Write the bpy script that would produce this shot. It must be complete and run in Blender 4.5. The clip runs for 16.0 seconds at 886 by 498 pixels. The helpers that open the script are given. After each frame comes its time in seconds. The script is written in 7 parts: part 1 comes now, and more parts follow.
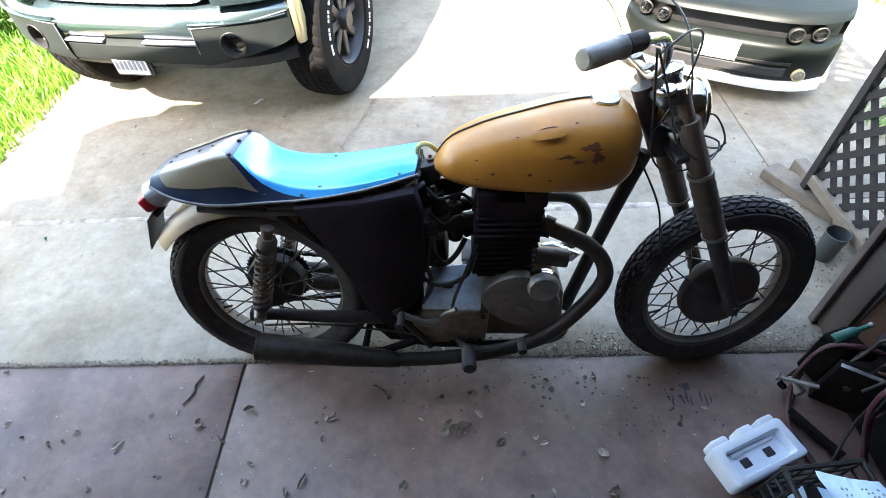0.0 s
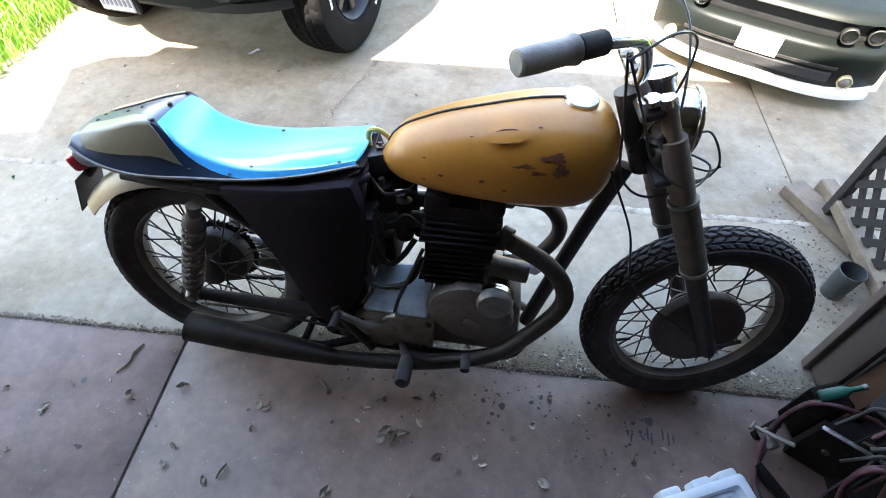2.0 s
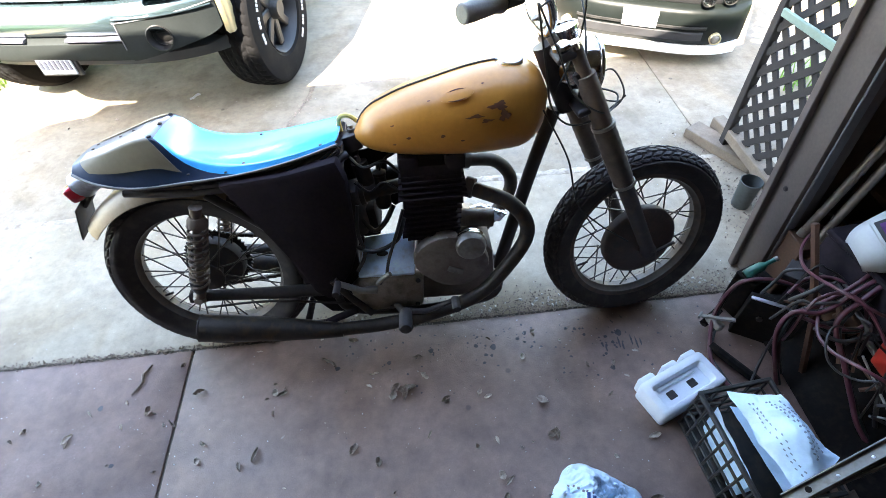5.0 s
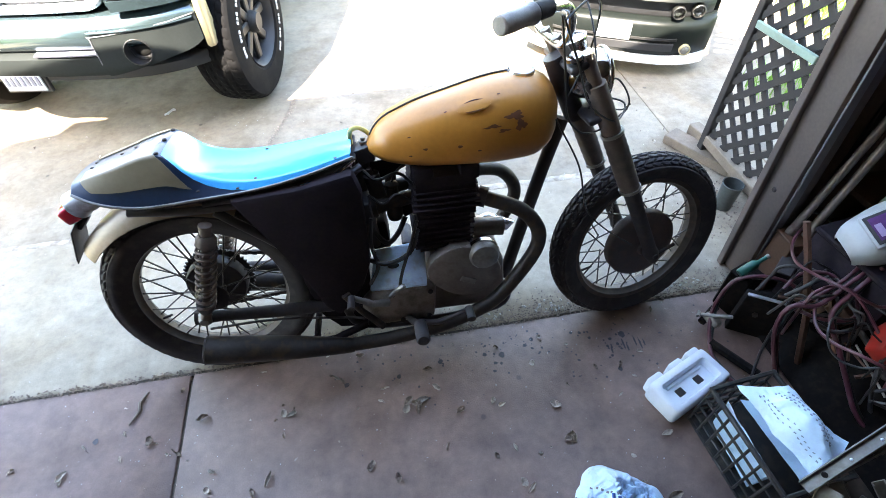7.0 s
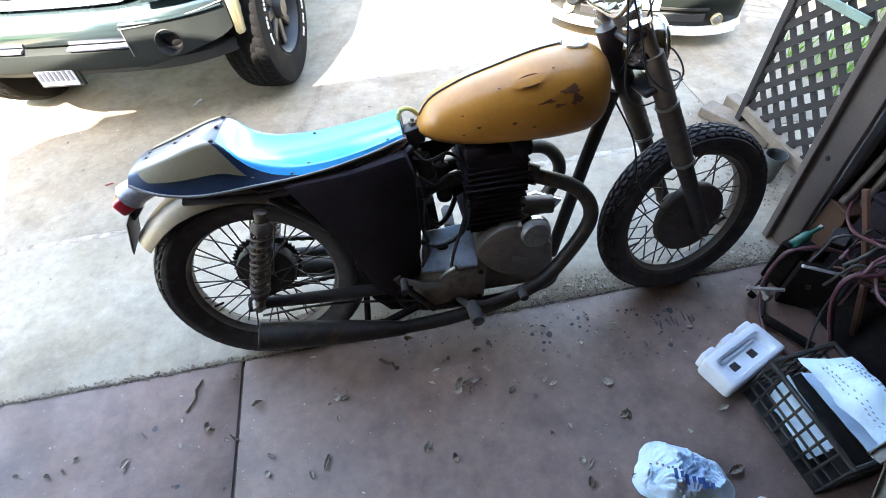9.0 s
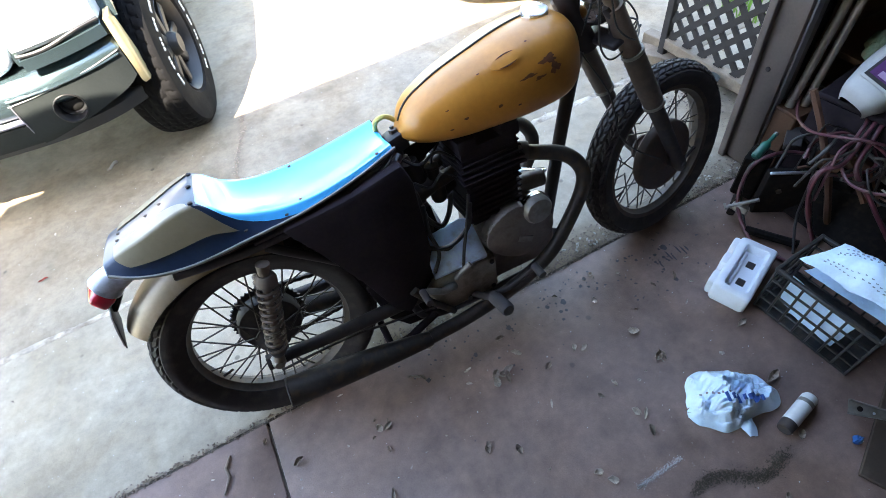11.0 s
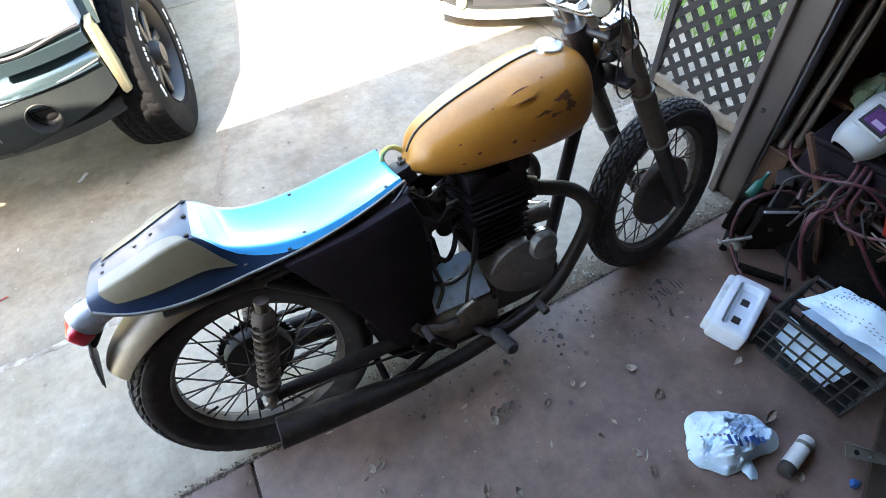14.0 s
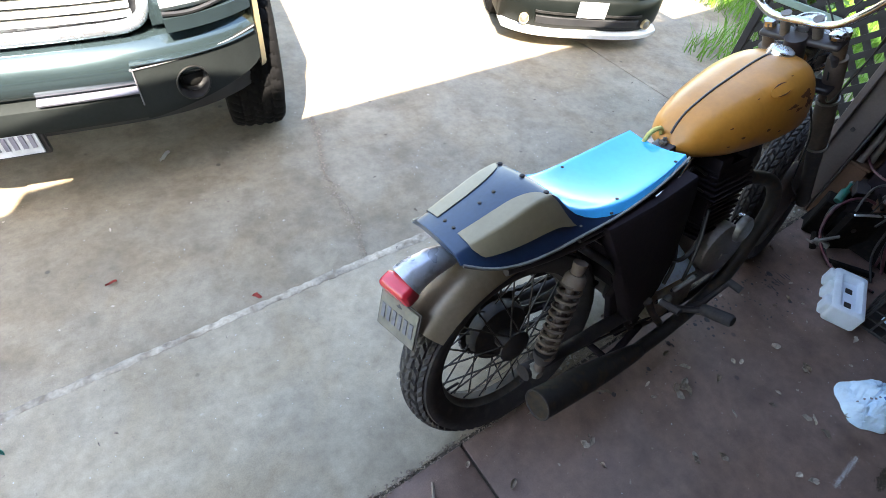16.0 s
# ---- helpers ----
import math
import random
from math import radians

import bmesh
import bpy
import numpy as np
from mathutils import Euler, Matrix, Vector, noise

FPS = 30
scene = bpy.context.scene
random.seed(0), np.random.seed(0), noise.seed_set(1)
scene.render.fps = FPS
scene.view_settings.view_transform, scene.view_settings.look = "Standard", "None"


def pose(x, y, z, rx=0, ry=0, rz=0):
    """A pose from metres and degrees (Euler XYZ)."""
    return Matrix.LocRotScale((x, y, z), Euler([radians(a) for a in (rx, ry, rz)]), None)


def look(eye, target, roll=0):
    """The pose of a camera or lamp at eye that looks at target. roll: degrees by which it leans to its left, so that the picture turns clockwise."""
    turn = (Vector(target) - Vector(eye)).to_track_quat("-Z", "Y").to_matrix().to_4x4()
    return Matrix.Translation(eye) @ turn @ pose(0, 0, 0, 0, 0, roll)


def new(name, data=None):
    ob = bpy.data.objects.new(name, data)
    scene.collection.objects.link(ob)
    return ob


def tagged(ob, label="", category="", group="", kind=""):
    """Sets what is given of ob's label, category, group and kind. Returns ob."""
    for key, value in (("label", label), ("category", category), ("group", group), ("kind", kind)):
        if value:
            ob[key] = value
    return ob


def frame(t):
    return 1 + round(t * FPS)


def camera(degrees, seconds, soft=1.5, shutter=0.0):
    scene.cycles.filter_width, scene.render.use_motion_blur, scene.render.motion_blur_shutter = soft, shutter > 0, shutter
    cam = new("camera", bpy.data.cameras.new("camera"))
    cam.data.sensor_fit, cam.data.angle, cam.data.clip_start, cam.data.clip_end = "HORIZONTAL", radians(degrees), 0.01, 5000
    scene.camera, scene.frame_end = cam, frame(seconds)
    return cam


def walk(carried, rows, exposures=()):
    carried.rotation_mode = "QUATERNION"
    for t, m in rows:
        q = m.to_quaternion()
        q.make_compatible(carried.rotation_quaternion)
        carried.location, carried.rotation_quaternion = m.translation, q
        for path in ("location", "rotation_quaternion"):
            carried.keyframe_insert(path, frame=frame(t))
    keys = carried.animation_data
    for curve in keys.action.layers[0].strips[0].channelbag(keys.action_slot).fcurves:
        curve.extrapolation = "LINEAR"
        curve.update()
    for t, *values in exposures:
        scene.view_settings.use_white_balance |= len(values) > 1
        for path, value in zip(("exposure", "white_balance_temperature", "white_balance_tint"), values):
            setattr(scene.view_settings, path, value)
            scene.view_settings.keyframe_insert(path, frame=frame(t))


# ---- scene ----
cam = camera(82.1, 16.0, soft=0.55)
ROWS = [  # seconds, eye, yaw, pitch, roll
    (0.0, 0.046, 0.023, 1.612, 2.48, -48.05, -3.41),
    (0.5, 0.009, 0.127, 1.607, 2.55, -50.30, -3.39),
    (1.0, 0.057, 0.190, 1.594, 4.34, -51.67, -3.40),
    (1.5, 0.185, 0.220, 1.583, 8.54, -52.25, -1.84),
    (2.0, 0.238, 0.213, 1.561, 6.81, -52.17, -0.26),
    (2.5, 0.162, 0.119, 1.575, 2.97, -51.41, -3.17),
    (3.0, 0.145, 0.005, 1.583, -3.46, -48.47, 0.23),
    (3.5, 0.194, -0.048, 1.597, -4.70, -48.11, -2.17),
    (4.0, 0.278, -0.045, 1.575, -0.06, -48.70, -4.17),
    (4.2, 0.262, -0.053, 1.582, -0.18, -49.28, -4.03),
    (6.3, -0.001, -0.101, 1.600, -12.07, -47.90, -0.58),
    (6.5, -0.016, -0.087, 1.600, -13.51, -47.73, 0.69),
    (7.0, 0.008, -0.068, 1.600, -8.96, -47.96, -1.43),
    (7.5, 0.095, -0.045, 1.597, -6.36, -48.33, -2.57),
    (8.0, 0.084, -0.052, 1.595, -4.91, -48.62, -3.76),
    (8.5, -0.025, -0.065, 1.595, -5.60, -49.03, -4.03),
    (8.7, -0.069, -0.063, 1.588, -6.23, -49.20, -4.12),
    (10.8, -0.239, 0.085, 1.588, -15.15, -52.15, -12.34),
    (11.0, -0.302, 0.076, 1.593, -18.45, -51.79, -11.33),
    (11.5, -0.377, 0.034, 1.586, -23.19, -50.55, -7.17),
    (12.0, -0.401, 0.013, 1.585, -26.82, -49.56, -3.05),
    (12.5, -0.433, 0.032, 1.587, -28.50, -49.12, 0.60),
    (13.0, -0.486, 0.074, 1.583, -26.20, -49.05, 1.66),
    (13.5, -0.409, 0.118, 1.582, -24.80, -49.65, -0.79),
    (14.0, -0.352, 0.192, 1.601, -24.31, -50.90, -5.31),
    (14.5, -0.529, 0.232, 1.613, -27.35, -50.43, -3.16),
    (15.0, -0.947, 0.305, 1.574, -33.96, -48.85, -1.43),
    (15.5, -1.155, 0.401, 1.548, -37.95, -47.57, 5.89),
    (16.0, -1.236, 0.581, 1.518, -41.15, -47.82, 8.85),
]


def eye_pose(x, y, z, yaw, pitch, roll):
    a, b = radians(yaw), radians(pitch)
    return look((x, y, z), (x - math.sin(a) * math.cos(b), y + math.cos(a) * math.cos(b), z + math.sin(b)), roll)


walk(cam, [(t, eye_pose(*r)) for t, *r in ROWS], [(0.0, 3.68, 7200, 10), (2.0, 3.64, 7200, 10), (3.5, 3.86, 7200, 10), (6.5, 4.04, 7200, 10), (8.5, 3.93, 7200, 10), (11.0, 3.74, 7200, 10), (13.0, 3.86, 7200, 10), (14.5, 3.55, 7200, 10), (15.3, 3.25, 7200, 10), (16.0, 3.05, 7200, 10)])

# ---- sky and sun ----
SUN_AZ = math.atan2(-0.537, -0.843)
SUN_EL = radians(50)
world = bpy.data.worlds.new("world")
scene.world = world
world.use_nodes = True
wn, wl = world.node_tree.nodes, world.node_tree.links
sky = wn.new("ShaderNodeTexSky")
sky.sky_type, sky.sun_disc = "NISHITA", False
sky.sun_elevation, sky.sun_rotation = SUN_EL, SUN_AZ % (2 * math.pi)
sky.dust_density, sky.air_density = 1.2, 1.2
wl.new(sky.outputs["Color"], wn["Background"].inputs["Color"])
wn["Background"].inputs["Strength"].default_value = 0.14
sun_lamp = bpy.data.lights.new("sun", "SUN")
sun_lamp.energy, sun_lamp.angle, sun_lamp.color = 4.5, radians(0.6), (1.0, 0.95, 0.87)
sun = new("sun", sun_lamp)
sun.matrix_world = look((0, 0, 8), (0.537 * math.cos(SUN_EL), 0.843 * math.cos(SUN_EL), 8 - math.sin(SUN_EL)))

# ---- materials ----
def mat(name, colour, rough=0.6, metal=0.0, var=0.15, scale=6.0, fine=90.0, bump=0.15, coat=0.0, dirt=None, dirt_amount=0.0, spec=0.5, piece=0.0):
    """A surface with broad stains, fine grain and relief, in metres."""
    m = bpy.data.materials.new(name)
    m.use_nodes = True
    n, l = m.node_tree.nodes, m.node_tree.links
    p = n["Principled BSDF"]
    tc = n.new("ShaderNodeTexCoord")
    big, small = n.new("ShaderNodeTexNoise"), n.new("ShaderNodeTexNoise")
    big.inputs["Scale"].default_value, big.inputs["Detail"].default_value = scale, 5
    small.inputs["Scale"].default_value, small.inputs["Detail"].default_value = fine, 3
    for t in (big, small):
        l.new(tc.outputs["Object"], t.inputs["Vector"])
    add = n.new("ShaderNodeMath")
    add.operation = "MULTIPLY_ADD"
    l.new(small.outputs["Fac"], add.inputs[0])
    add.inputs[1].default_value = 0.4
    l.new(big.outputs["Fac"], add.inputs[2])
    ramp = n.new("ShaderNodeMapRange")
    ramp.inputs["From Min"].default_value, ramp.inputs["From Max"].default_value = 0.45, 0.95
    ramp.inputs["To Min"].default_value, ramp.inputs["To Max"].default_value = 1 - var, 1 + var
    l.new(add.outputs[0], ramp.inputs["Value"])
    mul = n.new("ShaderNodeVectorMath")
    mul.operation = "SCALE"
    mul.inputs[0].default_value = colour
    l.new(ramp.outputs[0], mul.inputs["Scale"])
    out = mul.outputs[0]
    if piece:
        info, pr, pm = n.new("ShaderNodeObjectInfo"), n.new("ShaderNodeMapRange"), n.new("ShaderNodeVectorMath")
        pr.inputs["To Min"].default_value, pr.inputs["To Max"].default_value = 1 - piece, 1 + piece
        l.new(info.outputs["Random"], pr.inputs["Value"])
        pm.operation = "SCALE"
        l.new(out, pm.inputs[0])
        l.new(pr.outputs[0], pm.inputs["Scale"])
        out = pm.outputs[0]
    if dirt:
        dn, dr, mix = n.new("ShaderNodeTexNoise"), n.new("ShaderNodeMapRange"), n.new("ShaderNodeMix")
        dn.inputs["Scale"].default_value, dn.inputs["Detail"].default_value = scale * 2.3, 8
        l.new(tc.outputs["Object"], dn.inputs["Vector"])
        dr.inputs["From Min"].default_value, dr.inputs["From Max"].default_value = 0.5, 0.68
        dr.inputs["To Max"].default_value = dirt_amount
        l.new(dn.outputs["Fac"], dr.inputs["Value"])
        mix.data_type = "RGBA"
        l.new(dr.outputs[0], mix.inputs["Factor"])
        l.new(out, mix.inputs["A"])
        mix.inputs["B"].default_value = (*dirt, 1)
        out = mix.outputs["Result"]
    l.new(out, p.inputs["Base Color"])
    rr = n.new("ShaderNodeMapRange")
    rr.inputs["From Min"].default_value, rr.inputs["From Max"].default_value = 0.3, 0.7
    rr.inputs["To Min"].default_value, rr.inputs["To Max"].default_value = max(0.02, rough * 0.8), min(1, rough * 1.2)
    l.new(big.outputs["Fac"], rr.inputs["Value"])
    l.new(rr.outputs[0], p.inputs["Roughness"])
    p.inputs["Metallic"].default_value = metal
    p.inputs["Specular IOR Level"].default_value = spec
    p.inputs["Coat Weight"].default_value, p.inputs["Coat Roughness"].default_value = coat, 0.08
    if bump:
        b = n.new("ShaderNodeBump")
        b.inputs["Strength"].default_value, b.inputs["Distance"].default_value = bump, 0.004
        l.new(add.outputs[0], b.inputs["Height"])
        l.new(b.outputs[0], p.inputs["Normal"])
    return m


def glass(name, colour=(0.9, 0.95, 0.95), rough=0.02):
    m = bpy.data.materials.new(name)
    m.use_nodes = True
    p = m.node_tree.nodes["Principled BSDF"]
    p.inputs["Base Color"].default_value = (*colour, 1)
    p.inputs["Roughness"].default_value, p.inputs["Transmission Weight"].default_value = rough, 1.0
    return m


def concrete(name, colour, stain, drops, rough=0.68):
    """Worn concrete: broad stains, grit, hairline cracks and dark drops of oil."""
    m = mat(name, colour, rough, var=0.24, scale=2.6, fine=240, bump=0.5, dirt=stain, dirt_amount=0.6, spec=0.4)
    n, l = m.node_tree.nodes, m.node_tree.links
    p = n["Principled BSDF"]
    old = p.inputs["Base Color"].links[0].from_socket
    tc = n.new("ShaderNodeTexCoord")
    vor, sel = n.new("ShaderNodeTexVoronoi"), n.new("ShaderNodeMapRange")
    vor.inputs["Scale"].default_value = 13
    l.new(tc.outputs["Object"], vor.inputs["Vector"])
    sel.inputs["From Min"].default_value, sel.inputs["From Max"].default_value = 0.1, 0.16
    sel.inputs["To Min"].default_value, sel.inputs["To Max"].default_value = 1, 0
    l.new(vor.outputs["Distance"], sel.inputs["Value"])
    sep = n.new("ShaderNodeSeparateColor")
    l.new(vor.outputs["Color"], sep.inputs[0])
    few = n.new("ShaderNodeMath")
    few.operation, few.inputs[1].default_value = "LESS_THAN", drops
    l.new(sep.outputs[0], few.inputs[0])
    both = n.new("ShaderNodeMath")
    both.operation = "MULTIPLY"
    l.new(sel.outputs[0], both.inputs[0])
    l.new(few.outputs[0], both.inputs[1])
    soft = n.new("ShaderNodeMath")
    soft.operation, soft.inputs[1].default_value = "MULTIPLY", 0.55
    l.new(both.outputs[0], soft.inputs[0])
    mix = n.new("ShaderNodeMix")
    mix.data_type = "RGBA"
    l.new(soft.outputs[0], mix.inputs["Factor"])
    l.new(old, mix.inputs["A"])
    mix.inputs["B"].default_value = (0.05, 0.045, 0.045, 1)
    # pale lime flecks
    fl, fr, fm = n.new("ShaderNodeTexNoise"), n.new("ShaderNodeMapRange"), n.new("ShaderNodeMix")
    fl.inputs["Scale"].default_value, fl.inputs["Detail"].default_value = 34, 6
    l.new(tc.outputs["Object"], fl.inputs["Vector"])
    fr.inputs["From Min"].default_value, fr.inputs["From Max"].default_value, fr.inputs["To Max"].default_value = 0.7, 0.78, 0.35
    l.new(fl.outputs["Fac"], fr.inputs["Value"])
    fm.data_type = "RGBA"
    l.new(fr.outputs[0], fm.inputs["Factor"])
    l.new(mix.outputs["Result"], fm.inputs["A"])
    fm.inputs["B"].default_value = (0.55, 0.52, 0.48, 1)
    # worn mid-scale mottling
    mo, mr, mm = n.new("ShaderNodeTexNoise"), n.new("ShaderNodeMapRange"), n.new("ShaderNodeVectorMath")
    mo.inputs["Scale"].default_value, mo.inputs["Detail"].default_value, mo.inputs["Roughness"].default_value = 22, 10, 0.75
    l.new(tc.outputs["Object"], mo.inputs["Vector"])
    mr.inputs["From Min"].default_value, mr.inputs["From Max"].default_value = 0.3, 0.7
    mr.inputs["To Min"].default_value, mr.inputs["To Max"].default_value = 0.78, 1.22
    l.new(mo.outputs["Fac"], mr.inputs["Value"])
    mm.operation = "SCALE"
    l.new(fm.outputs["Result"], mm.inputs[0])
    l.new(mr.outputs[0], mm.inputs["Scale"])
    # broad rusty and greyish patches of old dirt
    bl, br, bt = n.new("ShaderNodeTexNoise"), n.new("ShaderNodeMapRange"), n.new("ShaderNodeMix")
    bl.inputs["Scale"].default_value, bl.inputs["Detail"].default_value, bl.inputs["Distortion"].default_value = 3.1, 7, 0.8
    l.new(tc.outputs["Object"], bl.inputs["Vector"])
    br.inputs["From Min"].default_value, br.inputs["From Max"].default_value = 0.42, 0.66
    l.new(bl.outputs["Fac"], br.inputs["Value"])
    bt.data_type, bt.blend_type = "RGBA", "MULTIPLY"
    l.new(br.outputs[0], bt.inputs["Factor"])
    l.new(mm.outputs[0], bt.inputs["A"])
    bt.inputs["B"].default_value = (0.9, 0.84, 0.76, 1)
    l.new(bt.outputs["Result"], p.inputs["Base Color"])
    return m


M_SLAB = concrete("garage_concrete", (0.205, 0.136, 0.117), (0.108, 0.07, 0.059), 0.05, 0.44)
M_DRIVE = concrete("drive_concrete", (0.28, 0.236, 0.178), (0.18, 0.145, 0.103), 0.05)
M_SOIL = mat("soil", (0.09, 0.07, 0.05), 0.95, var=0.4, scale=5, fine=60, bump=0.6)
M_LAWN = mat("lawn_soil", (0.07, 0.13, 0.03), 0.95, var=0.4, scale=5, fine=60, bump=0.6)
M_GRASS = mat("grass_blades", (0.14, 0.3, 0.03), 0.6, var=0.4, scale=3, fine=20, bump=0)
M_LEAFY = mat("bush_leaves", (0.08, 0.19, 0.03), 0.5, var=0.45, scale=4, fine=15, bump=0)
M_LITTER = mat("leaf_litter", (0.27, 0.21, 0.17), 0.9, var=0.5, scale=30, fine=200, bump=0.3, piece=0.35)
M_LEAFPALE = mat("pale_dry_leaf", (0.44, 0.37, 0.31), 0.9, var=0.4, scale=40, fine=200, bump=0.3, piece=0.4)
M_WALL = mat("wall_board", (0.13, 0.072, 0.045), 0.85, var=0.3, scale=3, fine=60, bump=0.2)
M_CEIL = mat("ceiling_board", (0.13, 0.104, 0.082), 0.85, var=0.2, scale=2, fine=60, bump=0.2)
M_JAMB = mat("weathered_dark_paint", (0.115, 0.088, 0.078), 0.6, var=0.25, scale=7, fine=90, bump=0.25, dirt=(0.11, 0.09, 0.08), dirt_amount=0.3)
M_TRIM = mat("dull_trim", (0.17, 0.165, 0.18), 0.5, var=0.15, scale=9, bump=0.1)
M_LATT = mat("lattice_paint", (0.019, 0.016, 0.016), 0.7, var=0.3, scale=9, fine=120, bump=0.3)
M_WOOD = mat("raw_wood", (0.19, 0.145, 0.105), 0.8, var=0.35, scale=12, fine=140, bump=0.4, dirt=(0.14, 0.1, 0.07), dirt_amount=0.5)
M_BROWN = mat("brown_wood", (0.11, 0.052, 0.028), 0.7, var=0.35, scale=8, fine=120, bump=0.3)
M_RUBBER = mat("tyre_rubber", (0.036, 0.031, 0.033), 0.75, var=0.3, scale=12, fine=200, bump=0.3, dirt=(0.09, 0.08, 0.07), dirt_amount=0.5)
M_BLACK = mat("black_enamel", (0.03, 0.024, 0.028), 0.42, var=0.3, scale=10, bump=0.08, dirt=(0.05, 0.04, 0.035), dirt_amount=0.4)
M_VOID = mat("flat_black", (0.022, 0.0165, 0.021), 0.85, var=0.4, scale=12, bump=0.1, dirt=(0.03, 0.024, 0.02), dirt_amount=0.4, spec=0.12)
M_BLACKM = mat("sooty_black", (0.031, 0.025, 0.027), 0.7, var=0.4, scale=14, bump=0.25, dirt=(0.07, 0.05, 0.035), dirt_amount=0.5)
M_PIPE = mat("exhaust_steel", (0.036, 0.03, 0.027), 0.55, 0.5, var=0.4, scale=14, bump=0.15, dirt=(0.1, 0.06, 0.03), dirt_amount=0.5)
M_ALLOY = mat("dull_alloy", (0.175, 0.148, 0.13), 0.45, 0.4, var=0.3, scale=12, fine=150, bump=0.2, dirt=(0.12, 0.09, 0.07), dirt_amount=0.6)
M_SILVER = mat("bare_alloy", (0.72, 0.76, 0.85), 0.28, 0.85, var=0.15, scale=16, fine=150, bump=0.2, dirt=(0.3, 0.27, 0.24), dirt_amount=0.4)
# nearly matt blue-white: the sky's reflection is put into the colour
M_BRIGHT = mat("sky_lit_alloy", (0.66, 0.8, 0.98), 0.4, 0.12, var=0.16, scale=14, fine=150, bump=0.15, dirt=(0.4, 0.38, 0.36), dirt_amount=0.5)
M_CHROME = mat("aged_chrome", (0.62, 0.61, 0.6), 0.16, 1.0, var=0.15, scale=20, bump=0.04, dirt=(0.25, 0.2, 0.16), dirt_amount=0.5)
M_RIM = mat("rim_steel", (0.095, 0.078, 0.066), 0.45, 0.4, var=0.3, scale=18, bump=0.12, dirt=(0.14, 0.1, 0.07), dirt_amount=0.7)
M_DUSTY = mat("dusty_fork_rubber", (0.118, 0.084, 0.066), 0.7, var=0.3, scale=14, fine=120, bump=0.2, dirt=(0.15, 0.12, 0.1), dirt_amount=0.4)
M_SPOKE = mat("spoke_steel", (0.07, 0.06, 0.055), 0.45, 0.8, var=0.3, scale=30, bump=0)
M_TANK = mat("mustard_paint", (0.47, 0.192, 0.03), 0.36, var=0.16, scale=7, fine=70, bump=0.12, coat=0.15, dirt=(0.4, 0.16, 0.02), dirt_amount=0.35)
M_CHIP_SHADOW = mat("chip_and_crease_shadow", (0.13, 0.045, 0.02), 0.7, var=0.4, scale=50, bump=0.2)
M_SEAT = mat("blue_gelcoat", (0.045, 0.46, 0.9), 0.22, var=0.1, scale=4, fine=60, bump=0.03, coat=0.35)
M_NAVY = mat("navy_paint", (0.013, 0.03, 0.07), 0.34, var=0.3, scale=8, bump=0.06, coat=0.3)
M_CREAM = mat("cream_paint", (0.24, 0.195, 0.125), 0.38, var=0.12, scale=8, bump=0.05, coat=0.2, dirt=(0.22, 0.17, 0.1), dirt_amount=0.5)
M_GOLD = mat("bronze_paint", (0.22, 0.17, 0.122), 0.38, 0.45, var=0.2, scale=9, bump=0.08, dirt=(0.2, 0.14, 0.08), dirt_amount=0.5)
M_RED = mat("red_lens", (0.55, 0.02, 0.04), 0.18, var=0.1, scale=30, bump=0.03, coat=0.6)
M_PLATE = mat("plate_white", (0.62, 0.63, 0.64), 0.4, var=0.1, scale=30, bump=0.05)
M_INK = mat("plate_ink", (0.2, 0.19, 0.24), 0.5, var=0.1, scale=40, bump=0)
# darker rubber, lightened here to paint the veil of glare over it
M_GRIP = mat("glare_pale_rubber", (0.38, 0.345, 0.325), 0.6, var=0.2, scale=40, fine=400, bump=0.5)
M_CABLE = mat("cable_black", (0.015, 0.014, 0.014), 0.45, var=0.2, scale=30, bump=0)
M_GLASS = glass("lamp_glass")
M_GREEN = mat("truck_green", (0.06, 0.09, 0.1), 0.2, 0.7, var=0.12, scale=3, fine=300, bump=0.02, coat=0.8)
M_DGREEN = mat("grey_green_plastic", (0.018, 0.021, 0.021), 0.66, var=0.2, scale=6, bump=0.08, spec=0.1)
M_TAN = mat("tan_paint", (0.5, 0.4, 0.22), 0.3, 0.2, var=0.1, scale=5, bump=0.02, coat=0.6)
M_CARGREY = mat("car_grey", (0.006, 0.0078, 0.0072), 0.4, 0.0, var=0.2, scale=3, fine=300, bump=0.02, spec=0.15)
M_WHITEP = mat("white_paint", (0.75, 0.74, 0.72), 0.45, var=0.1, scale=6, bump=0.05)
M_DARKPL = mat("dark_plastic", (0.02, 0.02, 0.022), 0.5, var=0.2, scale=8, bump=0.1)
M_FOAM = mat("polystyrene", (0.78, 0.84, 0.93), 0.75, var=0.06, scale=20, fine=300, bump=0.25)
# white film and paper, with the blue of open shade mixed into the colour
M_BAGFILM = mat("shade_blue_bag_film", (0.6, 0.78, 0.97), 0.3, var=0.1, scale=20, fine=120, bump=0.2)
M_BAGINK = mat("bag_ink", (0.05, 0.13, 0.42), 0.5, var=0.2, scale=40, bump=0)
M_CRATE = mat("crate_plastic", (0.02, 0.02, 0.02), 0.5, var=0.3, scale=12, bump=0.15, dirt=(0.08, 0.06, 0.045), dirt_amount=0.5)
M_HOSE = mat("dull_red_hose", (0.1, 0.03, 0.042), 0.36, var=0.3, scale=14, bump=0.1, dirt=(0.15, 0.11, 0.1), dirt_amount=0.4)
M_HOSED = mat("dark_green_hose", (0.014, 0.02, 0.018), 0.36, var=0.3, scale=14, bump=0.1, dirt=(0.05, 0.045, 0.04), dirt_amount=0.4)
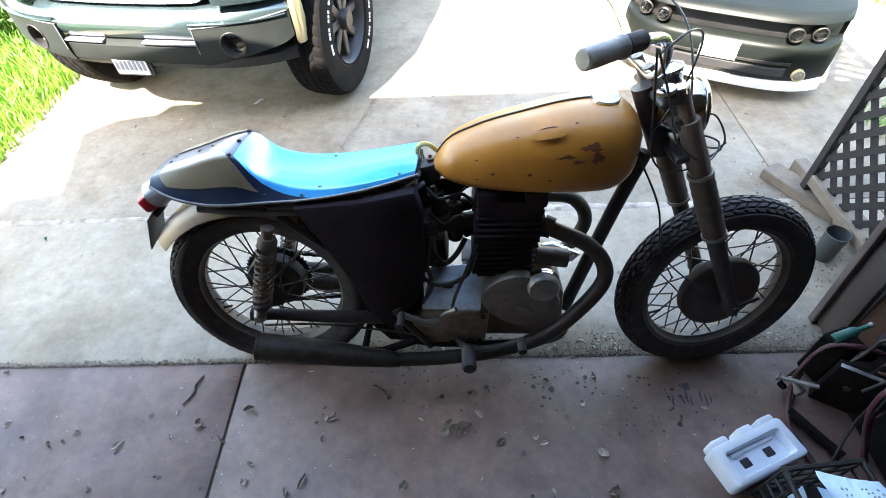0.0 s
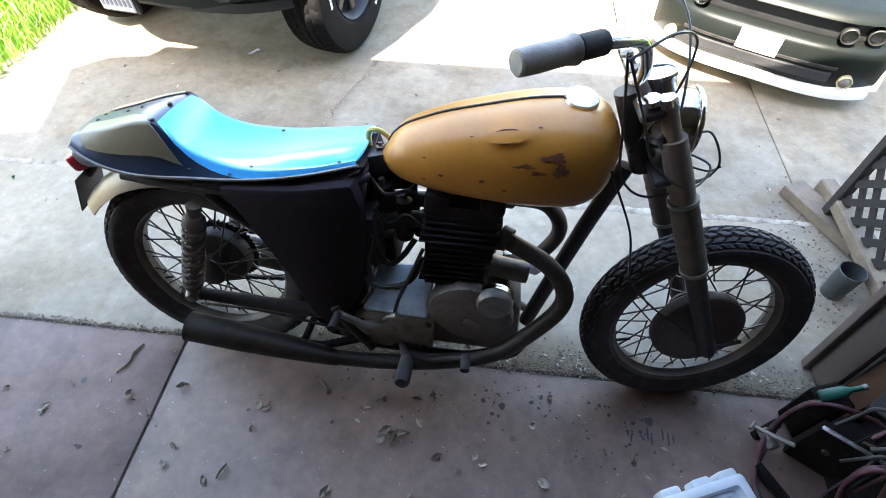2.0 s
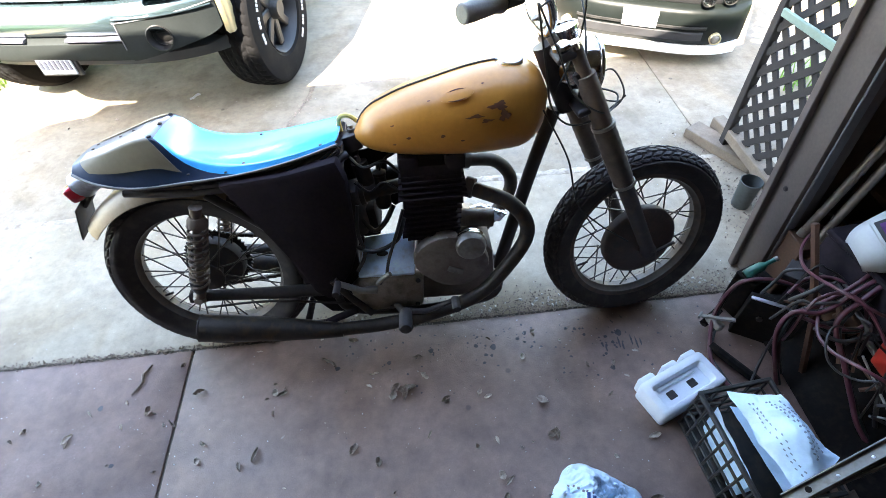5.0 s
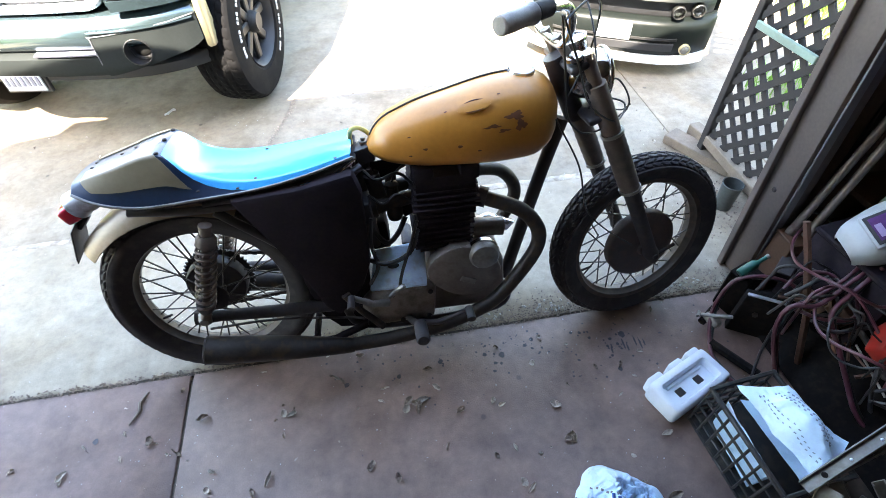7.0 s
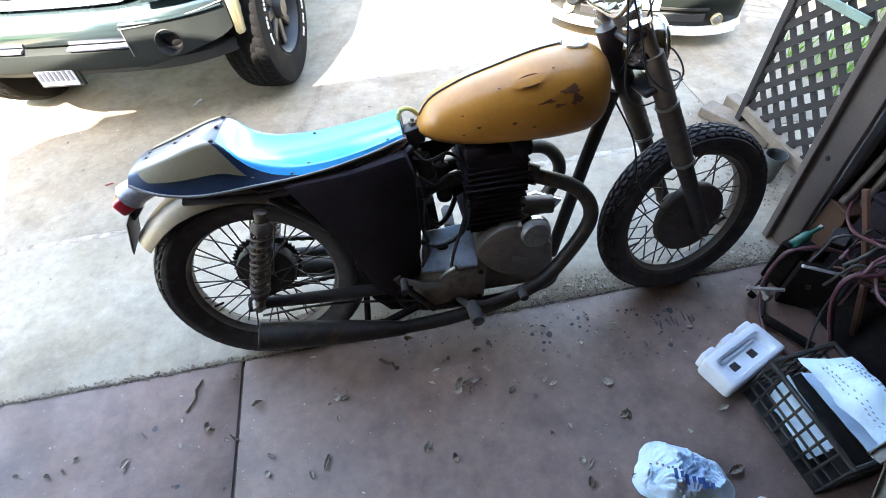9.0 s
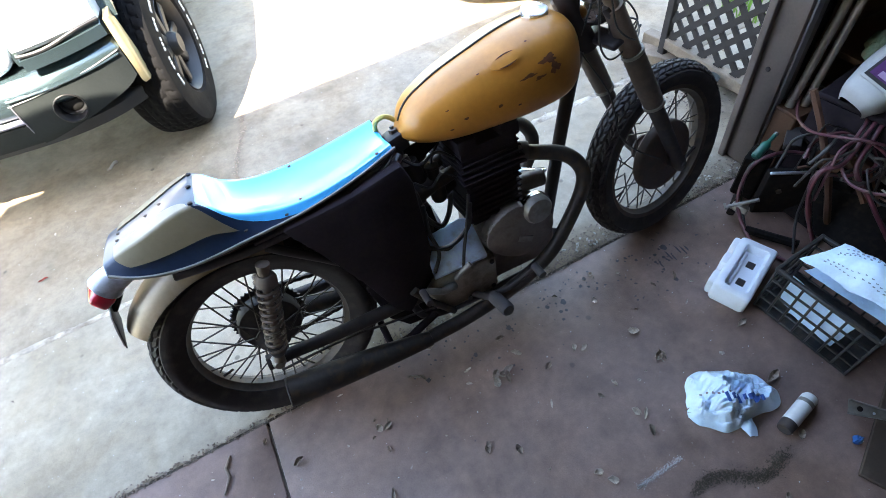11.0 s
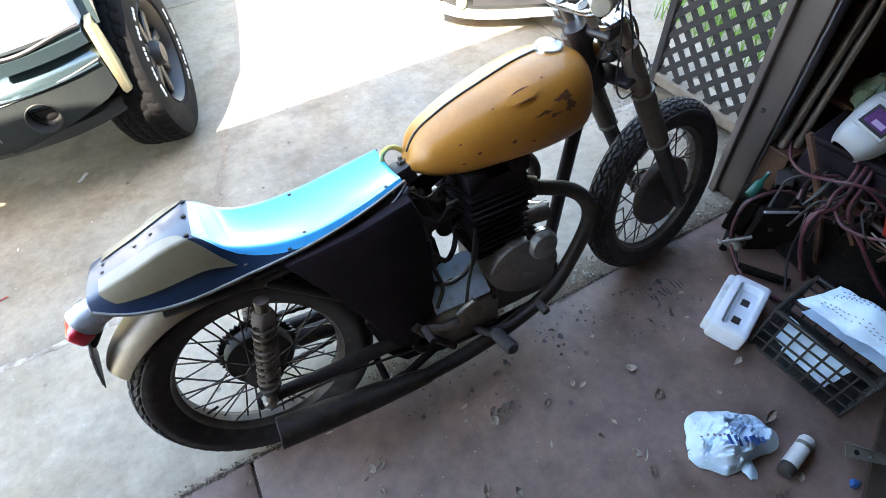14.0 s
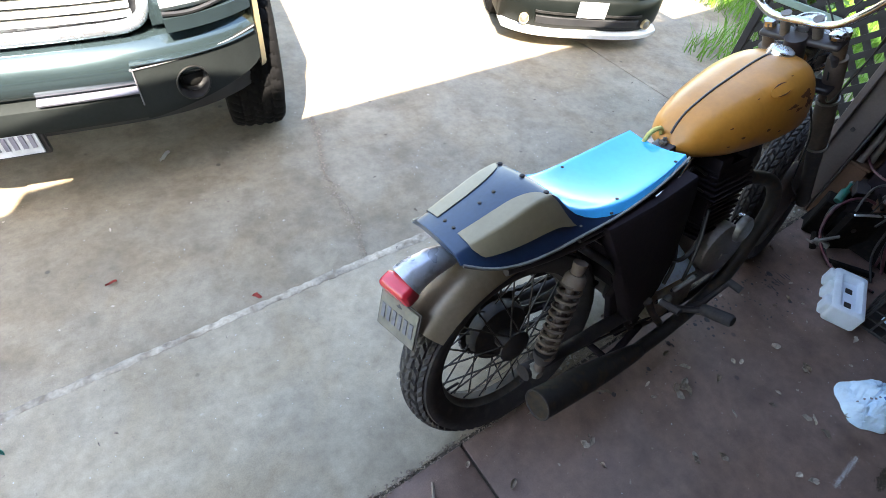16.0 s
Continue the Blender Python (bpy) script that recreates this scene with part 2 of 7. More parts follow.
M_GAITER = mat("dusty_rubber_cover", (0.066, 0.049, 0.041), 0.7, var=0.35, scale=14, fine=120, bump=0.25, dirt=(0.12, 0.095, 0.075), dirt_amount=0.4)
M_DRUM = mat("rusty_brown_drum", (0.058, 0.038, 0.031), 0.6, var=0.4, scale=16, fine=140, bump=0.25, dirt=(0.1, 0.06, 0.04), dirt_amount=0.5)
# one near-black tone for the heap and the pieces round it
M_HEAP = mat("near_black_scrap", (0.0085, 0.0068, 0.0065), 0.8, var=0.5, scale=18, bump=0.4, dirt=(0.026, 0.018, 0.013), dirt_amount=0.5, spec=0.12)
M_HOSEG = mat("grey_hose", (0.05, 0.044, 0.042), 0.55, var=0.3, scale=14, bump=0.1)
M_REDP = mat("red_paint", (0.36, 0.022, 0.014), 0.4, var=0.2, scale=10, bump=0.1, dirt=(0.1, 0.03, 0.02), dirt_amount=0.4)
M_ORANGE = mat("orange_cord", (0.8, 0.16, 0.02), 0.45, var=0.15, scale=20, bump=0.05)
M_BLUEP = mat("blue_plastic", (0.014, 0.09, 0.31), 0.4, var=0.15, scale=8, bump=0.06)
M_HELMET = mat("helmet_shell", (0.42, 0.43, 0.44), 0.42, var=0.08, scale=8, bump=0.04)
M_VISOR = mat("visor_violet", (0.1, 0.04, 0.14), 0.1, var=0.3, scale=14, bump=0, coat=0.6)
M_GREYM = mat("grey_bracket", (0.22, 0.208, 0.19), 0.42, 0.45, var=0.3, scale=14, bump=0.15, dirt=(0.13, 0.1, 0.07), dirt_amount=0.6)
M_RUST = mat("rusty_steel", (0.12, 0.06, 0.04), 0.8, 0.2, var=0.4, scale=20, fine=150, bump=0.4)
M_TEAL = mat("teal_plastic", (0.012, 0.11, 0.08), 0.4, var=0.15, scale=12, bump=0.05)
M_RAG = mat("green_rag", (0.2, 0.28, 0.19), 0.9, var=0.4, scale=16, fine=200, bump=0.4, dirt=(0.25, 0.2, 0.12), dirt_amount=0.7)


# ---- mesh helpers ----
def V(*a):
    return Vector(a)


def finish(name, bm, material, smooth=40):
    bmesh.ops.remove_doubles(bm, verts=bm.verts, dist=1e-6)
    bmesh.ops.recalc_face_normals(bm, faces=bm.faces)
    me = bpy.data.meshes.new(name)
    bm.to_mesh(me)
    bm.free()
    me.materials.append(material)
    if smooth:
        me.polygons.foreach_set("use_smooth", [True] * len(me.polygons))
        me.set_sharp_from_angle(angle=radians(smooth))
    return me


def part(name, bm, material, parent, label="", smooth=40, m=None):
    ob = new(name, bm if isinstance(bm, bpy.types.Mesh) else finish(name, bm, material, smooth))
    ob.parent = parent
    if m is not None:
        ob.matrix_basis = m
    return tagged(ob, label)


def thing(name, label, category, m=None, group=""):
    ob = new(name)
    ob.empty_display_size = 0.05
    if m is not None:
        ob.matrix_basis = m
    return tagged(ob, label, category, group)


def solid(name, bm, material, label, category, m=None, group="", kind="", smooth=40):
    ob = new(name, finish(name, bm, material, smooth))
    if m is not None:
        ob.matrix_basis = m
    return tagged(ob, label, category, group, kind)


def box(bm, size, centre=(0, 0, 0), rot=(0, 0, 0), bevel=0.0, seg=1):
    g = bmesh.ops.create_cube(bm, size=1)["verts"]
    bmesh.ops.scale(bm, vec=size, verts=g)
    if bevel:
        es = list({e for v in g for e in v.link_edges})
        got = bmesh.ops.bevel(bm, geom=es, offset=bevel, segments=seg, profile=0.5, affect="EDGES")
        g = list({v for f in got["faces"] for v in f.verts} | {v for v in g if v.is_valid})
    bmesh.ops.transform(bm, matrix=pose(*centre, *rot), verts=g)
    return bm


def bx(size, centre=(0, 0, 0), rot=(0, 0, 0), bevel=0.0, seg=1):
    return box(bmesh.new(), size, centre, rot, bevel, seg)


def spline(pts, n=6, closed=False):
    """Points of a smooth curve through pts."""
    p = [Vector(q) for q in pts]
    if closed:
        p = [p[-1], *p, p[0], p[1]]
    else:
        p = [p[0] * 2 - p[1], *p, p[-1] * 2 - p[-2]]
    out = []
    for a, b, c, d in zip(p, p[1:], p[2:], p[3:]):
        for i in range(n):
            t = i / n
            out.append(0.5 * (2 * b + (c - a) * t + (2 * a - 5 * b + 4 * c - d) * t**2 + (3 * b - a - 3 * c + d) * t**3))
    if not closed:
        out.append(p[-2])
    return out


def loft(bm, rings, caps=True, closed=False):
    vs = [[bm.verts.new(q) for q in r] for r in rings]
    for a, b in zip(vs, vs[1:] + ([vs[0]] if closed else [])):
        n = len(a)
        for i in range(n):
            bm.faces.new((a[i], a[(i + 1) % n], b[(i + 1) % n], b[i]))
    if caps and not closed:
        bm.faces.new(vs[0][::-1])
        bm.faces.new(vs[-1])
    return bm


def tube(bm, pts, r, n=10, caps=True, closed=False):
    """A round bar along pts; r is one radius or one for each point."""
    p = [Vector(q) for q in pts]
    rs = r if isinstance(r, (list, tuple)) else [r] * len(p)
    rings, side = [], None
    for i, q in enumerate(p):
        d = (p[(i + 1) % len(p)] - p[i - 1]) if closed or 0 < i < len(p) - 1 else (p[1] - p[0] if i == 0 else p[-1] - p[-2])
        d.normalize()
        if side is None:
            side = d.orthogonal().normalized()
        side = (side - d * side.dot(d)).normalized()
        up = d.cross(side)
        rings.append([q + rs[i] * (math.cos(a) * side + math.sin(a) * up) for a in (2 * math.pi * k / n for k in range(n))])
    return loft(bm, rings, caps, closed)


def tb(pts, r, n=10, smooth=0, closed=False):
    return tube(bmesh.new(), spline(pts, smooth, closed) if smooth else pts, r, n, True, closed)


def lathe(bm, profile, n=32, m=Matrix()):
    """A turned body round local z from (radius, height) pairs."""
    rings = [[m @ Vector((max(r, 1e-4) * math.cos(a), max(r, 1e-4) * math.sin(a), h)) for a in (2 * math.pi * k / n for k in range(n))] for r, h in profile]
    return loft(bm, rings)


def lt(profile, n=32, m=Matrix()):
    return lathe(bmesh.new(), profile, n, m)


def grid(bm, f, nu, nv, thick=0.0):
    """A sheet f(u, v) over 0..1, given thickness along its normals."""
    vs = [[bm.verts.new(f(i / nu, j / nv)) for j in range(nv + 1)] for i in range(nu + 1)]
    fs = [bm.faces.new((vs[i][j], vs[i + 1][j], vs[i + 1][j + 1], vs[i][j + 1])) for i in range(nu) for j in range(nv)]
    if thick:
        bm.normal_update()
        bmesh.ops.solidify(bm, geom=fs, thickness=thick)
    return bm


def poly(bm, outline, depth, axis="y", bevel=0.0):
    """A plate from an outline in x and z (axis y) or x and y (axis z), with depth from 0."""
    flat = [bm.verts.new((a, 0, b) if axis == "y" else (a, b, 0)) for a, b in outline]
    f = bm.faces.new(flat)
    e = bmesh.ops.extrude_face_region(bm, geom=[f])["geom"]
    top = [v for v in e if isinstance(v, bmesh.types.BMVert)]
    bmesh.ops.translate(bm, vec=(0, depth, 0) if axis == "y" else (0, 0, depth), verts=top)
    if bevel:
        bmesh.ops.bevel(bm, geom=list(bm.edges), offset=bevel, segments=2, affect="EDGES", profile=0.5)
    return bm


def curve_of(table):
    """A smooth function through (x, value) pairs."""
    xs, ys = zip(*table)

    def f(x):
        if x <= xs[0]:
            return ys[0]
        if x >= xs[-1]:
            return ys[-1]
        i = max(k for k in range(len(xs)) if xs[k] <= x)
        i = min(i, len(xs) - 2)
        d = [(ys[k + 1] - ys[k]) / (xs[k + 1] - xs[k]) for k in range(len(xs) - 1)]
        m0 = d[i] if i == 0 else (d[i - 1] + d[i]) / 2
        m1 = d[i] if i == len(xs) - 2 else (d[i] + d[i + 1]) / 2
        h = xs[i + 1] - xs[i]
        t = (x - xs[i]) / h
        return ys[i] * (2 * t**3 - 3 * t**2 + 1) + h * m0 * (t**3 - 2 * t**2 + t) + ys[i + 1] * (3 * t**2 - 2 * t**3) + h * m1 * (t**3 - t**2)

    return f


rng = random.Random(7)
TO_Y = pose(0, 0, 0, -90)  # local z to world y

# ---- the garage, the drive and the yard ----
M_BOARD = mat("dull_wall_board", (0.115, 0.092, 0.072), 0.85, var=0.15, scale=2, fine=60, bump=0.2)
SEAM = 0.945


def slab(name, x0, x1, y0, y1, material, parent, top=0.0):
    return part(name, bx((x1 - x0, y1 - y0, 0.1), ((x0 + x1) / 2, (y0 + y1) / 2, top - 0.05), bevel=0.005, seg=2), material, parent, smooth=30)


solid("ground", bx((900, 900, 0.3), (0, 300, -0.2)), M_SOIL, "bare brown soil round the concrete drive", "ground", kind="structure")
floor = solid("floor", bx((5.7, 5.3, 0.06), (-0.2, -1.75, -0.07)), M_SOIL, "stained brown-grey concrete garage floor in cast slabs", "floor", kind="structure")
G = 0.004
for a, b, c, d in ((-3.04, -0.73 - G, -1.6, SEAM - G), (-0.73 + G, 2.6, -1.6, SEAM - G), (-3.04, -0.73 - G, -4.4, -1.6 - 2 * G), (-0.73 + G, 2.6, -4.4, -1.6 - 2 * G)):
    slab("slab", a, b, c, d, M_SLAB, floor)
M_JOINT = mat("joint_dirt", (0.085, 0.068, 0.055), 0.95, var=0.5, scale=40, fine=200, bump=0.6)
part("joint_fill", bx((5.6, 0.014, 0.03), (-0.22, SEAM + 0.002, -0.021)), M_JOINT, floor)
part("joint_fill", bx((0.014, 2.52, 0.03), (-0.73, -0.34, -0.021)), M_JOINT, floor)
drive = solid("driveway", bx((7.5, 24, 0.06), (0.2, 13, -0.075)), M_SOIL, "pale worn concrete driveway with leaf litter in its joints", "driveway", kind="structure")
def wavy_strip(x0, x1, y, w, h):
    """A ragged trowelled line of mortar, uneven in width."""
    q = random.Random(31)
    bm, rows = bmesh.new(), []
    for k in range(211):
        x = x0 + (x1 - x0) * k / 210
        a, b = (w * (0.75 + 0.35 * math.sin(2.1 * x + p) + q.uniform(0, 0.5)) for p in (0.3, 2.2))
        z = -0.0005 + q.uniform(-0.0015, 0.0012)
        rows.append([bm.verts.new(c) for c in ((x, y - a, -h), (x, y - a, z - 0.0025), (x, y - a * 0.6, z), (x, y + b * 0.6, z), (x, y + b, z - 0.0025), (x, y + b, -h))])
    for r, s in zip(rows, rows[1:]):
        for i in range(5):
            bm.faces.new((r[i], s[i], s[i + 1], r[i + 1]))
    return bm


M_STRIP = concrete("near_drive_concrete", (0.335, 0.283, 0.216), (0.235, 0.197, 0.152), 0.03)
part("mortar_line", wavy_strip(-2.45, 1.75, 1.713, 0.017, 0.03), mat("pale_mortar", (0.385, 0.33, 0.265), 0.9, var=0.5, scale=9, fine=90, bump=0.6, dirt=(0.2, 0.16, 0.12), dirt_amount=1.0), drive, "pale mortar line")
YS = [SEAM + G, 1.713, 4.3, 7.5, 12, 25]
for i, (c, d) in enumerate(zip(YS, YS[1:])):
    cuts = (-2.45, 1.9, 3.9) if i == 0 else (-2.45, 1.55, 3.9) if i == 1 else (-2.45, -0.1, 1.55, 3.9)
    for a, b in zip(cuts, cuts[1:]):
        slab("slab", a + G / 2, b - G / 2, c + G / 2, d - G / 2, M_STRIP if i == 0 else M_DRIVE, drive, -0.004)

back = solid("wall_back", bx((5.9, 0.12, 2.4), (-0.2, -4.45, 1.15)), M_BOARD, "dull brown boarded back wall of the garage", "wall", kind="structure")
# out of view; stops early so that sun reaches the drive's left
solid("wall_west", bx((0.1, 4.65, 2.35), (-3.09, -2.075, 1.125)), M_BOARD, "unseen garage side wall, ended short to let sun in", "wall", kind="structure")
solid("wall_east", bx((0.1, 5.5, 2.35), (2.65, -1.7, 1.125)), M_WALL, "dark brown boarded side wall of the garage", "wall", kind="structure")
WF = bx((1.25, 0.02, 2.25), (1.975, 1.075, 1.12))
for v in WF.verts:
    v.co.x += (0.02 if v.co.z < 1 else -0.12) if v.co.x < 1.5 else 0
solid("wall_front", WF, M_WALL, "dark brown boarded front wall beside the opening", "wall", kind="structure")
# out of view; notched corner and east edge set where sunlight falls
CE = poly(bmesh.new(), [(-3.14, -4.5), (2.72, -4.5), (2.72, 1.095), (-2.64, 1.095), (-2.68, 1.0), (-2.91, 0.955), (-3.04, 0.844), (-2.9, 0.324), (-3.14, 0.29)], 0.05, "z")
bmesh.ops.translate(CE, vec=(0, 0, 2.2), verts=CE.verts)
solid("ceiling", CE, M_CEIL, "unseen garage ceiling, outline cut to shape the sunlight", "ceiling", kind="structure")
solid("trim", bx((3.97, 0.12, 0.14), (-0.655, 1.03, 2.125), bevel=0.004), M_JAMB, "dark painted beam over the garage opening", "trim", kind="structure")

jamb = thing("door_1", "dark brown weathered door jamb post with a pale edge strip", "door jamb", pose(1.345, 0, 0, 0, -3.5, 0))
tagged(jamb, kind="structure")
part("post", bx((0.085, 0.125, 2.2), (0.0435, 1.025, 1.1), bevel=0.006, seg=2), M_JAMB, jamb)
part("stop", bx((0.02, 0.028, 2.2), (-0.011, 1.072, 1.1), bevel=0.003), M_JAMB, jamb)
part("edge_strip", bx((0.03, 0.008, 2.2), (0.03, 0.958, 1.1), bevel=0.002), M_TRIM, jamb, "pale metal edge strip")
part("bolt", lt([(0, 0), (0.009, 0), (0.009, 0.003), (0.006, 0.006), (0, 0.006)], 12, pose(0.0, 1.02, 0.44, 0, -90)), M_BLACKM, jamb, "dark bolt head")
for z in (1.1, 1.7):
    part("bolt", lt([(0, 0), (0.009, 0), (0.009, 0.003), (0.006, 0.006), (0, 0.006)], 12, pose(0.0, 1.02, z, 0, -90)), M_BLACKM, jamb, "dark bolt head")


# lattice screen beside the drive
def lattice_screen():
    t = thing("lattice_fence", "dark brown diagonal wooden lattice screen in a frame", "fence", pose(1.6, 1.10, 0))
    L, z0, z1 = 0.62, 0.13, 2.05
    part("post", bx((0.035, 0.04, z1), (0, L + 0.02, z1 / 2), bevel=0.004), M_LATT, t)
    part("post", bx((0.05, 0.05, z1), (0, -0.02, z1 / 2), bevel=0.004), M_LATT, t)
    part("rail", bx((0.04, L, 0.06), (0, L / 2, z1 - 0.03), bevel=0.004), M_LATT, t)
    part("rail", bx((0.05, L, 0.05), (0, L / 2, z0 - 0.02), bevel=0.004), M_WOOD, t)
    step, w = 0.096, 0.0285
    for s in (-1, 1):
        c = -3.0
        while c < 3.5:
            # the slat's middle line is z = s * (y - c), cut to the panel
            pts = []
            for y in (0.0, L):
                z = s * (y - c)
                if z < z0:
                    y, z = c + s * z0, z0
                if z > z1 - 0.05:
                    y, z = c + s * (z1 - 0.05), z1 - 0.05
                pts.append((y, z))
            (ya, za), (yb, zb) = pts
            if min(ya, yb) > -1e-6 and max(ya, yb) < L + 1e-6 and math.hypot(yb - ya, zb - za) > 0.04:
                ln = math.hypot(yb - ya, zb - za)
                part("slat", bx((0.008, ln, w), (0.004 * s, (ya + yb) / 2, (za + zb) / 2), (math.degrees(math.atan2(zb - za, yb - ya)), 0, 0)), M_LATT, t, smooth=0)
            c += step
    part("brace", bx((0.014, 0.34, 0.03), (-0.03, 0.43, 0.69), (-3, 0, 0), bevel=0.003), mat("pale_green_paint", (0.2, 0.27, 0.22), 0.6, var=0.2), t, "pale green brace strip")
    return t


lattice_screen()
solid("timber_beam", bx((0.06, 0.75, 0.09), (1.68, 1.52, 0.045), (0, 0, 8), bevel=0.005), M_WOOD, "weathered pale timber kerb under the lattice", "timber")
solid("wood_plank", bx((0.1, 0.36, 0.05), bevel=0.004), M_WOOD, "short weathered wooden plank on the concrete", "plank", pose(1.6, 1.74, 0.022, 0, 0, 28))

cup = thing("metal_cup", "dented grey metal can standing on the concrete", "can", pose(1.52, 1.38, -0.004))
part("wall", lt([(0.0, 0), (0.036, 0), (0.037, 0.004), (0.043, 0.13), (0.045, 0.133), (0.042, 0.134), (0.035, 0.006), (0, 0.006)], 28), mat("dark_tin", (0.09, 0.1, 0.1), 0.45, 0.4, var=0.3, scale=15, bump=0.15), cup)


# grass and bushes
def blades(name, label, count, area, material, height, lean=0.5, cat="grass"):
    vs, fs = [], []
    for _ in range(count):
        x, y = area()
        h, a, w = height * rng.uniform(0.5, 1.3), rng.uniform(0, 6.28), rng.uniform(0.003, 0.007)
        dx, dy = math.cos(a), math.sin(a)
        lx, ly = rng.gauss(0, lean) * h, rng.gauss(0, lean) * h
        i = len(vs)
        vs += [(x - w * dx, y - w * dy, -0.05), (x + w * dx, y + w * dy, -0.05), (x + w * 0.7 * dx + lx * 0.4, y + w * 0.7 * dy + ly * 0.4, h * 0.6), (x - w * 0.7 * dx + lx * 0.4, y - w * 0.7 * dy + ly * 0.4, h * 0.6), (x + lx, y + ly, h)]
        fs += [(i, i + 1, i + 2, i + 3), (i + 3, i + 2, i + 4)]
    me = bpy.data.meshes.new(name)
    me.from_pydata(vs, [], fs)
    me.materials.append(material)
    return tagged(new(name, me), label, cat, kind="stuff")


solid("lawn", bx((6.0, 14, 0.05), (-5.5, 7.5, -0.05)), M_LAWN, "sunlit green lawn beside the drive", "lawn", kind="structure")
solid("lawn", bx((8.0, 14, 0.05), (7.95, 8.2, -0.05)), M_LAWN, "sunlit green lawn beyond the drive", "lawn", kind="structure")
blades("grass", "bright green grass along the drive edge", 16000, lambda: (-2.36 - abs(rng.gauss(0, 0.8)), rng.uniform(1.6, 7.0)), M_GRASS, 0.11)
blades("grass", "green weeds growing behind the lattice", 9000, lambda: (rng.uniform(2.0, 4.5) + 1.0, rng.uniform(1.2, 4.8)), M_GRASS, 0.14)
blades("grass", "green weeds growing close behind the lattice", 1500, lambda: (rng.uniform(2.15, 3.9), rng.uniform(1.0, 2.35)), M_GRASS, 0.16)


def bush(label, x, y, r, h, seed, leaves=2600):
    q = random.Random(seed)
    t = thing("bush", label, "bush", pose(x, y, -0.05))
    stems = bmesh.new()
    tips = []
    for _ in range(9):
        a, s = q.uniform(0, 6.28), q.uniform(0.3, 1)
        tip = V(r * s * math.cos(a), r * s * math.sin(a), h * q.uniform(0.5, 1.0))
        tube(stems, spline([(0.05 * math.cos(a), 0.05 * math.sin(a), 0), tip * 0.5 + V(q.gauss(0, 0.05), q.gauss(0, 0.05), 0.05), tip], 4), [0.018 - 0.0016 * k for k in range(9)], 6)
        tips += [tip * q.uniform(0.5, 1.05) + V(0, 0, q.uniform(0, 0.1)) for _ in range(4)]
    part("stem", stems, M_BROWN, t)
    vs, fs = [], []
    for _ in range(leaves):
        c = q.choice(tips) + V(q.gauss(0, 1), q.gauss(0, 1), q.gauss(0, 0.8)) * r * 0.22
        if c.z < 0.02:
            c.z = 0.02
        a = Euler((q.uniform(-1, 1), q.uniform(-1, 1), q.uniform(0, 6.28))).to_matrix()
        s = q.uniform(0.02, 0.045)
        i = len(vs)
        vs += [c + a @ V(-s, 0, 0), c + a @ V(0, -s * 0.45, s * 0.12), c + a @ V(s, 0, 0), c + a @ V(0, s * 0.45, s * 0.12)]
        fs.append((i, i + 1, i + 2, i + 3))
    me = bpy.data.meshes.new("crown")
    me.from_pydata(vs, [], fs)
    me.materials.append(M_LEAFY)
    part("crown", me, M_LEAFY, t)
    return t


for k, (x, y, r, h) in enumerate(((-2.98, 3.75, 0.42, 0.75), (-3.5, 3.6, 0.5, 0.8), (-3.3, 4.3, 0.6, 0.9), (-3.5, 5.0, 0.7, 1.1), (-4.3, 4.4, 0.7, 1.2), (-4.2, 5.9, 0.8, 1.3))):
    bush("leafy dark green shrub behind the lawn edge", x, y, r, h, k)
for k, (x, y, r, h) in enumerate(((3.3, 2.2, 0.45, 0.7), (4.6, 3.0, 0.6, 0.9))):
    bush("light green shrub seen through the lattice", x, y, r, h, 20 + k, 1600)

# ---- the motorcycle ----
M_OLDPLATE = mat("faded_plate", (0.16, 0.148, 0.132), 0.5, var=0.3, scale=25, bump=0.1, dirt=(0.2, 0.17, 0.13), dirt_amount=0.6)
M_SPRING = mat("brown_spring", (0.1, 0.072, 0.055), 0.5, 0.3, var=0.3, scale=20, bump=0.1)
M_OLDINK = mat("faded_ink", (0.14, 0.14, 0.17), 0.6, var=0.3, scale=40, bump=0)
bike = thing("motorcycle", "vintage motorcycle with a yellow tank and bare blue seat base", "motorcycle", pose(-0.557, 0.977, 0.0, -12.6, 0, -1.2) @ Matrix.Diagonal((0.993, 1, 0.968, 1)))
WB = 1.414  # wheelbase
RR, RF = 0.325, 0.313  # tyre radii
STEER = 8.6  # the bars are turned a little to the stand's side
ROUND = Matrix.Diagonal((1 / 0.993, 1, 1 / 0.968, 1))


def tread(i, s, rows):
    """Whether a point of the tread stands proud: i in blocks round the tyre, s across it from 0 to 1."""
    r = s * rows
    j = min(rows - 1, int(r))
    f = r - j
    p = (i + 0.5 * (j % 2) + (0.45 if j % 2 else -0.45) * (f - 0.5)) % 1.0
    return 0.13 < f < 0.87 and p < 0.74


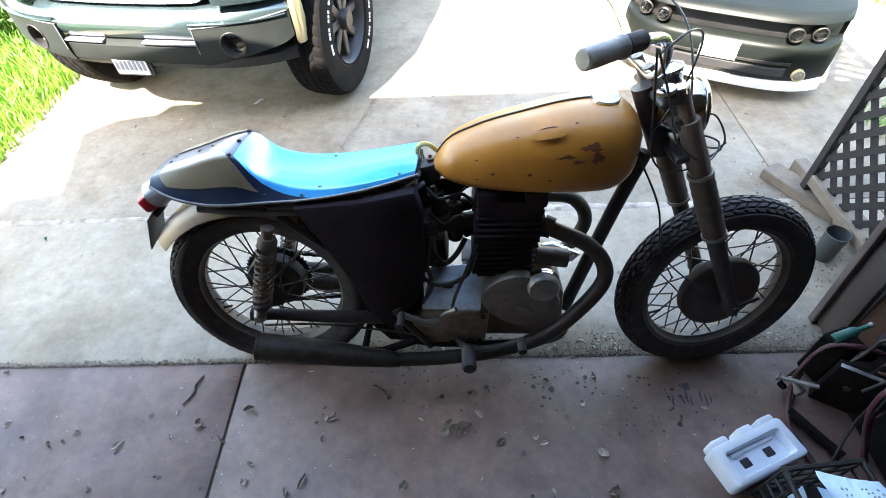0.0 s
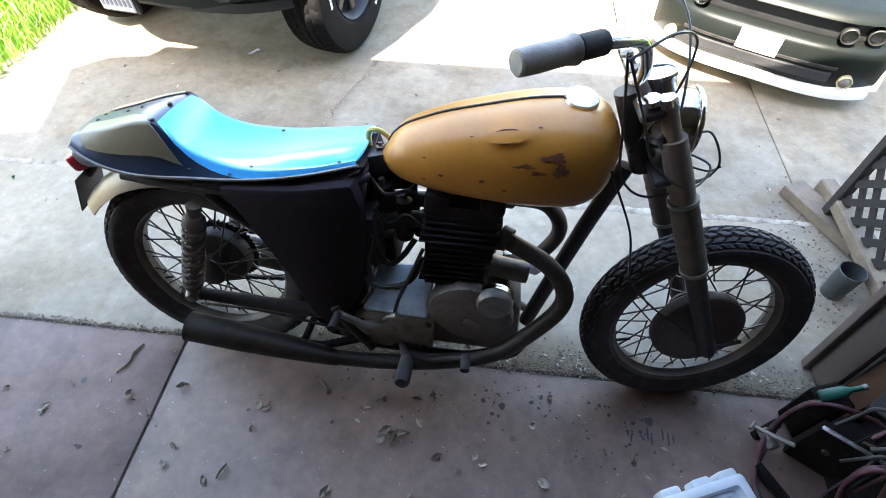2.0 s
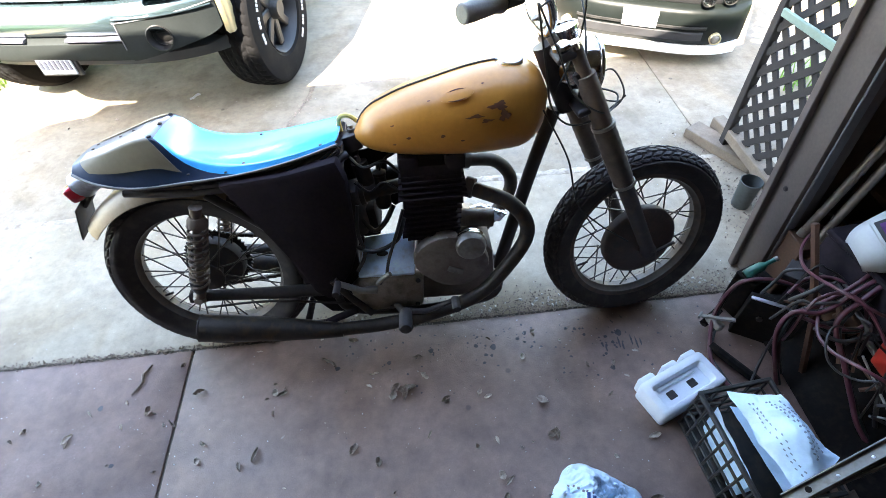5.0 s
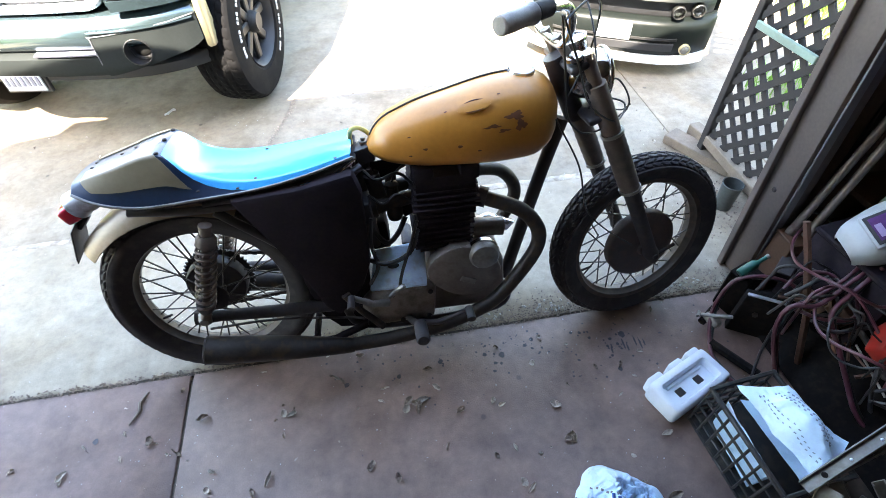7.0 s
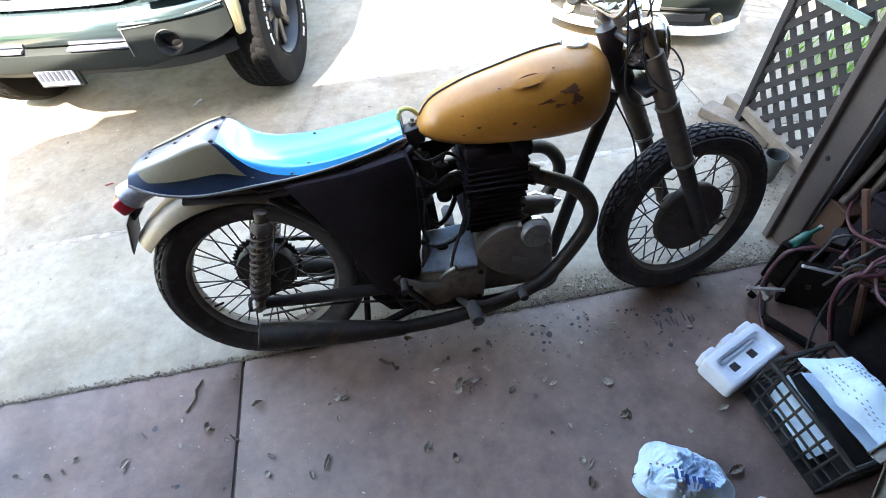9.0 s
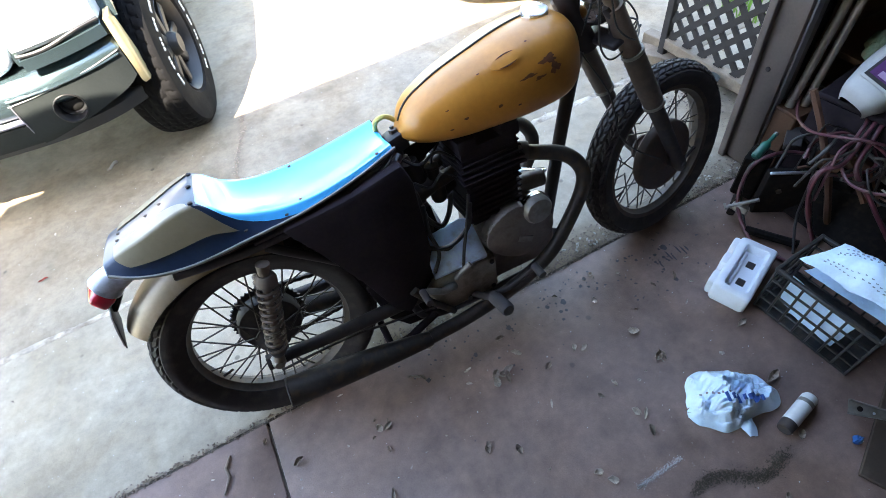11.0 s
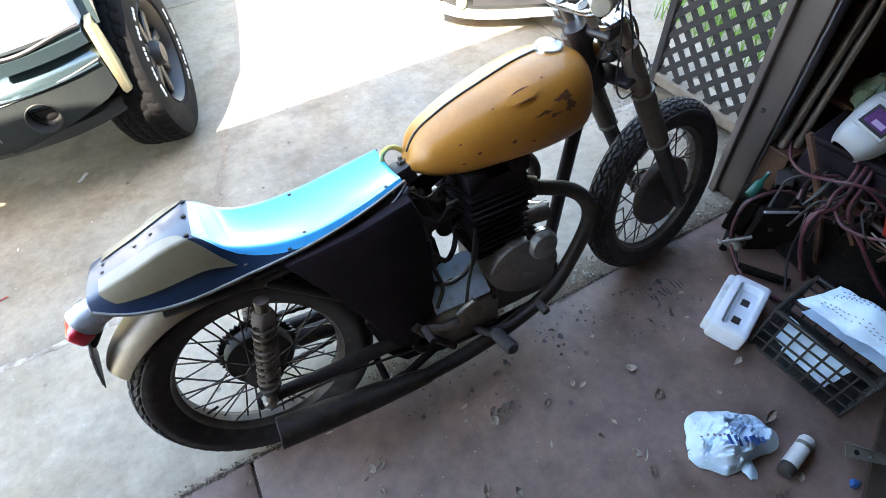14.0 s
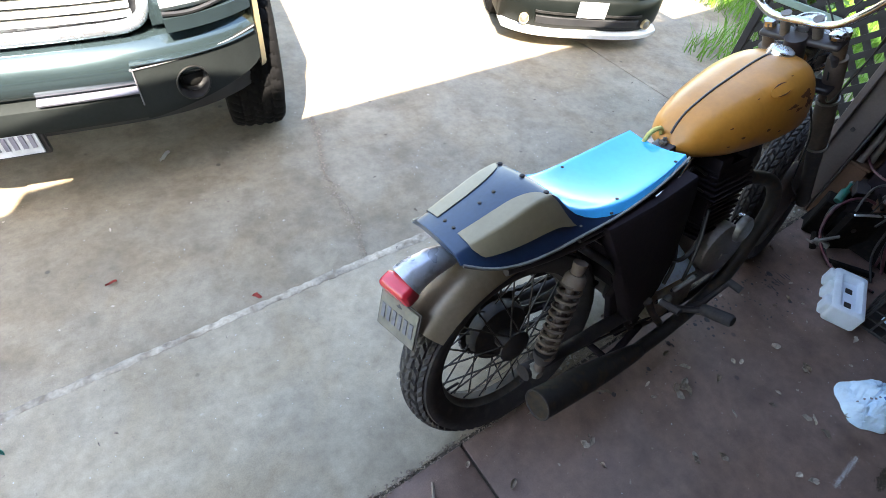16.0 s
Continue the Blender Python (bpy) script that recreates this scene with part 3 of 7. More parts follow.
def tyre_mesh(R, W, rim, blocks, rows):
    """A tyre round the y axis with its tread cut into the crown."""
    bm = bmesh.new()
    h = (R - rim) / 2
    n, k = blocks * 8, 30
    edge = 1.2
    angles = [-2.05, -1.8, -1.55, -1.35] + [-edge + 2 * edge * q / k for q in range(k + 1)] + [1.35, 1.55, 1.8, 2.05]
    rings = []
    for i in range(n):
        t = 2 * math.pi * i / n
        ring = []
        for a in angles:
            up = 0.0
            if abs(a) <= edge:
                up = 0.0 if tread(i / 8, (a + edge) / (2 * edge + 1e-6), rows) else -0.007
            r = R - h + (h + up) * math.cos(a) * (1.0 if abs(a) < 1.6 else 1.1)
            ring.append((r * math.cos(t), (W / 2 + up * 0.6) * math.sin(a) * (1.0 if abs(a) < 1.6 else 1.02), r * math.sin(t)))
        for y in (0.3, -0.3):
            ring.append(((rim - 0.012) * math.cos(t), W * y, (rim - 0.012) * math.sin(t)))
        rings.append(ring)
    loft(bm, rings, False, True)
    return bm


def wheel(name, x, R, W, front):
    rim = 0.238 if front else 0.242
    rp = [(rim + 0.006, -0.032), (rim + 0.004, -0.036), (rim - 0.012, -0.032), (rim - 0.016, -0.02), (rim - 0.024, -0.012), (rim - 0.024, 0.012), (rim - 0.016, 0.02), (rim - 0.012, 0.032), (rim + 0.004, 0.036), (rim + 0.006, 0.032), (rim - 0.006, 0.02), (rim - 0.01, 0), (rim - 0.006, -0.02)]
    bm = bmesh.new()
    n = 72
    loft(bm, [[(r * math.cos(t), y, r * math.sin(t)) for r, y in rp] for t in (2 * math.pi * k / n for k in range(n))], False, True)
    w = part(name, bm, M_RIM, bike, "spoked wheel with a dull steel rim", m=pose(x, 0, R / 0.968) @ ROUND @ pose(0, 0, 0, 0, 0, STEER if front else 0))
    part("tyre", tyre_mesh(R, W, rim, 58 if front else 54, 6), M_RUBBER, w, "worn black tyre with a block tread", 30)
    if front:
        hub = lt([(0, -0.075), (0.025, -0.075), (0.03, -0.068), (0.095, -0.058), (0.12, -0.05), (0.125, -0.044), (0.125, -0.02), (0.117, -0.012), (0.05, 0.01), (0.034, 0.03), (0.034, 0.05), (0.045, 0.053), (0.045, 0.06), (0, 0.062)], 40, TO_Y)
        part("hub", hub, M_DRUM, w, "dusty brown brake drum hub")
        part("brake_arm", tb([(0.02, -0.07, -0.05), (0.05, -0.085, -0.02), (0.1, -0.085, 0.0)], 0.006, 8, 4), M_BLACKM, w)
        flange = (0.112, 0.042)
    else:
        hub = lt([(0, -0.06), (0.02, -0.06), (0.03, -0.055), (0.05, -0.05), (0.05, -0.045), (0.032, -0.04), (0.032, 0.0), (0.09, 0.012), (0.095, 0.02), (0.095, 0.05), (0.03, 0.06), (0, 0.06)], 40, TO_Y)
        part("hub", hub, M_BLACKM, w, "sooty black rear hub")
        sp = bmesh.new()
        ring = []
        for k in range(94):
            a, r = 2 * math.pi * k / 94, 0.113 if k % 2 else 0.105
            ring.append((r * math.cos(a), r * math.sin(a)))
        poly(sp, ring, 0.006)
        bmesh.ops.translate(sp, vec=(0, 0.058, 0), verts=sp.verts)
        part("sprocket", sp, M_BLACKM, w, "toothed rear sprocket", 20)
        flange = (0.06, 0.05)
    # laced spokes: one straight bar, placed forty times
    fr, rr = flange[0], rim - 0.022
    bar = finish("spoke", tb([(0, 0, 0), (1, 0, 0)], 0.0026, 5), M_SPOKE)
    for i in range(40):
        side = -1 if i % 2 else 1
        lead = 1 if (i // 2) % 2 else -1
        tr = 2 * math.pi * (i + 0.5) / 40
        th = tr - lead * (0.55 if not front else 0.5)
        fy = flange[1] * (side if not (front and side < 0) else -0.35)
        a = V((fr if side > 0 else flange[0] if front else 0.048) * math.cos(th), fy, (fr if side > 0 else flange[0] if front else 0.048) * math.sin(th))
        b = V(rr * math.cos(tr), 0.006 * side, rr * math.sin(tr))
        d = b - a
        part("spoke", bar, M_SPOKE, w, m=Matrix.Translation(a) @ d.to_track_quat("X", "Z").to_matrix().to_4x4() @ Matrix.Diagonal((d.length, 1, 1, 1)))
    part("valve", tb([(rr * math.cos(3.6), 0, rr * math.sin(3.6)), ((rr - 0.04) * math.cos(3.6), -0.01, (rr - 0.04) * math.sin(3.6))], 0.004, 8), M_BLACKM, w)
    return w


wheel("rear_wheel", 0.0, RR, 0.112, False)
wheel("front_wheel", WB, RF, 0.096, True)
AX = V(WB, 0, RF / 0.968)
UP = V(-0.30, 0, 0.68).normalized()  # the fork's line


def on_fork(s, y=0.0, ahead=0.0):
    return AX + UP * s + V(-y * 0.15, y, 0) + V(UP.z, 0, -UP.x) * ahead


for sy in (-1, 1):
    y = 0.098 * sy
    leg = part("fork_leg", tb([on_fork(-0.035, y), on_fork(0.0, y), on_fork(0.02, y), on_fork(0.12, y), on_fork(0.3, y)], [0.017, 0.026, 0.022, 0.023, 0.025], 16), M_BLACKM, bike, "dark brown-black fork slider")
    ga = bmesh.new()
    ss = [0.29 + 0.215 * k / 44 for k in range(45)]
    tube(ga, [on_fork(s, y) for s in ss], [0.0305 + 0.0005 * math.cos(k * 2 * math.pi / 6) + 0.0012 * math.sin(math.pi * k / 44) for k in range(45)], 18)
    part("gaiter", ga, M_GAITER, leg, "dull black rubber fork cover")
    for s in (0.29, 0.5):
        part("clamp_ring", tb([on_fork(s - 0.005, y), on_fork(s + 0.005, y)], 0.0335, 18), M_GREYM, leg, "worn steel clamp ring")
    part("shroud", tb([on_fork(0.505, y), on_fork(0.54, y), on_fork(0.66, y)], [0.027, 0.0285, 0.027], 16), M_DUSTY, leg)
    part("stanchion", tb([on_fork(0.65, y), on_fork(0.745, y)], 0.018, 14), M_DUSTY, leg)
    part("top_nut", tb([on_fork(0.735, y), on_fork(0.752, y)], 0.02, 6), M_CHROME, leg)
part("axle", tb([AX + V(0.019, -0.125, 0), AX + V(-0.019, 0.125, 0)], 0.009, 12), M_BLACKM, bike)
for s in (0.56, 0.72):
    c = on_fork(s)
    part("yoke", bx((0.055, 0.236, 0.022), c - V(UP.z, 0, -UP.x) * 0.015, (0, -23.8, 0), 0.01, 3), M_BLACK, bike, "black fork yoke")
part("steering_stem", tb([on_fork(0.54, 0, -0.045), on_fork(0.74, 0, -0.045)], 0.03, 18), M_BLACK, bike)

# headlight, with its bracket, rim and lens
HX, HZ = 1.185, 0.922
TO_X = pose(HX, 0, HZ, 0, 90, 0) @ Matrix.Diagonal((0.8, 0.8, 0.95, 1))
lamp = part("headlight", lt([(0, -0.085), (0.03, -0.082), (0.06, -0.065), (0.078, -0.035), (0.086, 0.0), (0.088, 0.03), (0.086, 0.035), (0.08, 0.03), (0.07, 0.0), (0, -0.03)], 40, TO_X), M_CHROME, bike, "chrome headlight shell with a clear lens")
bm = bmesh.new()
tube(bm, [TO_X @ V(0.088 * math.cos(a), 0.088 * math.sin(a), 0.034) for a in (2 * math.pi * k / 40 for k in range(40))], 0.007, 10, False, True)
part("rim", bm, M_CHROME, lamp)
part("lens", lt([(0, 0.05), (0.04, 0.047), (0.07, 0.039), (0.083, 0.032), (0.083, 0.029), (0.07, 0.036), (0.04, 0.044), (0, 0.047)], 36, TO_X), M_GLASS, lamp)
for sy in (-1, 1):
    part("ear", tb([on_fork(0.6, 0.1 * sy), V(1.14, 0.1 * sy, 0.925), V(HX, 0.074 * sy, HZ)], 0.011, 10, 4), M_BLACK, lamp)

# handlebar, grips, levers, clock and cables
BAR = [(0.835, -0.385, 1.159), (0.945, -0.305, 1.167), (1.02, -0.23, 1.15), (1.055, -0.16, 1.085), (1.062, -0.09, 1.035), (1.062, 0, 1.03), (1.062, 0.09, 1.035), (1.055, 0.16, 1.085), (1.02, 0.23, 1.15), (0.945, 0.305, 1.167), (0.835, 0.385, 1.159)]
bars = part("handlebar", tb(BAR, 0.0112, 14, 8), M_CHROME, bike, "high chrome handlebar")
for sy in (-1, 1):
    a, b = V(0.828, 0.39 * sy, 1.16), V(0.91, 0.331 * sy, 1.166)
    rs = [0.016, 0.0195, 0.0205, 0.0198, 0.0198, 0.022, 0.023, 0.019]
    part("grip", tb([a.lerp(b, k) for k in (0, 0.03, 0.3, 0.6, 0.85, 0.9, 0.97, 1.0)], rs, 18), M_GRIP, bars, "rubber grip, colour paled for glare")
    d = (b - a).normalized()
    part("clamp", tb([b + d * 0.004, b + d * 0.05], 0.019, 14), M_BLACKM, bars)
for y in (-0.045, 0.045):
    part("riser", tb([on_fork(0.72, y, -0.02), V(1.062, y, 1.045)], 0.014, 12), M_ALLOY, bars)
clock = part("speedometer", lt([(0, -0.05), (0.03, -0.05), (0.036, -0.03), (0.038, 0.0), (0.041, 0.004), (0.041, 0.012), (0.035, 0.012), (0.034, 0.006), (0, 0.006)], 30, pose(1.125, 0.0, 1.015, 0, -18, 0)), M_CHROME, bike, "round chrome speedometer")
part("glass", lt([(0, 0.0065), (0.034, 0.0065), (0.034, 0.0085), (0, 0.01)], 30, pose(1.125, 0.0, 1.015, 0, -18, 0)), M_SILVER, clock)
part("knob", lt([(0, 0), (0.016, 0), (0.024, 0.008), (0.024, 0.018), (0.014, 0.026), (0, 0.028)], 20, pose(1.1, -0.1, 0.99, 0, -18)), M_CHROME, bike)
CABLES = (
    [(1.0, -0.26, 1.14), (1.06, -0.22, 1.02), (1.12, -0.17, 0.9), (1.22, -0.12, 0.825), (1.27, -0.06, 0.85), (1.2, -0.03, 0.87)],
    [(1.0, -0.25, 1.14), (1.03, -0.22, 1.0), (1.06, -0.18, 0.88), (1.12, -0.14, 0.81), (1.2, -0.1, 0.8), (1.27, -0.08, 0.84)],
    [(1.0, 0.26, 1.15), (1.08, 0.18, 1.2), (1.16, 0.05, 1.13), (1.17, -0.06, 0.99), (1.15, -0.1, 0.86)],
    [(1.0, -0.27, 1.135), (1.08, -0.2, 1.16), (1.14, -0.12, 1.12), (1.15, -0.06, 1.0), (1.1, -0.05, 0.86)],
    [(1.06, -0.1, 0.84), (1.13, -0.125, 0.7), (1.17, -0.12, 0.55), (1.25, -0.1, 0.45), (1.36, -0.09, 0.36)],
    [(1.2, -0.03, 0.84), (1.26, -0.04, 0.8), (1.3, -0.03, 0.84), (1.27, 0.0, 0.9), (1.22, 0.0, 0.88)],
    [(1.22, -0.02, 0.83), (1.29, -0.01, 0.81), (1.31, -0.02, 0.83)],
)
for c in CABLES:
    part("cable", tb(c, 0.0027, 6, 7), M_CABLE, bike, "loose black cable")

# fuel tank
z_top = curve_of([(0.545, 0.79), (0.575, 0.838), (0.65, 0.882), (0.78, 0.922), (0.92, 0.952), (1.01, 0.95), (1.063, 0.922), (1.088, 0.866)])
z_bot = curve_of([(0.545, 0.77), (0.575, 0.752), (0.65, 0.735), (0.8, 0.727), (0.95, 0.728), (1.03, 0.744), (1.068, 0.785), (1.088, 0.85)])
half = curve_of([(0.545, 0.025), (0.575, 0.07), (0.65, 0.108), (0.78, 0.138), (0.92, 0.15), (1.01, 0.137), (1.063, 0.092), (1.088, 0.03)])


def tank_point(x, a, off=0.0):
    """A point of the tank's skin: a is the angle from the left side over the top."""
    zb, zt, w = z_bot(x), z_top(x), half(x)
    mid = zb + (zt - zb) * 0.36
    c, s = math.cos(a), math.sin(a)
    y = math.copysign(abs(c) ** (0.75 if s > 0 else 0.55), c) * (w + off)
    z = mid + (math.copysign(abs(s) ** 0.8, s) * ((zt - mid if s > 0 else mid - zb) + off))
    return V(x, y, z)


bm = bmesh.new()
xs = [0.545 + 0.543 * (0.5 - 0.5 * math.cos(math.pi * k / 30)) for k in range(31)]
loft(bm, [[tank_point(x, 2 * math.pi * k / 40) for k in range(40)] for x in xs])
tank = part("fuel_tank", bm, M_TANK, bike, "scuffed mustard-yellow steel fuel tank", 60)
part("seam_strip", tb([tank_point(x, math.pi / 2, 0.001) for x in [0.556 + 0.45 * k / 30 for k in range(31)]], 0.0035, 8), M_BLACK, tank, "thin black strip along the tank")
cap_z = z_top(0.985) - 0.006
part("filler_cap", lt([(0, -0.01), (0.036, -0.01), (0.037, 0.01), (0.035, 0.018), (0.03, 0.021), (0.012, 0.023), (0, 0.023)], 30, pose(0.982, -0.012, cap_z, 15, 3, 0)), M_SILVER, tank, "round chrome filler cap")


def skin_patch(x0, x1, a0, a1, off, nu=10, nv=8, wob=None):
    def f(u, v):
        cx, ca = (x0 + x1) / 2, (a0 + a1) / 2
        # a square turned into a rounded outline
        p, q = 2 * u - 1, 2 * v - 1
        du, dv = p * math.sqrt(1 - q * q / 2), q * math.sqrt(1 - p * p / 2)
        k = 1 + (wob(math.atan2(dv, du)) if wob else 0)
        return tank_point(cx + du * k * (x1 - x0) / 2, ca + dv * k * (a1 - a0) / 2, off)

    return grid(bmesh.new(), f, nu, nv, 0.001)


a0, a1 = math.pi - 0.93, math.pi - 0.64
boss = part("badge_boss", skin_patch(0.79, 0.875, a0, a1, 0.007), M_TANK, tank, "raised oval badge boss")
# two dark arcs paint the shadow above and below the boss
for s0 in (0.95, 4.1):
    arc = [s0 + 1.25 * k / 14 for k in range(15)]
    part("crease", tb([tank_point(0.8325 + 0.04 * math.cos(t), (a0 + a1) / 2 + 0.125 * math.sin(t), 0.0076) for t in arc], [0.0006 + 0.0016 * math.sin(math.pi * k / 14) for k in range(15)], 6), M_CHIP_SHADOW, boss, "painted shadow line along the edge of the boss")
for i, (x, a, sx, sa) in enumerate(((0.935, 2.72, 0.022, 0.07), (0.95, 2.9, 0.013, 0.09), (0.875, 2.85, 0.02, 0.03), (0.905, 2.95, 0.014, 0.025), (0.79, 3.1, 0.006, 0.02), (0.7, 3.08, 0.006, 0.02), (0.66, 2.75, 0.005, 0.018), (0.9, 2.2, 0.004, 0.014), (0.84, 3.2, 0.005, 0.018), (0.76, 2.3, 0.004, 0.014), (0.66, 3.2, 0.005, 0.02))):
    q = random.Random(i)
    ph, am = q.uniform(0, 6), 0.3 if i < 4 else 0.1
    part("paint_chip", skin_patch(x - sx, x + sx, a - sa, a + sa, 0.0008, 8, 6, lambda t, ph=ph, am=am: am * math.sin(3 * t + ph) + am * 0.6 * math.sin(7 * t + 2 * ph)), M_CHIP_SHADOW, tank, "brown patch where the paint is gone")
bolt = part("tank_mount", bx((0.05, 0.06, 0.05), (0.535, 0, 0.758), (0, -15, 0), 0.006, 2), M_BLACK, bike)
part("bolt", lt([(0, 0), (0.012, 0), (0.012, 0.01), (0.006, 0.012), (0.006, 0.02), (0, 0.02)], 6, pose(0.535, 0, 0.783)), M_ALLOY, bolt)
part("fuel_hose", tb([(0.5, 0.05, 0.74), (0.5, 0.03, 0.81), (0.53, 0.02, 0.825), (0.565, 0.03, 0.79)], 0.007, 8, 6), mat("yellow_hose", (0.6, 0.5, 0.15), 0.5), bike, "yellowed fuel hose")

# seat base and tail, one moulding in two colours
zl = curve_of([(-0.215, 0.77), (-0.14, 0.742), (-0.06, 0.727), (0.1, 0.733), (0.25, 0.743), (0.37, 0.761), (0.51, 0.793)])
wl_ = curve_of([(-0.215, 0.094), (-0.17, 0.112), (-0.06, 0.125), (0.1, 0.128), (0.25, 0.125), (0.4, 0.112), (0.51, 0.095)])
zt_ = curve_of([(-0.215, 0.787), (-0.12, 0.815), (0.0, 0.848), (0.03, 0.845), (0.08, 0.8), (0.15, 0.772), (0.25, 0.762), (0.37, 0.775), (0.51, 0.803)])
wt_ = curve_of([(-0.215, 0.072), (-0.1, 0.085), (0.02, 0.09), (0.12, 0.096), (0.25, 0.11), (0.4, 0.104), (0.51, 0.088)])


def shell(x, s, off=0.0):
    """The moulding's skin; s runs from -1 at the right lip to 1 at the left lip."""
    k = 0.58
    a = abs(s)
    if a <= k:
        t = a / k
        dish = 0.012 * (1 - t * t) * (-1 if x > 0.06 else 0.5)
        y, z = wt_(x) * t, zt_(x) + dish
    else:
        t = (a - k) / (1 - k)
        e = t * t * (3 - 2 * t) * 0.3 + t * 0.7
        y, z = wt_(x) + (wl_(x) - wt_(x)) * (0.25 * e + 0.75 * t), zt_(x) + (zl(x) - zt_(x)) * e
    return V(x, math.copysign(y + (off if a > k else 0), s), z + (off if a <= k + 0.2 else off * 0.4))


def border(s):
    a = abs(s)
    return 0.028 + (0.0 if a < 0.5 else 0.225 * ((a - 0.5) / 0.5) ** 1.25)


SE = part("seat_base", grid(bmesh.new(), lambda u, v: shell(border(2 * v - 1) + (0.5 - border(2 * v - 1)) * u, 2 * v - 1), 30, 32, 0.004), M_SEAT, bike, "glossy bright blue seat base without padding", 50)
CO = part("tail_cowl", grid(bmesh.new(), lambda u, v: shell(-0.215 + (border(2 * v - 1) + 0.215) * u, 2 * v - 1), 30, 32, 0.004), M_NAVY, bike, "navy tail cowl with cream panels", 50)
part("tail_end", grid(bmesh.new(), lambda u, v: shell(-0.215, 2 * v - 1) * (1 - u) + (V(-0.2, wl_(-0.2) * (2 * v - 1) * 0.8, 0.757)) * u, 2, 20, 0.003), M_NAVY, CO)
for sg in (-1, 1):
    def panel(u, v, sg=sg):
        a = 0.29 + 0.54 * v
        top = min(1.0, (a - 0.29) / 0.26)
        edge = -0.105 + 0.115 * math.sqrt(max(0.0, 1 - (1 - top) ** 2)) + 0.085 * max(0.0, (a - 0.55) / 0.31)
        back = -0.185 + 0.05 * (1 - math.sqrt(max(0.0, 1 - max(0.0, (a - 0.6) / 0.27) ** 2)))
        return shell(back + (edge - back) * u, sg * a, 0.003)

    part("panel", grid(bmesh.new(), panel, 18, 28, 0.0015), M_CREAM, CO, "cream painted panel")
for sgn in (-1, 1):
    part("lip", tb([shell(x, sgn) + V(0, 0.003 * sgn, 0) for x in [-0.213 + 0.72 * k / 40 for k in range(41)]], 0.004, 8), M_GREYM, CO, "pale worn edge line")
for x, s in ((0.018, -0.5), (0.018, 0.0), (0.018, 0.5)):
    part("screw", lt([(0, 0), (0.006, 0), (0.006, 0.004), (0.003, 0.006), (0, 0.006)], 10, Matrix.Translation(shell(x, s))), M_BLACKM, CO)
for x, s in ((0.245, -0.5), (0.25, 0.5), (0.46, -0.55), (0.2, -0.84), (0.1, -0.86), (-0.18, -0.12), (-0.18, 0.12), (-0.1, 0.0), (-0.06, 0.02)):
    part("screw", lt([(0, 0), (0.0045, 0), (0.0045, 0.002), (0, 0.003)], 8, Matrix.Translation(shell(x, s))), M_BLACKM, SE if x > 0.15 else CO)
part("seat_pan", grid(bmesh.new(), lambda u, v: V(-0.05 + 0.56 * u, (wl_(-0.05 + 0.56 * u) - 0.012) * (2 * v - 1), zl(-0.05 + 0.56 * u) - 0.012 - 0.05 * (1 - (2 * v - 1) ** 4) * 0.2), 16, 8, 0.004), M_BLACK, bike)
part("side_rail", tb([(0.1, -0.12, 0.71), (0.3, -0.118, 0.72), (0.42, -0.108, 0.735), (0.5, -0.09, 0.775)], 0.007, 10, 5), M_BLACK, bike)
part("side_rail", tb([(0.1, 0.12, 0.71), (0.3, 0.118, 0.72), (0.42, 0.108, 0.735), (0.5, 0.09, 0.775)], 0.007, 10, 5), M_BLACK, bike)
part("chrome_strip", tb([(0.36, -0.121, 0.735), (0.45, -0.113, 0.75), (0.51, -0.1, 0.785)], 0.004, 8, 6), M_CHROME, bike)


# rear fender, tail lamp and plate
def fender(u, v):
    a = radians(140 - 76 * u)
    s = 2 * v - 1
    r = 0.385 - 0.05 * abs(s) ** 3.0
    return V(r * math.cos(a), 0.082 * math.copysign(abs(s) ** 0.8, s), 0.325 + r * math.sin(a))


FE = part("rear_fender", grid(bmesh.new(), fender, 28, 16, 0.003), M_GOLD, bike, "bronze painted rear fender", 60)
part("bracket", bx((0.06, 0.05, 0.03), (-0.125, 0, 0.705), (0, -35, 0), 0.005), M_BLACK, FE)
TL = part("tail_lamp", tb([(-0.17, 0.01, 0.71), (-0.22, 0.012, 0.708), (-0.262, 0.015, 0.696), (-0.285, 0.016, 0.682)], [0.026, 0.034, 0.039, 0.043], 20), mat("lamp_housing", (0.46, 0.48, 0.56), 0.3, 0.55, var=0.2, scale=15, bump=0.08, dirt=(0.15, 0.12, 0.12), dirt_amount=0.5), bike, "silver tail lamp housing with a red lens")
bm = bx((0.045, 0.09, 0.052), (-0.303, 0.017, 0.668), (0, -22, 10), 0.013, 3)
part("lens", bm, M_RED, TL, "red plastic lens")
PM = pose(-0.318, 0.01, 0.585, 0, 14, 0) @ pose(0, 0, 0, 0, 0, 10)
PL = part("number_plate", bx((0.003, 0.125, 0.1), bevel=0.001), M_OLDPLATE, bike, "small dirty white motorcycle plate", m=PM)
for k in range(6):
    part("character_bar", bx((0.002, 0.011, 0.04), (-0.0025, -0.0475 + 0.019 * k, -0.003)), M_OLDINK, PL)
part("plate_frame", bx((0.003, 0.135, 0.11), (0.0035, 0, 0), bevel=0.001), M_BLACKM, PL)
part("plate_arm", tb([(0.03, 0, 0.075), (0.005, 0, 0.03)], 0.012, 8), M_BLACK, PL)

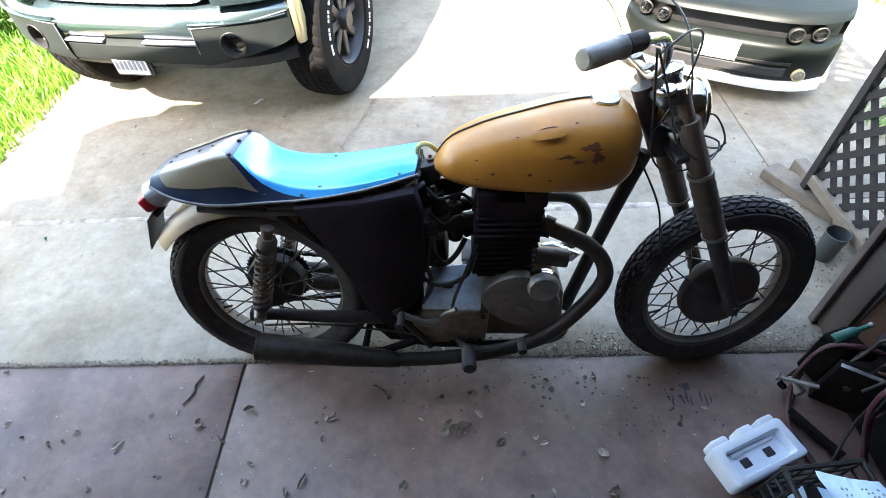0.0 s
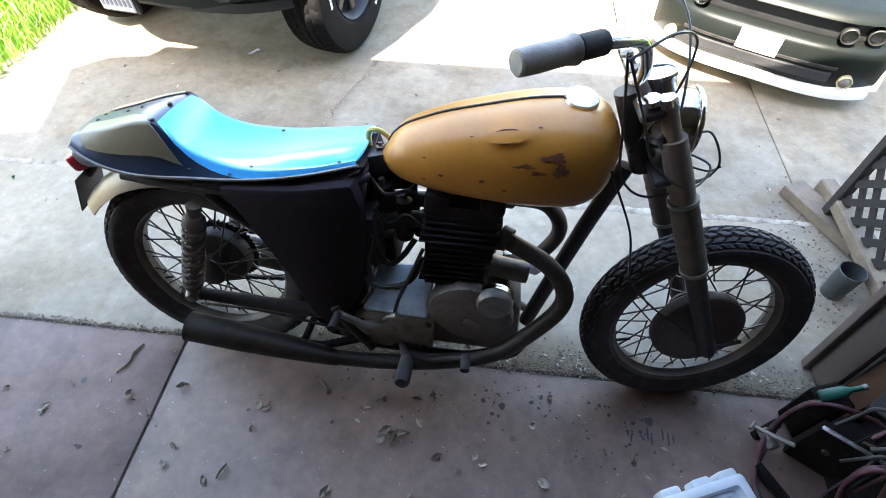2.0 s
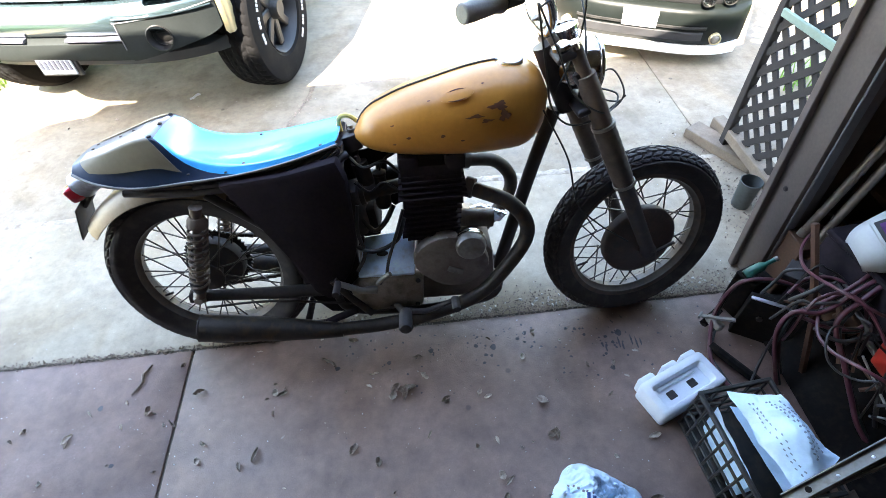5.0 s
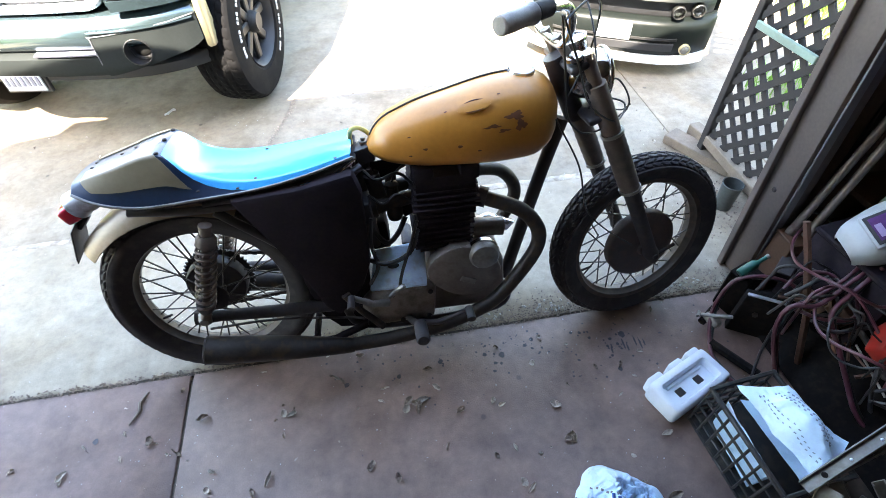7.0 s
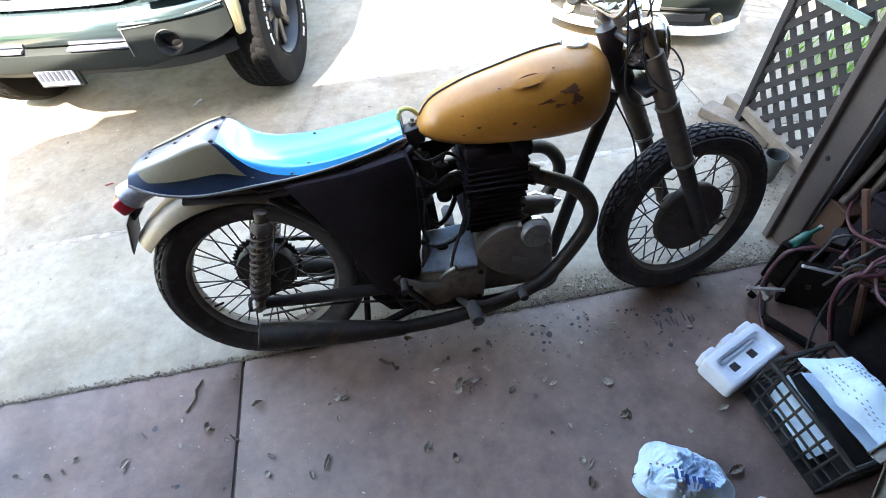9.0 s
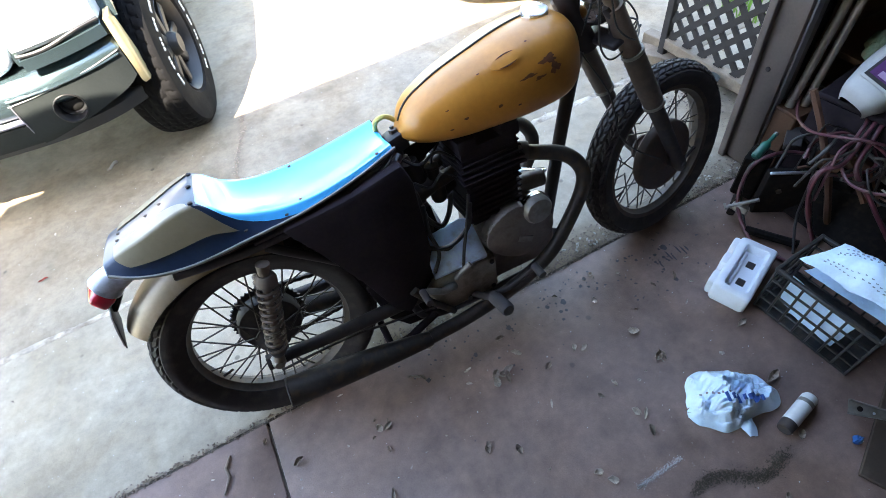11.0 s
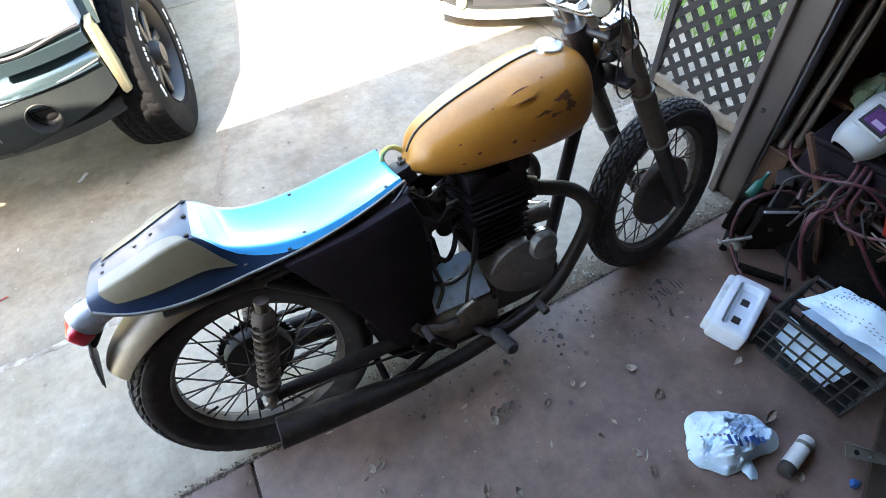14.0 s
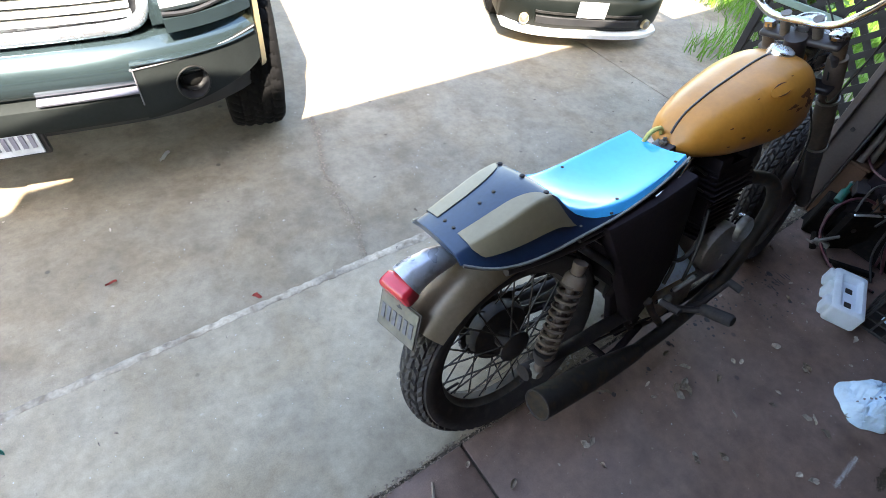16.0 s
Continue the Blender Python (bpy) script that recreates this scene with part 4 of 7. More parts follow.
# frame, swing arm, shocks
FR = part("frame", tb([(1.08, 0, 0.86), (0.95, 0, 0.83), (0.7, 0, 0.795), (0.52, 0, 0.75)], 0.021, 12, 4), M_BLACK, bike, "black enamelled steel frame")
part("down_tube", tb([(1.115, 0, 0.8), (1.06, 0, 0.62), (1.0, 0, 0.4), (0.955, 0, 0.23)], 0.021, 12, 4), M_BLACK, FR)
part("seat_tube", tb([(0.53, 0, 0.76), (0.48, 0, 0.45), (0.455, 0, 0.24)], 0.022, 12, 4), M_BLACK, FR)
for y in (-0.11, 0.11):
    part("cradle_tube", tb([(0.96, y * 0.4, 0.235), (0.9, y, 0.19), (0.6, y, 0.17), (0.44, y, 0.2), (0.4, y, 0.3), (0.3, y, 0.5), (0.12, y, 0.68)], 0.013, 10, 5), M_BLACK, FR)
    part("seat_rail", tb([(0.52, y * 0.5, 0.74), (0.42, y, 0.715), (0.1, y, 0.69), (-0.1, y * 0.9, 0.7)], 0.012, 10, 5), M_BLACK, FR)
    arm = part("swing_arm", tb([(0.44, y, 0.29), (0.2, y * 1.08, 0.305), (0.03, y * 1.12, 0.32), (-0.035, y * 1.12, 0.325)], [0.022, 0.02, 0.018, 0.024], 12), M_BLACKM, bike, "black swing arm")
    part("axle_nut", lt([(0, -0.02), (0.022, -0.02), (0.026, -0.01), (0.02, 0.0), (0.013, 0.012), (0, 0.012)], 16, Matrix.Translation((-0.005, y * 1.3, 0.325)) @ (TO_Y if y > 0 else pose(0, 0, 0, 90))), M_GREYM, arm)
    s = part("shock", tb([(0.095, y * 1.28, 0.66), (0.078, y * 1.28, 0.6), (0.01, y * 1.28, 0.36), (0.0, y * 1.28, 0.335)], [0.018, 0.012, 0.012, 0.016], 12), M_DUSTY, bike, "coil spring rear shock")
    n, turns, coil = 150, 10, []
    a0, b0 = V(0.08, y * 1.28, 0.6), V(0.015, y * 1.28, 0.385)
    d = (b0 - a0).normalized()
    e, g = d.orthogonal().normalized(), d.cross(d.orthogonal().normalized())
    coil = [a0.lerp(b0, k / n) + 0.0255 * (math.cos(2 * math.pi * turns * k / n) * e + math.sin(2 * math.pi * turns * k / n) * g) for k in range(n + 1)]
    part("spring", tube(bmesh.new(), coil, 0.0048, 6), M_SPRING, s)
    part("upper_cover", tb([a0 - d * 0.03, a0 - d * 0.018, a0 + d * 0.002], [0.02, 0.027, 0.028], 18), M_DUSTY, s)
    part("lower_cup", tb([b0 - d * 0.005, b0 + d * 0.012, b0 + d * 0.03], [0.028, 0.026, 0.016], 18), M_BLACKM, s)
for z, x1, z1 in ((0.435, 0.5, 0.36), (0.215, 0.5, 0.26)):
    n, CH = 34, bmesh.new()
    for k in range(n):
        a, b = V(0.0, 0.062, z), V(x1, 0.062, z1)
        box(CH, (0.016, 0.012 if k % 2 else 0.007, 0.013), a.lerp(b, k / n), (0, math.degrees(-math.atan2(z1 - z, x1)), 0))
    part("chain_run", CH, M_BLACKM, bike, "oily drive chain", 0)
part("brake_rod", tb([(-0.02, -0.1, 0.25), (0.2, -0.12, 0.27), (0.5, -0.14, 0.24)], 0.004, 6, 4), M_BLACKM, bike)
part("side_stand", tb([(0.5, 0.12, 0.2), (0.47, 0.17, 0.13), (0.43, 0.24, 0.047)], [0.012, 0.011, 0.013], 10), M_BLACK, bike)

# side panel and oil tank, black
OUT = [(0.17, 0.722), (0.35, 0.735), (0.5, 0.765), (0.518, 0.7), (0.51, 0.46), (0.48, 0.38), (0.43, 0.31), (0.395, 0.27), (0.355, 0.31), (0.3, 0.46), (0.235, 0.6)]
for y in (-0.145, 0.095):
    bm = poly(bmesh.new(), OUT, 0.05, bevel=0.012)
    bmesh.ops.translate(bm, vec=(0, y, 0), verts=bm.verts)
    part("side_cover", bm, M_VOID, bike, "black side cover")
bm = poly(bmesh.new(), [(0.25, 0.7), (0.49, 0.72), (0.47, 0.36), (0.4, 0.34), (0.31, 0.45)], 0.18)
bmesh.ops.translate(bm, vec=(0, -0.09, 0), verts=bm.verts)
part("inner_tray", bm, M_VOID, bike)
part("inner_fender", grid(bmesh.new(), lambda u, v: V(0.372 * math.cos(radians(70 - 62 * u)), 0.075 * (2 * v - 1), 0.333 + 0.372 * math.sin(radians(70 - 62 * u))), 14, 6, 0.003), M_BLACK, bike)
part("inner_fender", grid(bmesh.new(), lambda u, v: V(0.385 * math.cos(radians(104 - 40 * u)), 0.1 * (2 * v - 1), 0.333 + 0.385 * math.sin(radians(104 - 40 * u))), 14, 6, 0.003), M_VOID, bike)
part("air_box", bx((0.05, 0.2, 0.16), (0.515, 0, 0.56), (0, -6, 0), 0.012, 2), M_BLACKM, bike, "black air box")

# rear engine plates, centre stand and chain guard
for y in (-0.105, 0.085):
    bm = poly(bmesh.new(), [(0.3, 0.4), (0.34, 0.45), (0.5, 0.44), (0.5, 0.21), (0.47, 0.175), (0.38, 0.185), (0.33, 0.25)], 0.02, bevel=0.004)
    bmesh.ops.translate(bm, vec=(0, y, 0), verts=bm.verts)
    part("engine_plate", bm, M_VOID, bike, "black rear engine plate")
CST = part("centre_stand", tb([(0.47, -0.12, 0.2), (0.36, -0.135, 0.165), (0.2, -0.15, 0.175), (0.13, -0.16, 0.19)], [0.013, 0.012, 0.012, 0.015], 10, 0), M_VOID, bike, "black centre stand folded up")
part("stand_leg", tb([(0.47, 0.12, 0.2), (0.36, 0.135, 0.165), (0.2, 0.15, 0.175), (0.13, 0.16, 0.19)], [0.013, 0.012, 0.012, 0.015], 10), M_VOID, CST)
part("stand_bar", tb([(0.3, -0.14, 0.17), (0.3, 0.14, 0.17)], 0.011, 10), M_VOID, CST)
part("chain_guard", bx((0.3, 0.035, 0.03), (0.29, 0.062, 0.43), (0, 12, 0), 0.008, 2), M_VOID, bike, "black chain guard")

# engine
EN = part("crankcase", poly(bmesh.new(), [(0.48, 0.2), (0.9, 0.195), (0.93, 0.26), (0.925, 0.38), (0.88, 0.45), (0.69, 0.46), (0.68, 0.32), (0.48, 0.315), (0.455, 0.29)], 0.2, bevel=0.014), M_ALLOY, bike, "dirty grey alloy parallel-twin engine")
for v in EN.data.vertices:
    v.co.y -= 0.1
bm = poly(bmesh.new(), [(0.495, 0.34), (0.672, 0.335), (0.68, 0.47), (0.65, 0.485), (0.52, 0.475)], 0.02, bevel=0.005)
bmesh.ops.transform(bm, matrix=Matrix.Translation((0, -0.142, 0.352)) @ pose(0, 0, 0, -58) @ Matrix.Translation((0, 0, -0.335)), verts=bm.verts)
GB = part("gearbox_plate", bm, M_BRIGHT, EN, "bare alloy gearbox cover with sky sheen in its colour")
part("oval_boss", lt([(0, 0), (0.012, 0), (0.012, 0.004), (0, 0.005)], 20, Matrix.Translation((0, -0.142, 0.352)) @ pose(0, 0, 0, -58) @ pose(0.575, 0.0, 0.075, 90) @ Matrix.Diagonal((1.5, 0.7, 1, 1))), M_BLACKM, GB)
bm = poly(bmesh.new(), [(0.47, 0.225), (0.53, 0.2), (0.69, 0.205), (0.7, 0.335), (0.5, 0.34), (0.462, 0.3)], 0.045, bevel=0.014)
bmesh.ops.translate(bm, vec=(0, -0.14, 0), verts=bm.verts)
OC = part("outer_cover", bm, mat("worn_alloy_cover", (0.29, 0.25, 0.205), 0.42, 0.35, var=0.35, scale=14, fine=150, bump=0.25, dirt=(0.12, 0.085, 0.06), dirt_amount=0.6), EN, "scratched alloy outer cover")
for x, z in ((0.49, 0.31), (0.56, 0.325), (0.68, 0.32), (0.5, 0.23), (0.67, 0.22), (0.585, 0.215)):
    part("screw", lt([(0, 0), (0.008, 0), (0.008, 0.004), (0, 0.005)], 10, pose(x, -0.14, z, 90)), M_BLACKM, OC)
TC = []
for k in range(32):
    a = 2 * math.pi * k / 32
    TC.append((0.79 + (0.105 + 0.012 * math.cos(2 * a)) * math.cos(a), 0.385 + 0.098 * math.sin(a) - 0.012 * math.cos(a)))
bm = poly(bmesh.new(), TC, 0.05, bevel=0.012)
bmesh.ops.translate(bm, vec=(0, -0.15, 0), verts=bm.verts)
TCV = part("timing_cover", bm, M_ALLOY, EN, "rounded alloy timing cover")
part("contact_cap", lt([(0, 0), (0.044, 0), (0.046, -0.01), (0.046, 0.014), (0.04, 0.022), (0.02, 0.025), (0, 0.025)], 30, pose(0.85, -0.145, 0.447, 90)), M_GREYM, TCV, "round alloy contact cap")
part("ribbed_band", lt([(0, 0), (0.05, 0), (0.05, 0.006), (0.046, 0.008), (0.05, 0.01), (0.05, 0.016), (0, 0.017)], 30, pose(0.85, -0.128, 0.447, 90)), M_CHROME, TCV)
part("cover_badge", bx((0.05, 0.003, 0.02), (0.8, -0.151, 0.355), (0, 25, 0), 0.001), M_GREYM, TCV)
part("starter_motor", tb([(0.82, -0.05, 0.49), (0.93, -0.05, 0.475)], 0.03, 18), M_ALLOY, EN)
part("front_mount", poly(bmesh.new(), [(0.9, 0.44), (0.96, 0.42), (0.985, 0.45), (0.9, 0.49), (0.86, 0.48)], 0.02, bevel=0.003), M_SILVER, EN)
CYP = part("cylinder", bx((0.155, 0.218, 0.15), (0.74, 0, 0.53)), M_VOID, EN, "sooty finned cylinder")
for k in range(7):
    part("fin", bx((0.175 - 0.002 * k, 0.24, 0.006), (0.735 + 0.003 * k, 0, 0.475 + 0.0185 * k), bevel=0.002), M_VOID, EN)
HDP = part("cylinder_head", bx((0.17, 0.225, 0.12), (0.75, 0, 0.65)), M_VOID, EN, "sooty finned cylinder head")
for k in range(6):
    part("fin", bx((0.2 - 0.004 * k, 0.26 - 0.008 * k, 0.006), (0.75, 0, 0.612 + 0.0165 * k), bevel=0.002), M_VOID, EN)
for x in (0.69, 0.82):
    part("rocker_box", bx((0.06, 0.23, 0.05), (x, 0, 0.715), bevel=0.012, seg=2), M_VOID, EN)
for y in (-0.08, -0.04, 0.04, 0.08):
    part("stud", tb([(0.835, y, 0.56), (0.835, y, 0.61)], 0.005, 6), M_ALLOY, EN)
for y in (-0.045, 0.045):
    cb = part("carburettor", tb([(0.66, y, 0.62), (0.63, y, 0.615), (0.565, y, 0.605), (0.55, y, 0.603)], [0.02, 0.022, 0.026, 0.03], 16), M_PIPE, bike, "small alloy carburettor")
    part("float_bowl", lt([(0, -0.05), (0.02, -0.05), (0.024, -0.04), (0.024, 0.0), (0, 0)], 16, pose(0.6, y, 0.6)), M_PIPE, cb)
    part("slide_top", lt([(0, 0), (0.018, 0), (0.018, 0.05), (0.02, 0.052), (0.02, 0.06), (0.008, 0.065), (0, 0.065)], 16, pose(0.6, y, 0.61)), M_PIPE, cb)
    part("throttle_cable", tb([(0.6, y, 0.67), (0.62, y, 0.71), (0.7, y * 0.6, 0.75), (0.9, y * 0.5, 0.77)], 0.0035, 6, 6), M_CABLE, cb)
    part("air_filter", tb([(0.55, y, 0.603), (0.52, y, 0.6)], 0.036, 20), M_BLACKM, cb)
part("oil_line", tb([(0.5, -0.13, 0.47), (0.56, -0.14, 0.45), (0.63, -0.135, 0.48), (0.66, -0.12, 0.55)], 0.007, 8, 6), M_CABLE, bike, "black rubber hose")
part("oil_line", tb([(0.66, -0.12, 0.58), (0.63, -0.14, 0.5), (0.6, -0.15, 0.42), (0.585, -0.15, 0.355)], 0.005, 8, 6), M_CABLE, bike, "black rubber hose")
part("oil_line", tb([(0.53, -0.11, 0.6), (0.52, -0.13, 0.52), (0.53, -0.135, 0.44), (0.5, -0.14, 0.38)], 0.006, 8, 6), M_CABLE, bike, "black rubber hose")
KS = part("kick_start", tb([(0.545, -0.145, 0.3), (0.5, -0.165, 0.32), (0.44, -0.18, 0.37)], [0.014, 0.011, 0.009], 10), M_GREYM, bike, "folded kick start lever")
part("pedal", tb([(0.44, -0.18, 0.37), (0.44, -0.24, 0.375)], 0.011, 12), M_BLACKM, KS)
part("gear_lever", tb([(0.555, -0.15, 0.33), (0.58, -0.17, 0.37), (0.6, -0.175, 0.385)], 0.008, 8), M_GREYM, bike)
part("brace", tb([(0.42, -0.15, 0.36), (0.46, -0.155, 0.29), (0.52, -0.155, 0.21)], [0.014, 0.011, 0.012], 10), M_PIPE, bike)

# the clutter between the side cover and the cylinders
CL = part("ignition_coil", tb([(0.545, -0.03, 0.7), (0.56, -0.03, 0.62)], 0.024, 16), M_BLACKM, bike, "black ignition coil")
part("terminal", tb([(0.545, -0.03, 0.7), (0.54, -0.03, 0.72)], 0.008, 10), M_ALLOY, CL)
part("bracket_plate", poly(bmesh.new(), [(0.52, 0.72), (0.62, 0.73), (0.65, 0.7), (0.6, 0.675), (0.53, 0.66)], 0.006, bevel=0.001), M_VOID, bike)
part("battery_box", bx((0.055, 0.13, 0.1), (0.545, 0.02, 0.49), (0, -5, 0), 0.006, 2), M_VOID, bike, "black battery box")
part("head_steady", tb([(0.6, 0.02, 0.73), (0.68, 0.02, 0.735)], 0.009, 8), M_BLACKM, bike)
part("breather_hose", tb([(0.63, -0.06, 0.56), (0.6, -0.09, 0.52), (0.565, -0.1, 0.5), (0.53, -0.09, 0.55), (0.52, -0.08, 0.62)], 0.008, 8, 6), M_CABLE, bike, "black rubber hose")
part("wiring", tb([(0.52, -0.05, 0.73), (0.56, -0.07, 0.7), (0.62, -0.06, 0.71), (0.66, -0.08, 0.68)], 0.005, 6, 6), M_CABLE, bike)
part("wiring", tb([(0.53, -0.08, 0.66), (0.57, -0.09, 0.63), (0.61, -0.085, 0.655), (0.65, -0.09, 0.63)], 0.004, 6, 6), M_CABLE, bike)
part("manifold", tb([(0.62, 0.0, 0.56), (0.66, 0.0, 0.58)], 0.035, 16), M_VOID, bike)

# exhausts, pegs, brake pedal
for sy in (-1, 1):
    pts = [(0.82, 0.075 * sy, 0.625), (0.88, 0.1 * sy, 0.61), (0.965, 0.13 * sy, 0.58), (1.015, 0.14 * sy, 0.515), (1.012, 0.145 * sy, 0.44), (0.94, 0.15 * sy, 0.325), (0.86, 0.155 * sy, 0.245), (0.72, 0.16 * sy, 0.19), (0.56, 0.165 * sy, 0.165), (0.42, 0.17 * sy, 0.162)]
    EX = part("exhaust_pipe", tb(pts, 0.0225, 16, 7), M_PIPE, bike, "dull brown-black exhaust header")
    part("pipe_collar", tb([(0.845, 0.085 * sy, 0.62), (0.87, 0.095 * sy, 0.614)], 0.031, 18), M_BLACKM, EX)
    bm = bmesh.new()
    m0, m1 = V(0.42, 0.17 * sy, 0.158), V(-0.02, 0.176 * sy, 0.232)
    prof = [(0.0, 0.0225), (0.06, 0.026), (0.2, 0.031), (0.4, 0.037), (0.7, 0.0425), (0.985, 0.044), (1.0, 0.043), (0.998, 0.04), (0.6, 0.037), (0.59, 0.001)]
    tube(bm, [m0.lerp(m1, a) for a, _ in prof], [b for _, b in prof], 24)
    part("muffler", bm, M_PIPE, EX, "matt black muffler with an open end", 50)
    ax = (m1 - m0).normalized()
    e1 = ax.orthogonal().normalized()
    part("muffler_rim", tube(bmesh.new(), [m1 + 0.042 * (math.cos(a) * e1 + math.sin(a) * ax.cross(e1)) for a in (2 * math.pi * k / 28 for k in range(28))], 0.0032, 6, False, True), M_BLACKM, EX)
    pg = part("foot_peg", tb([(0.6, 0.13 * sy, 0.215), (0.625, 0.2 * sy, 0.245), (0.634, 0.225 * sy, 0.262)], 0.011, 10), M_BLACKM, bike, "black rubber foot peg")
    part("peg_rubber", tb([(0.632, 0.215 * sy, 0.258), (0.634, 0.222 * sy, 0.26), (0.636, 0.305 * sy, 0.28), (0.636, 0.312 * sy, 0.281)], [0.016, 0.02, 0.021, 0.016], 16), M_RUBBER, pg)
BP = part("brake_pedal", tb([(0.62, -0.15, 0.2), (0.7, -0.185, 0.225), (0.77, -0.2, 0.27), (0.79, -0.205, 0.282)], [0.011, 0.009, 0.008, 0.008], 10), M_BLACKM, bike)
part("pedal_pad", tb([(0.79, -0.2, 0.283), (0.792, -0.245, 0.276)], 0.013, 12), M_RUBBER, BP)

# ---- the parked vehicles ----
M_TYRE = mat("road_tyre", (0.006, 0.0058, 0.0062), 0.95, var=0.3, scale=12, fine=200, bump=0.3, spec=0.12)
M_LENS = mat("lamp_lens", (0.62, 0.67, 0.72), 0.12, var=0.1, scale=10, bump=0.02, coat=1.0)
M_RIMGREY = mat("dull_rim_paint", (0.035, 0.034, 0.033), 0.5, 0.5, var=0.3, scale=14, bump=0.1)
def along(f, n, m=None):
    """A body swept across: f(s) gives its outline for s from -1 to 1."""
    bm = loft(bmesh.new(), [[Vector(p) for p in f(-1 + 2 * k / n)] for k in range(n + 1)])
    if m is not None:
        bmesh.ops.transform(bm, matrix=m, verts=bm.verts)
    return bm


def road_wheel(parent, x, y, R, W, side, knobs=True, steer=0):
    """A wheel with its axle along x; side is the way its face looks."""
    rim = R * 0.56
    m = pose(x, y, R - 0.004, 0, 0, steer) @ pose(0, 0, 0, 0, 90, 0)
    bm = bmesh.new()
    lugs, cols = 46, 24
    n = lugs * 6
    rings = []
    for i in range(n):
        t = 2 * math.pi * i / n
        prof = [(rim, -0.42), (rim + 0.02, -0.49), (R * 0.82, -0.5), (R * 0.93, -0.47)]
        for q in range(cols + 1):
            s = q / cols
            up = 0.0 if not knobs or tread(i / 6, s * 0.9999, 5) else -0.006
            prof.append((R * (1.0 - 0.035 * abs(2 * s - 1) ** 3) + up, -0.44 + 0.88 * s))
        prof += [(R * 0.93, 0.47), (R * 0.82, 0.5), (rim + 0.02, 0.49), (rim, 0.42)]
        rings.append([m @ V(r * math.cos(t), r * math.sin(t), h * W) for r, h in prof])
    loft(bm, rings, False, True)
    w = part("wheel", bm, M_TYRE, parent, "chunky black off-road tyre" if knobs else "black road tyre", 30)
    face = W * 0.36 * side
    bm = lathe(bmesh.new(), [(0.0, face - 0.10 * side), (rim * 0.86, face - 0.10 * side), (rim * 0.92, face), (rim * 1.0, face + 0.028 * side), (rim * 1.02, face + 0.02 * side), (rim * 1.0, face - 0.02 * side), (rim * 0.96, -face), (0.0, -face)], 40, m)
    rimp = part("rim", bm, M_DARKPL, w, "dull grey alloy rim")
    for k in range(8):
        t = 2 * math.pi * k / 8
        bm = bx((rim * 0.78, 0.05, 0.03), (rim * 0.5, 0, face - 0.03 * side), bevel=0.008)
        bmesh.ops.transform(bm, matrix=m @ Matrix.Rotation(t, 4, "Z"), verts=bm.verts)
        part("rim_spoke", bm, M_RIMGREY, w)
    part("hub_cap", lt([(0, 0.03), (0.045, 0.03), (0.055, 0.01), (0.06, -0.04), (0, -0.04)] if side > 0 else [(0, -0.03), (0.045, -0.03), (0.055, -0.01), (0.06, 0.04), (0, 0.04)], 16, m @ Matrix.Translation((0, 0, face - 0.0 * side))), M_RIMGREY, w)
    if knobs:
        for t0, t1 in ((0.6, 1.9), (3.6, 5.0)):
            n = 20
            h = W * 0.503 * side
            for k in range(n):
                if k % 4 == 3:
                    continue
                bm = bmesh.new()
                a, b = t0 + (t1 - t0) * k / n, t0 + (t1 - t0) * (k + 0.7) / n
                c = [m @ V(r * math.cos(t), r * math.sin(t), h + 0.002 * side) for r, t in ((R * 0.705, a), (R * 0.745, a), (R * 0.745, b), (R * 0.705, b))]
                d = [p + m.to_3x3() @ V(0, 0, -0.012 * side) for p in c]
                vs = [bm.verts.new(p) for p in c + d]
                bm.faces.new(vs[:4])
                for i in range(4):
                    bm.faces.new((vs[i], vs[(i + 1) % 4], vs[4 + (i + 1) % 4], vs[4 + i]))
                part("sidewall_bar", bm, M_WHITEP, w, "raised white bar on the sidewall", 0)
    return w


def plate_bars(parent, cx, y, cz, w, h, n, kind=None):
    p = part("number_plate", bx((w, 0.008, h), (cx, y, cz), bevel=0.002), M_PLATE, parent, "dusty white number plate") if kind is None else part("number_plate", bx((w, 0.008, h), (cx, y, cz), bevel=0.002), kind, parent, "dusty white number plate")
    for k in range(n):
        part("character_bar", bx((w / n * 0.5, 0.004, h * 0.45), (cx - w * 0.4 + w * 0.8 * k / (n - 1), y - 0.005, cz - h * 0.04)), M_INK, p)
    return p


truck = thing("pickup_truck", "dark green pickup truck with tan wing corners, parked outside", "truck", pose(-1.47, 2.345, -0.004, 0, 0, -9.5) @ Matrix.Diagonal((0.9, 1, 1, 1)))


def swept(sec, half, end=0.17, power=4):
    def f(s):
        return [(half * s, y + end * abs(s) ** power, z) for y, z in sec]

    return f


def stretch(sec, x0, x1, half=0.84, end=0.17, power=4):
    """A piece of the same curved front, from x0 to x1 only."""
    def f(s):
        x = x0 + (x1 - x0) * (s + 1) / 2
        return [(x, y + end * abs(x / half) ** power, z) for y, z in sec]

    return f


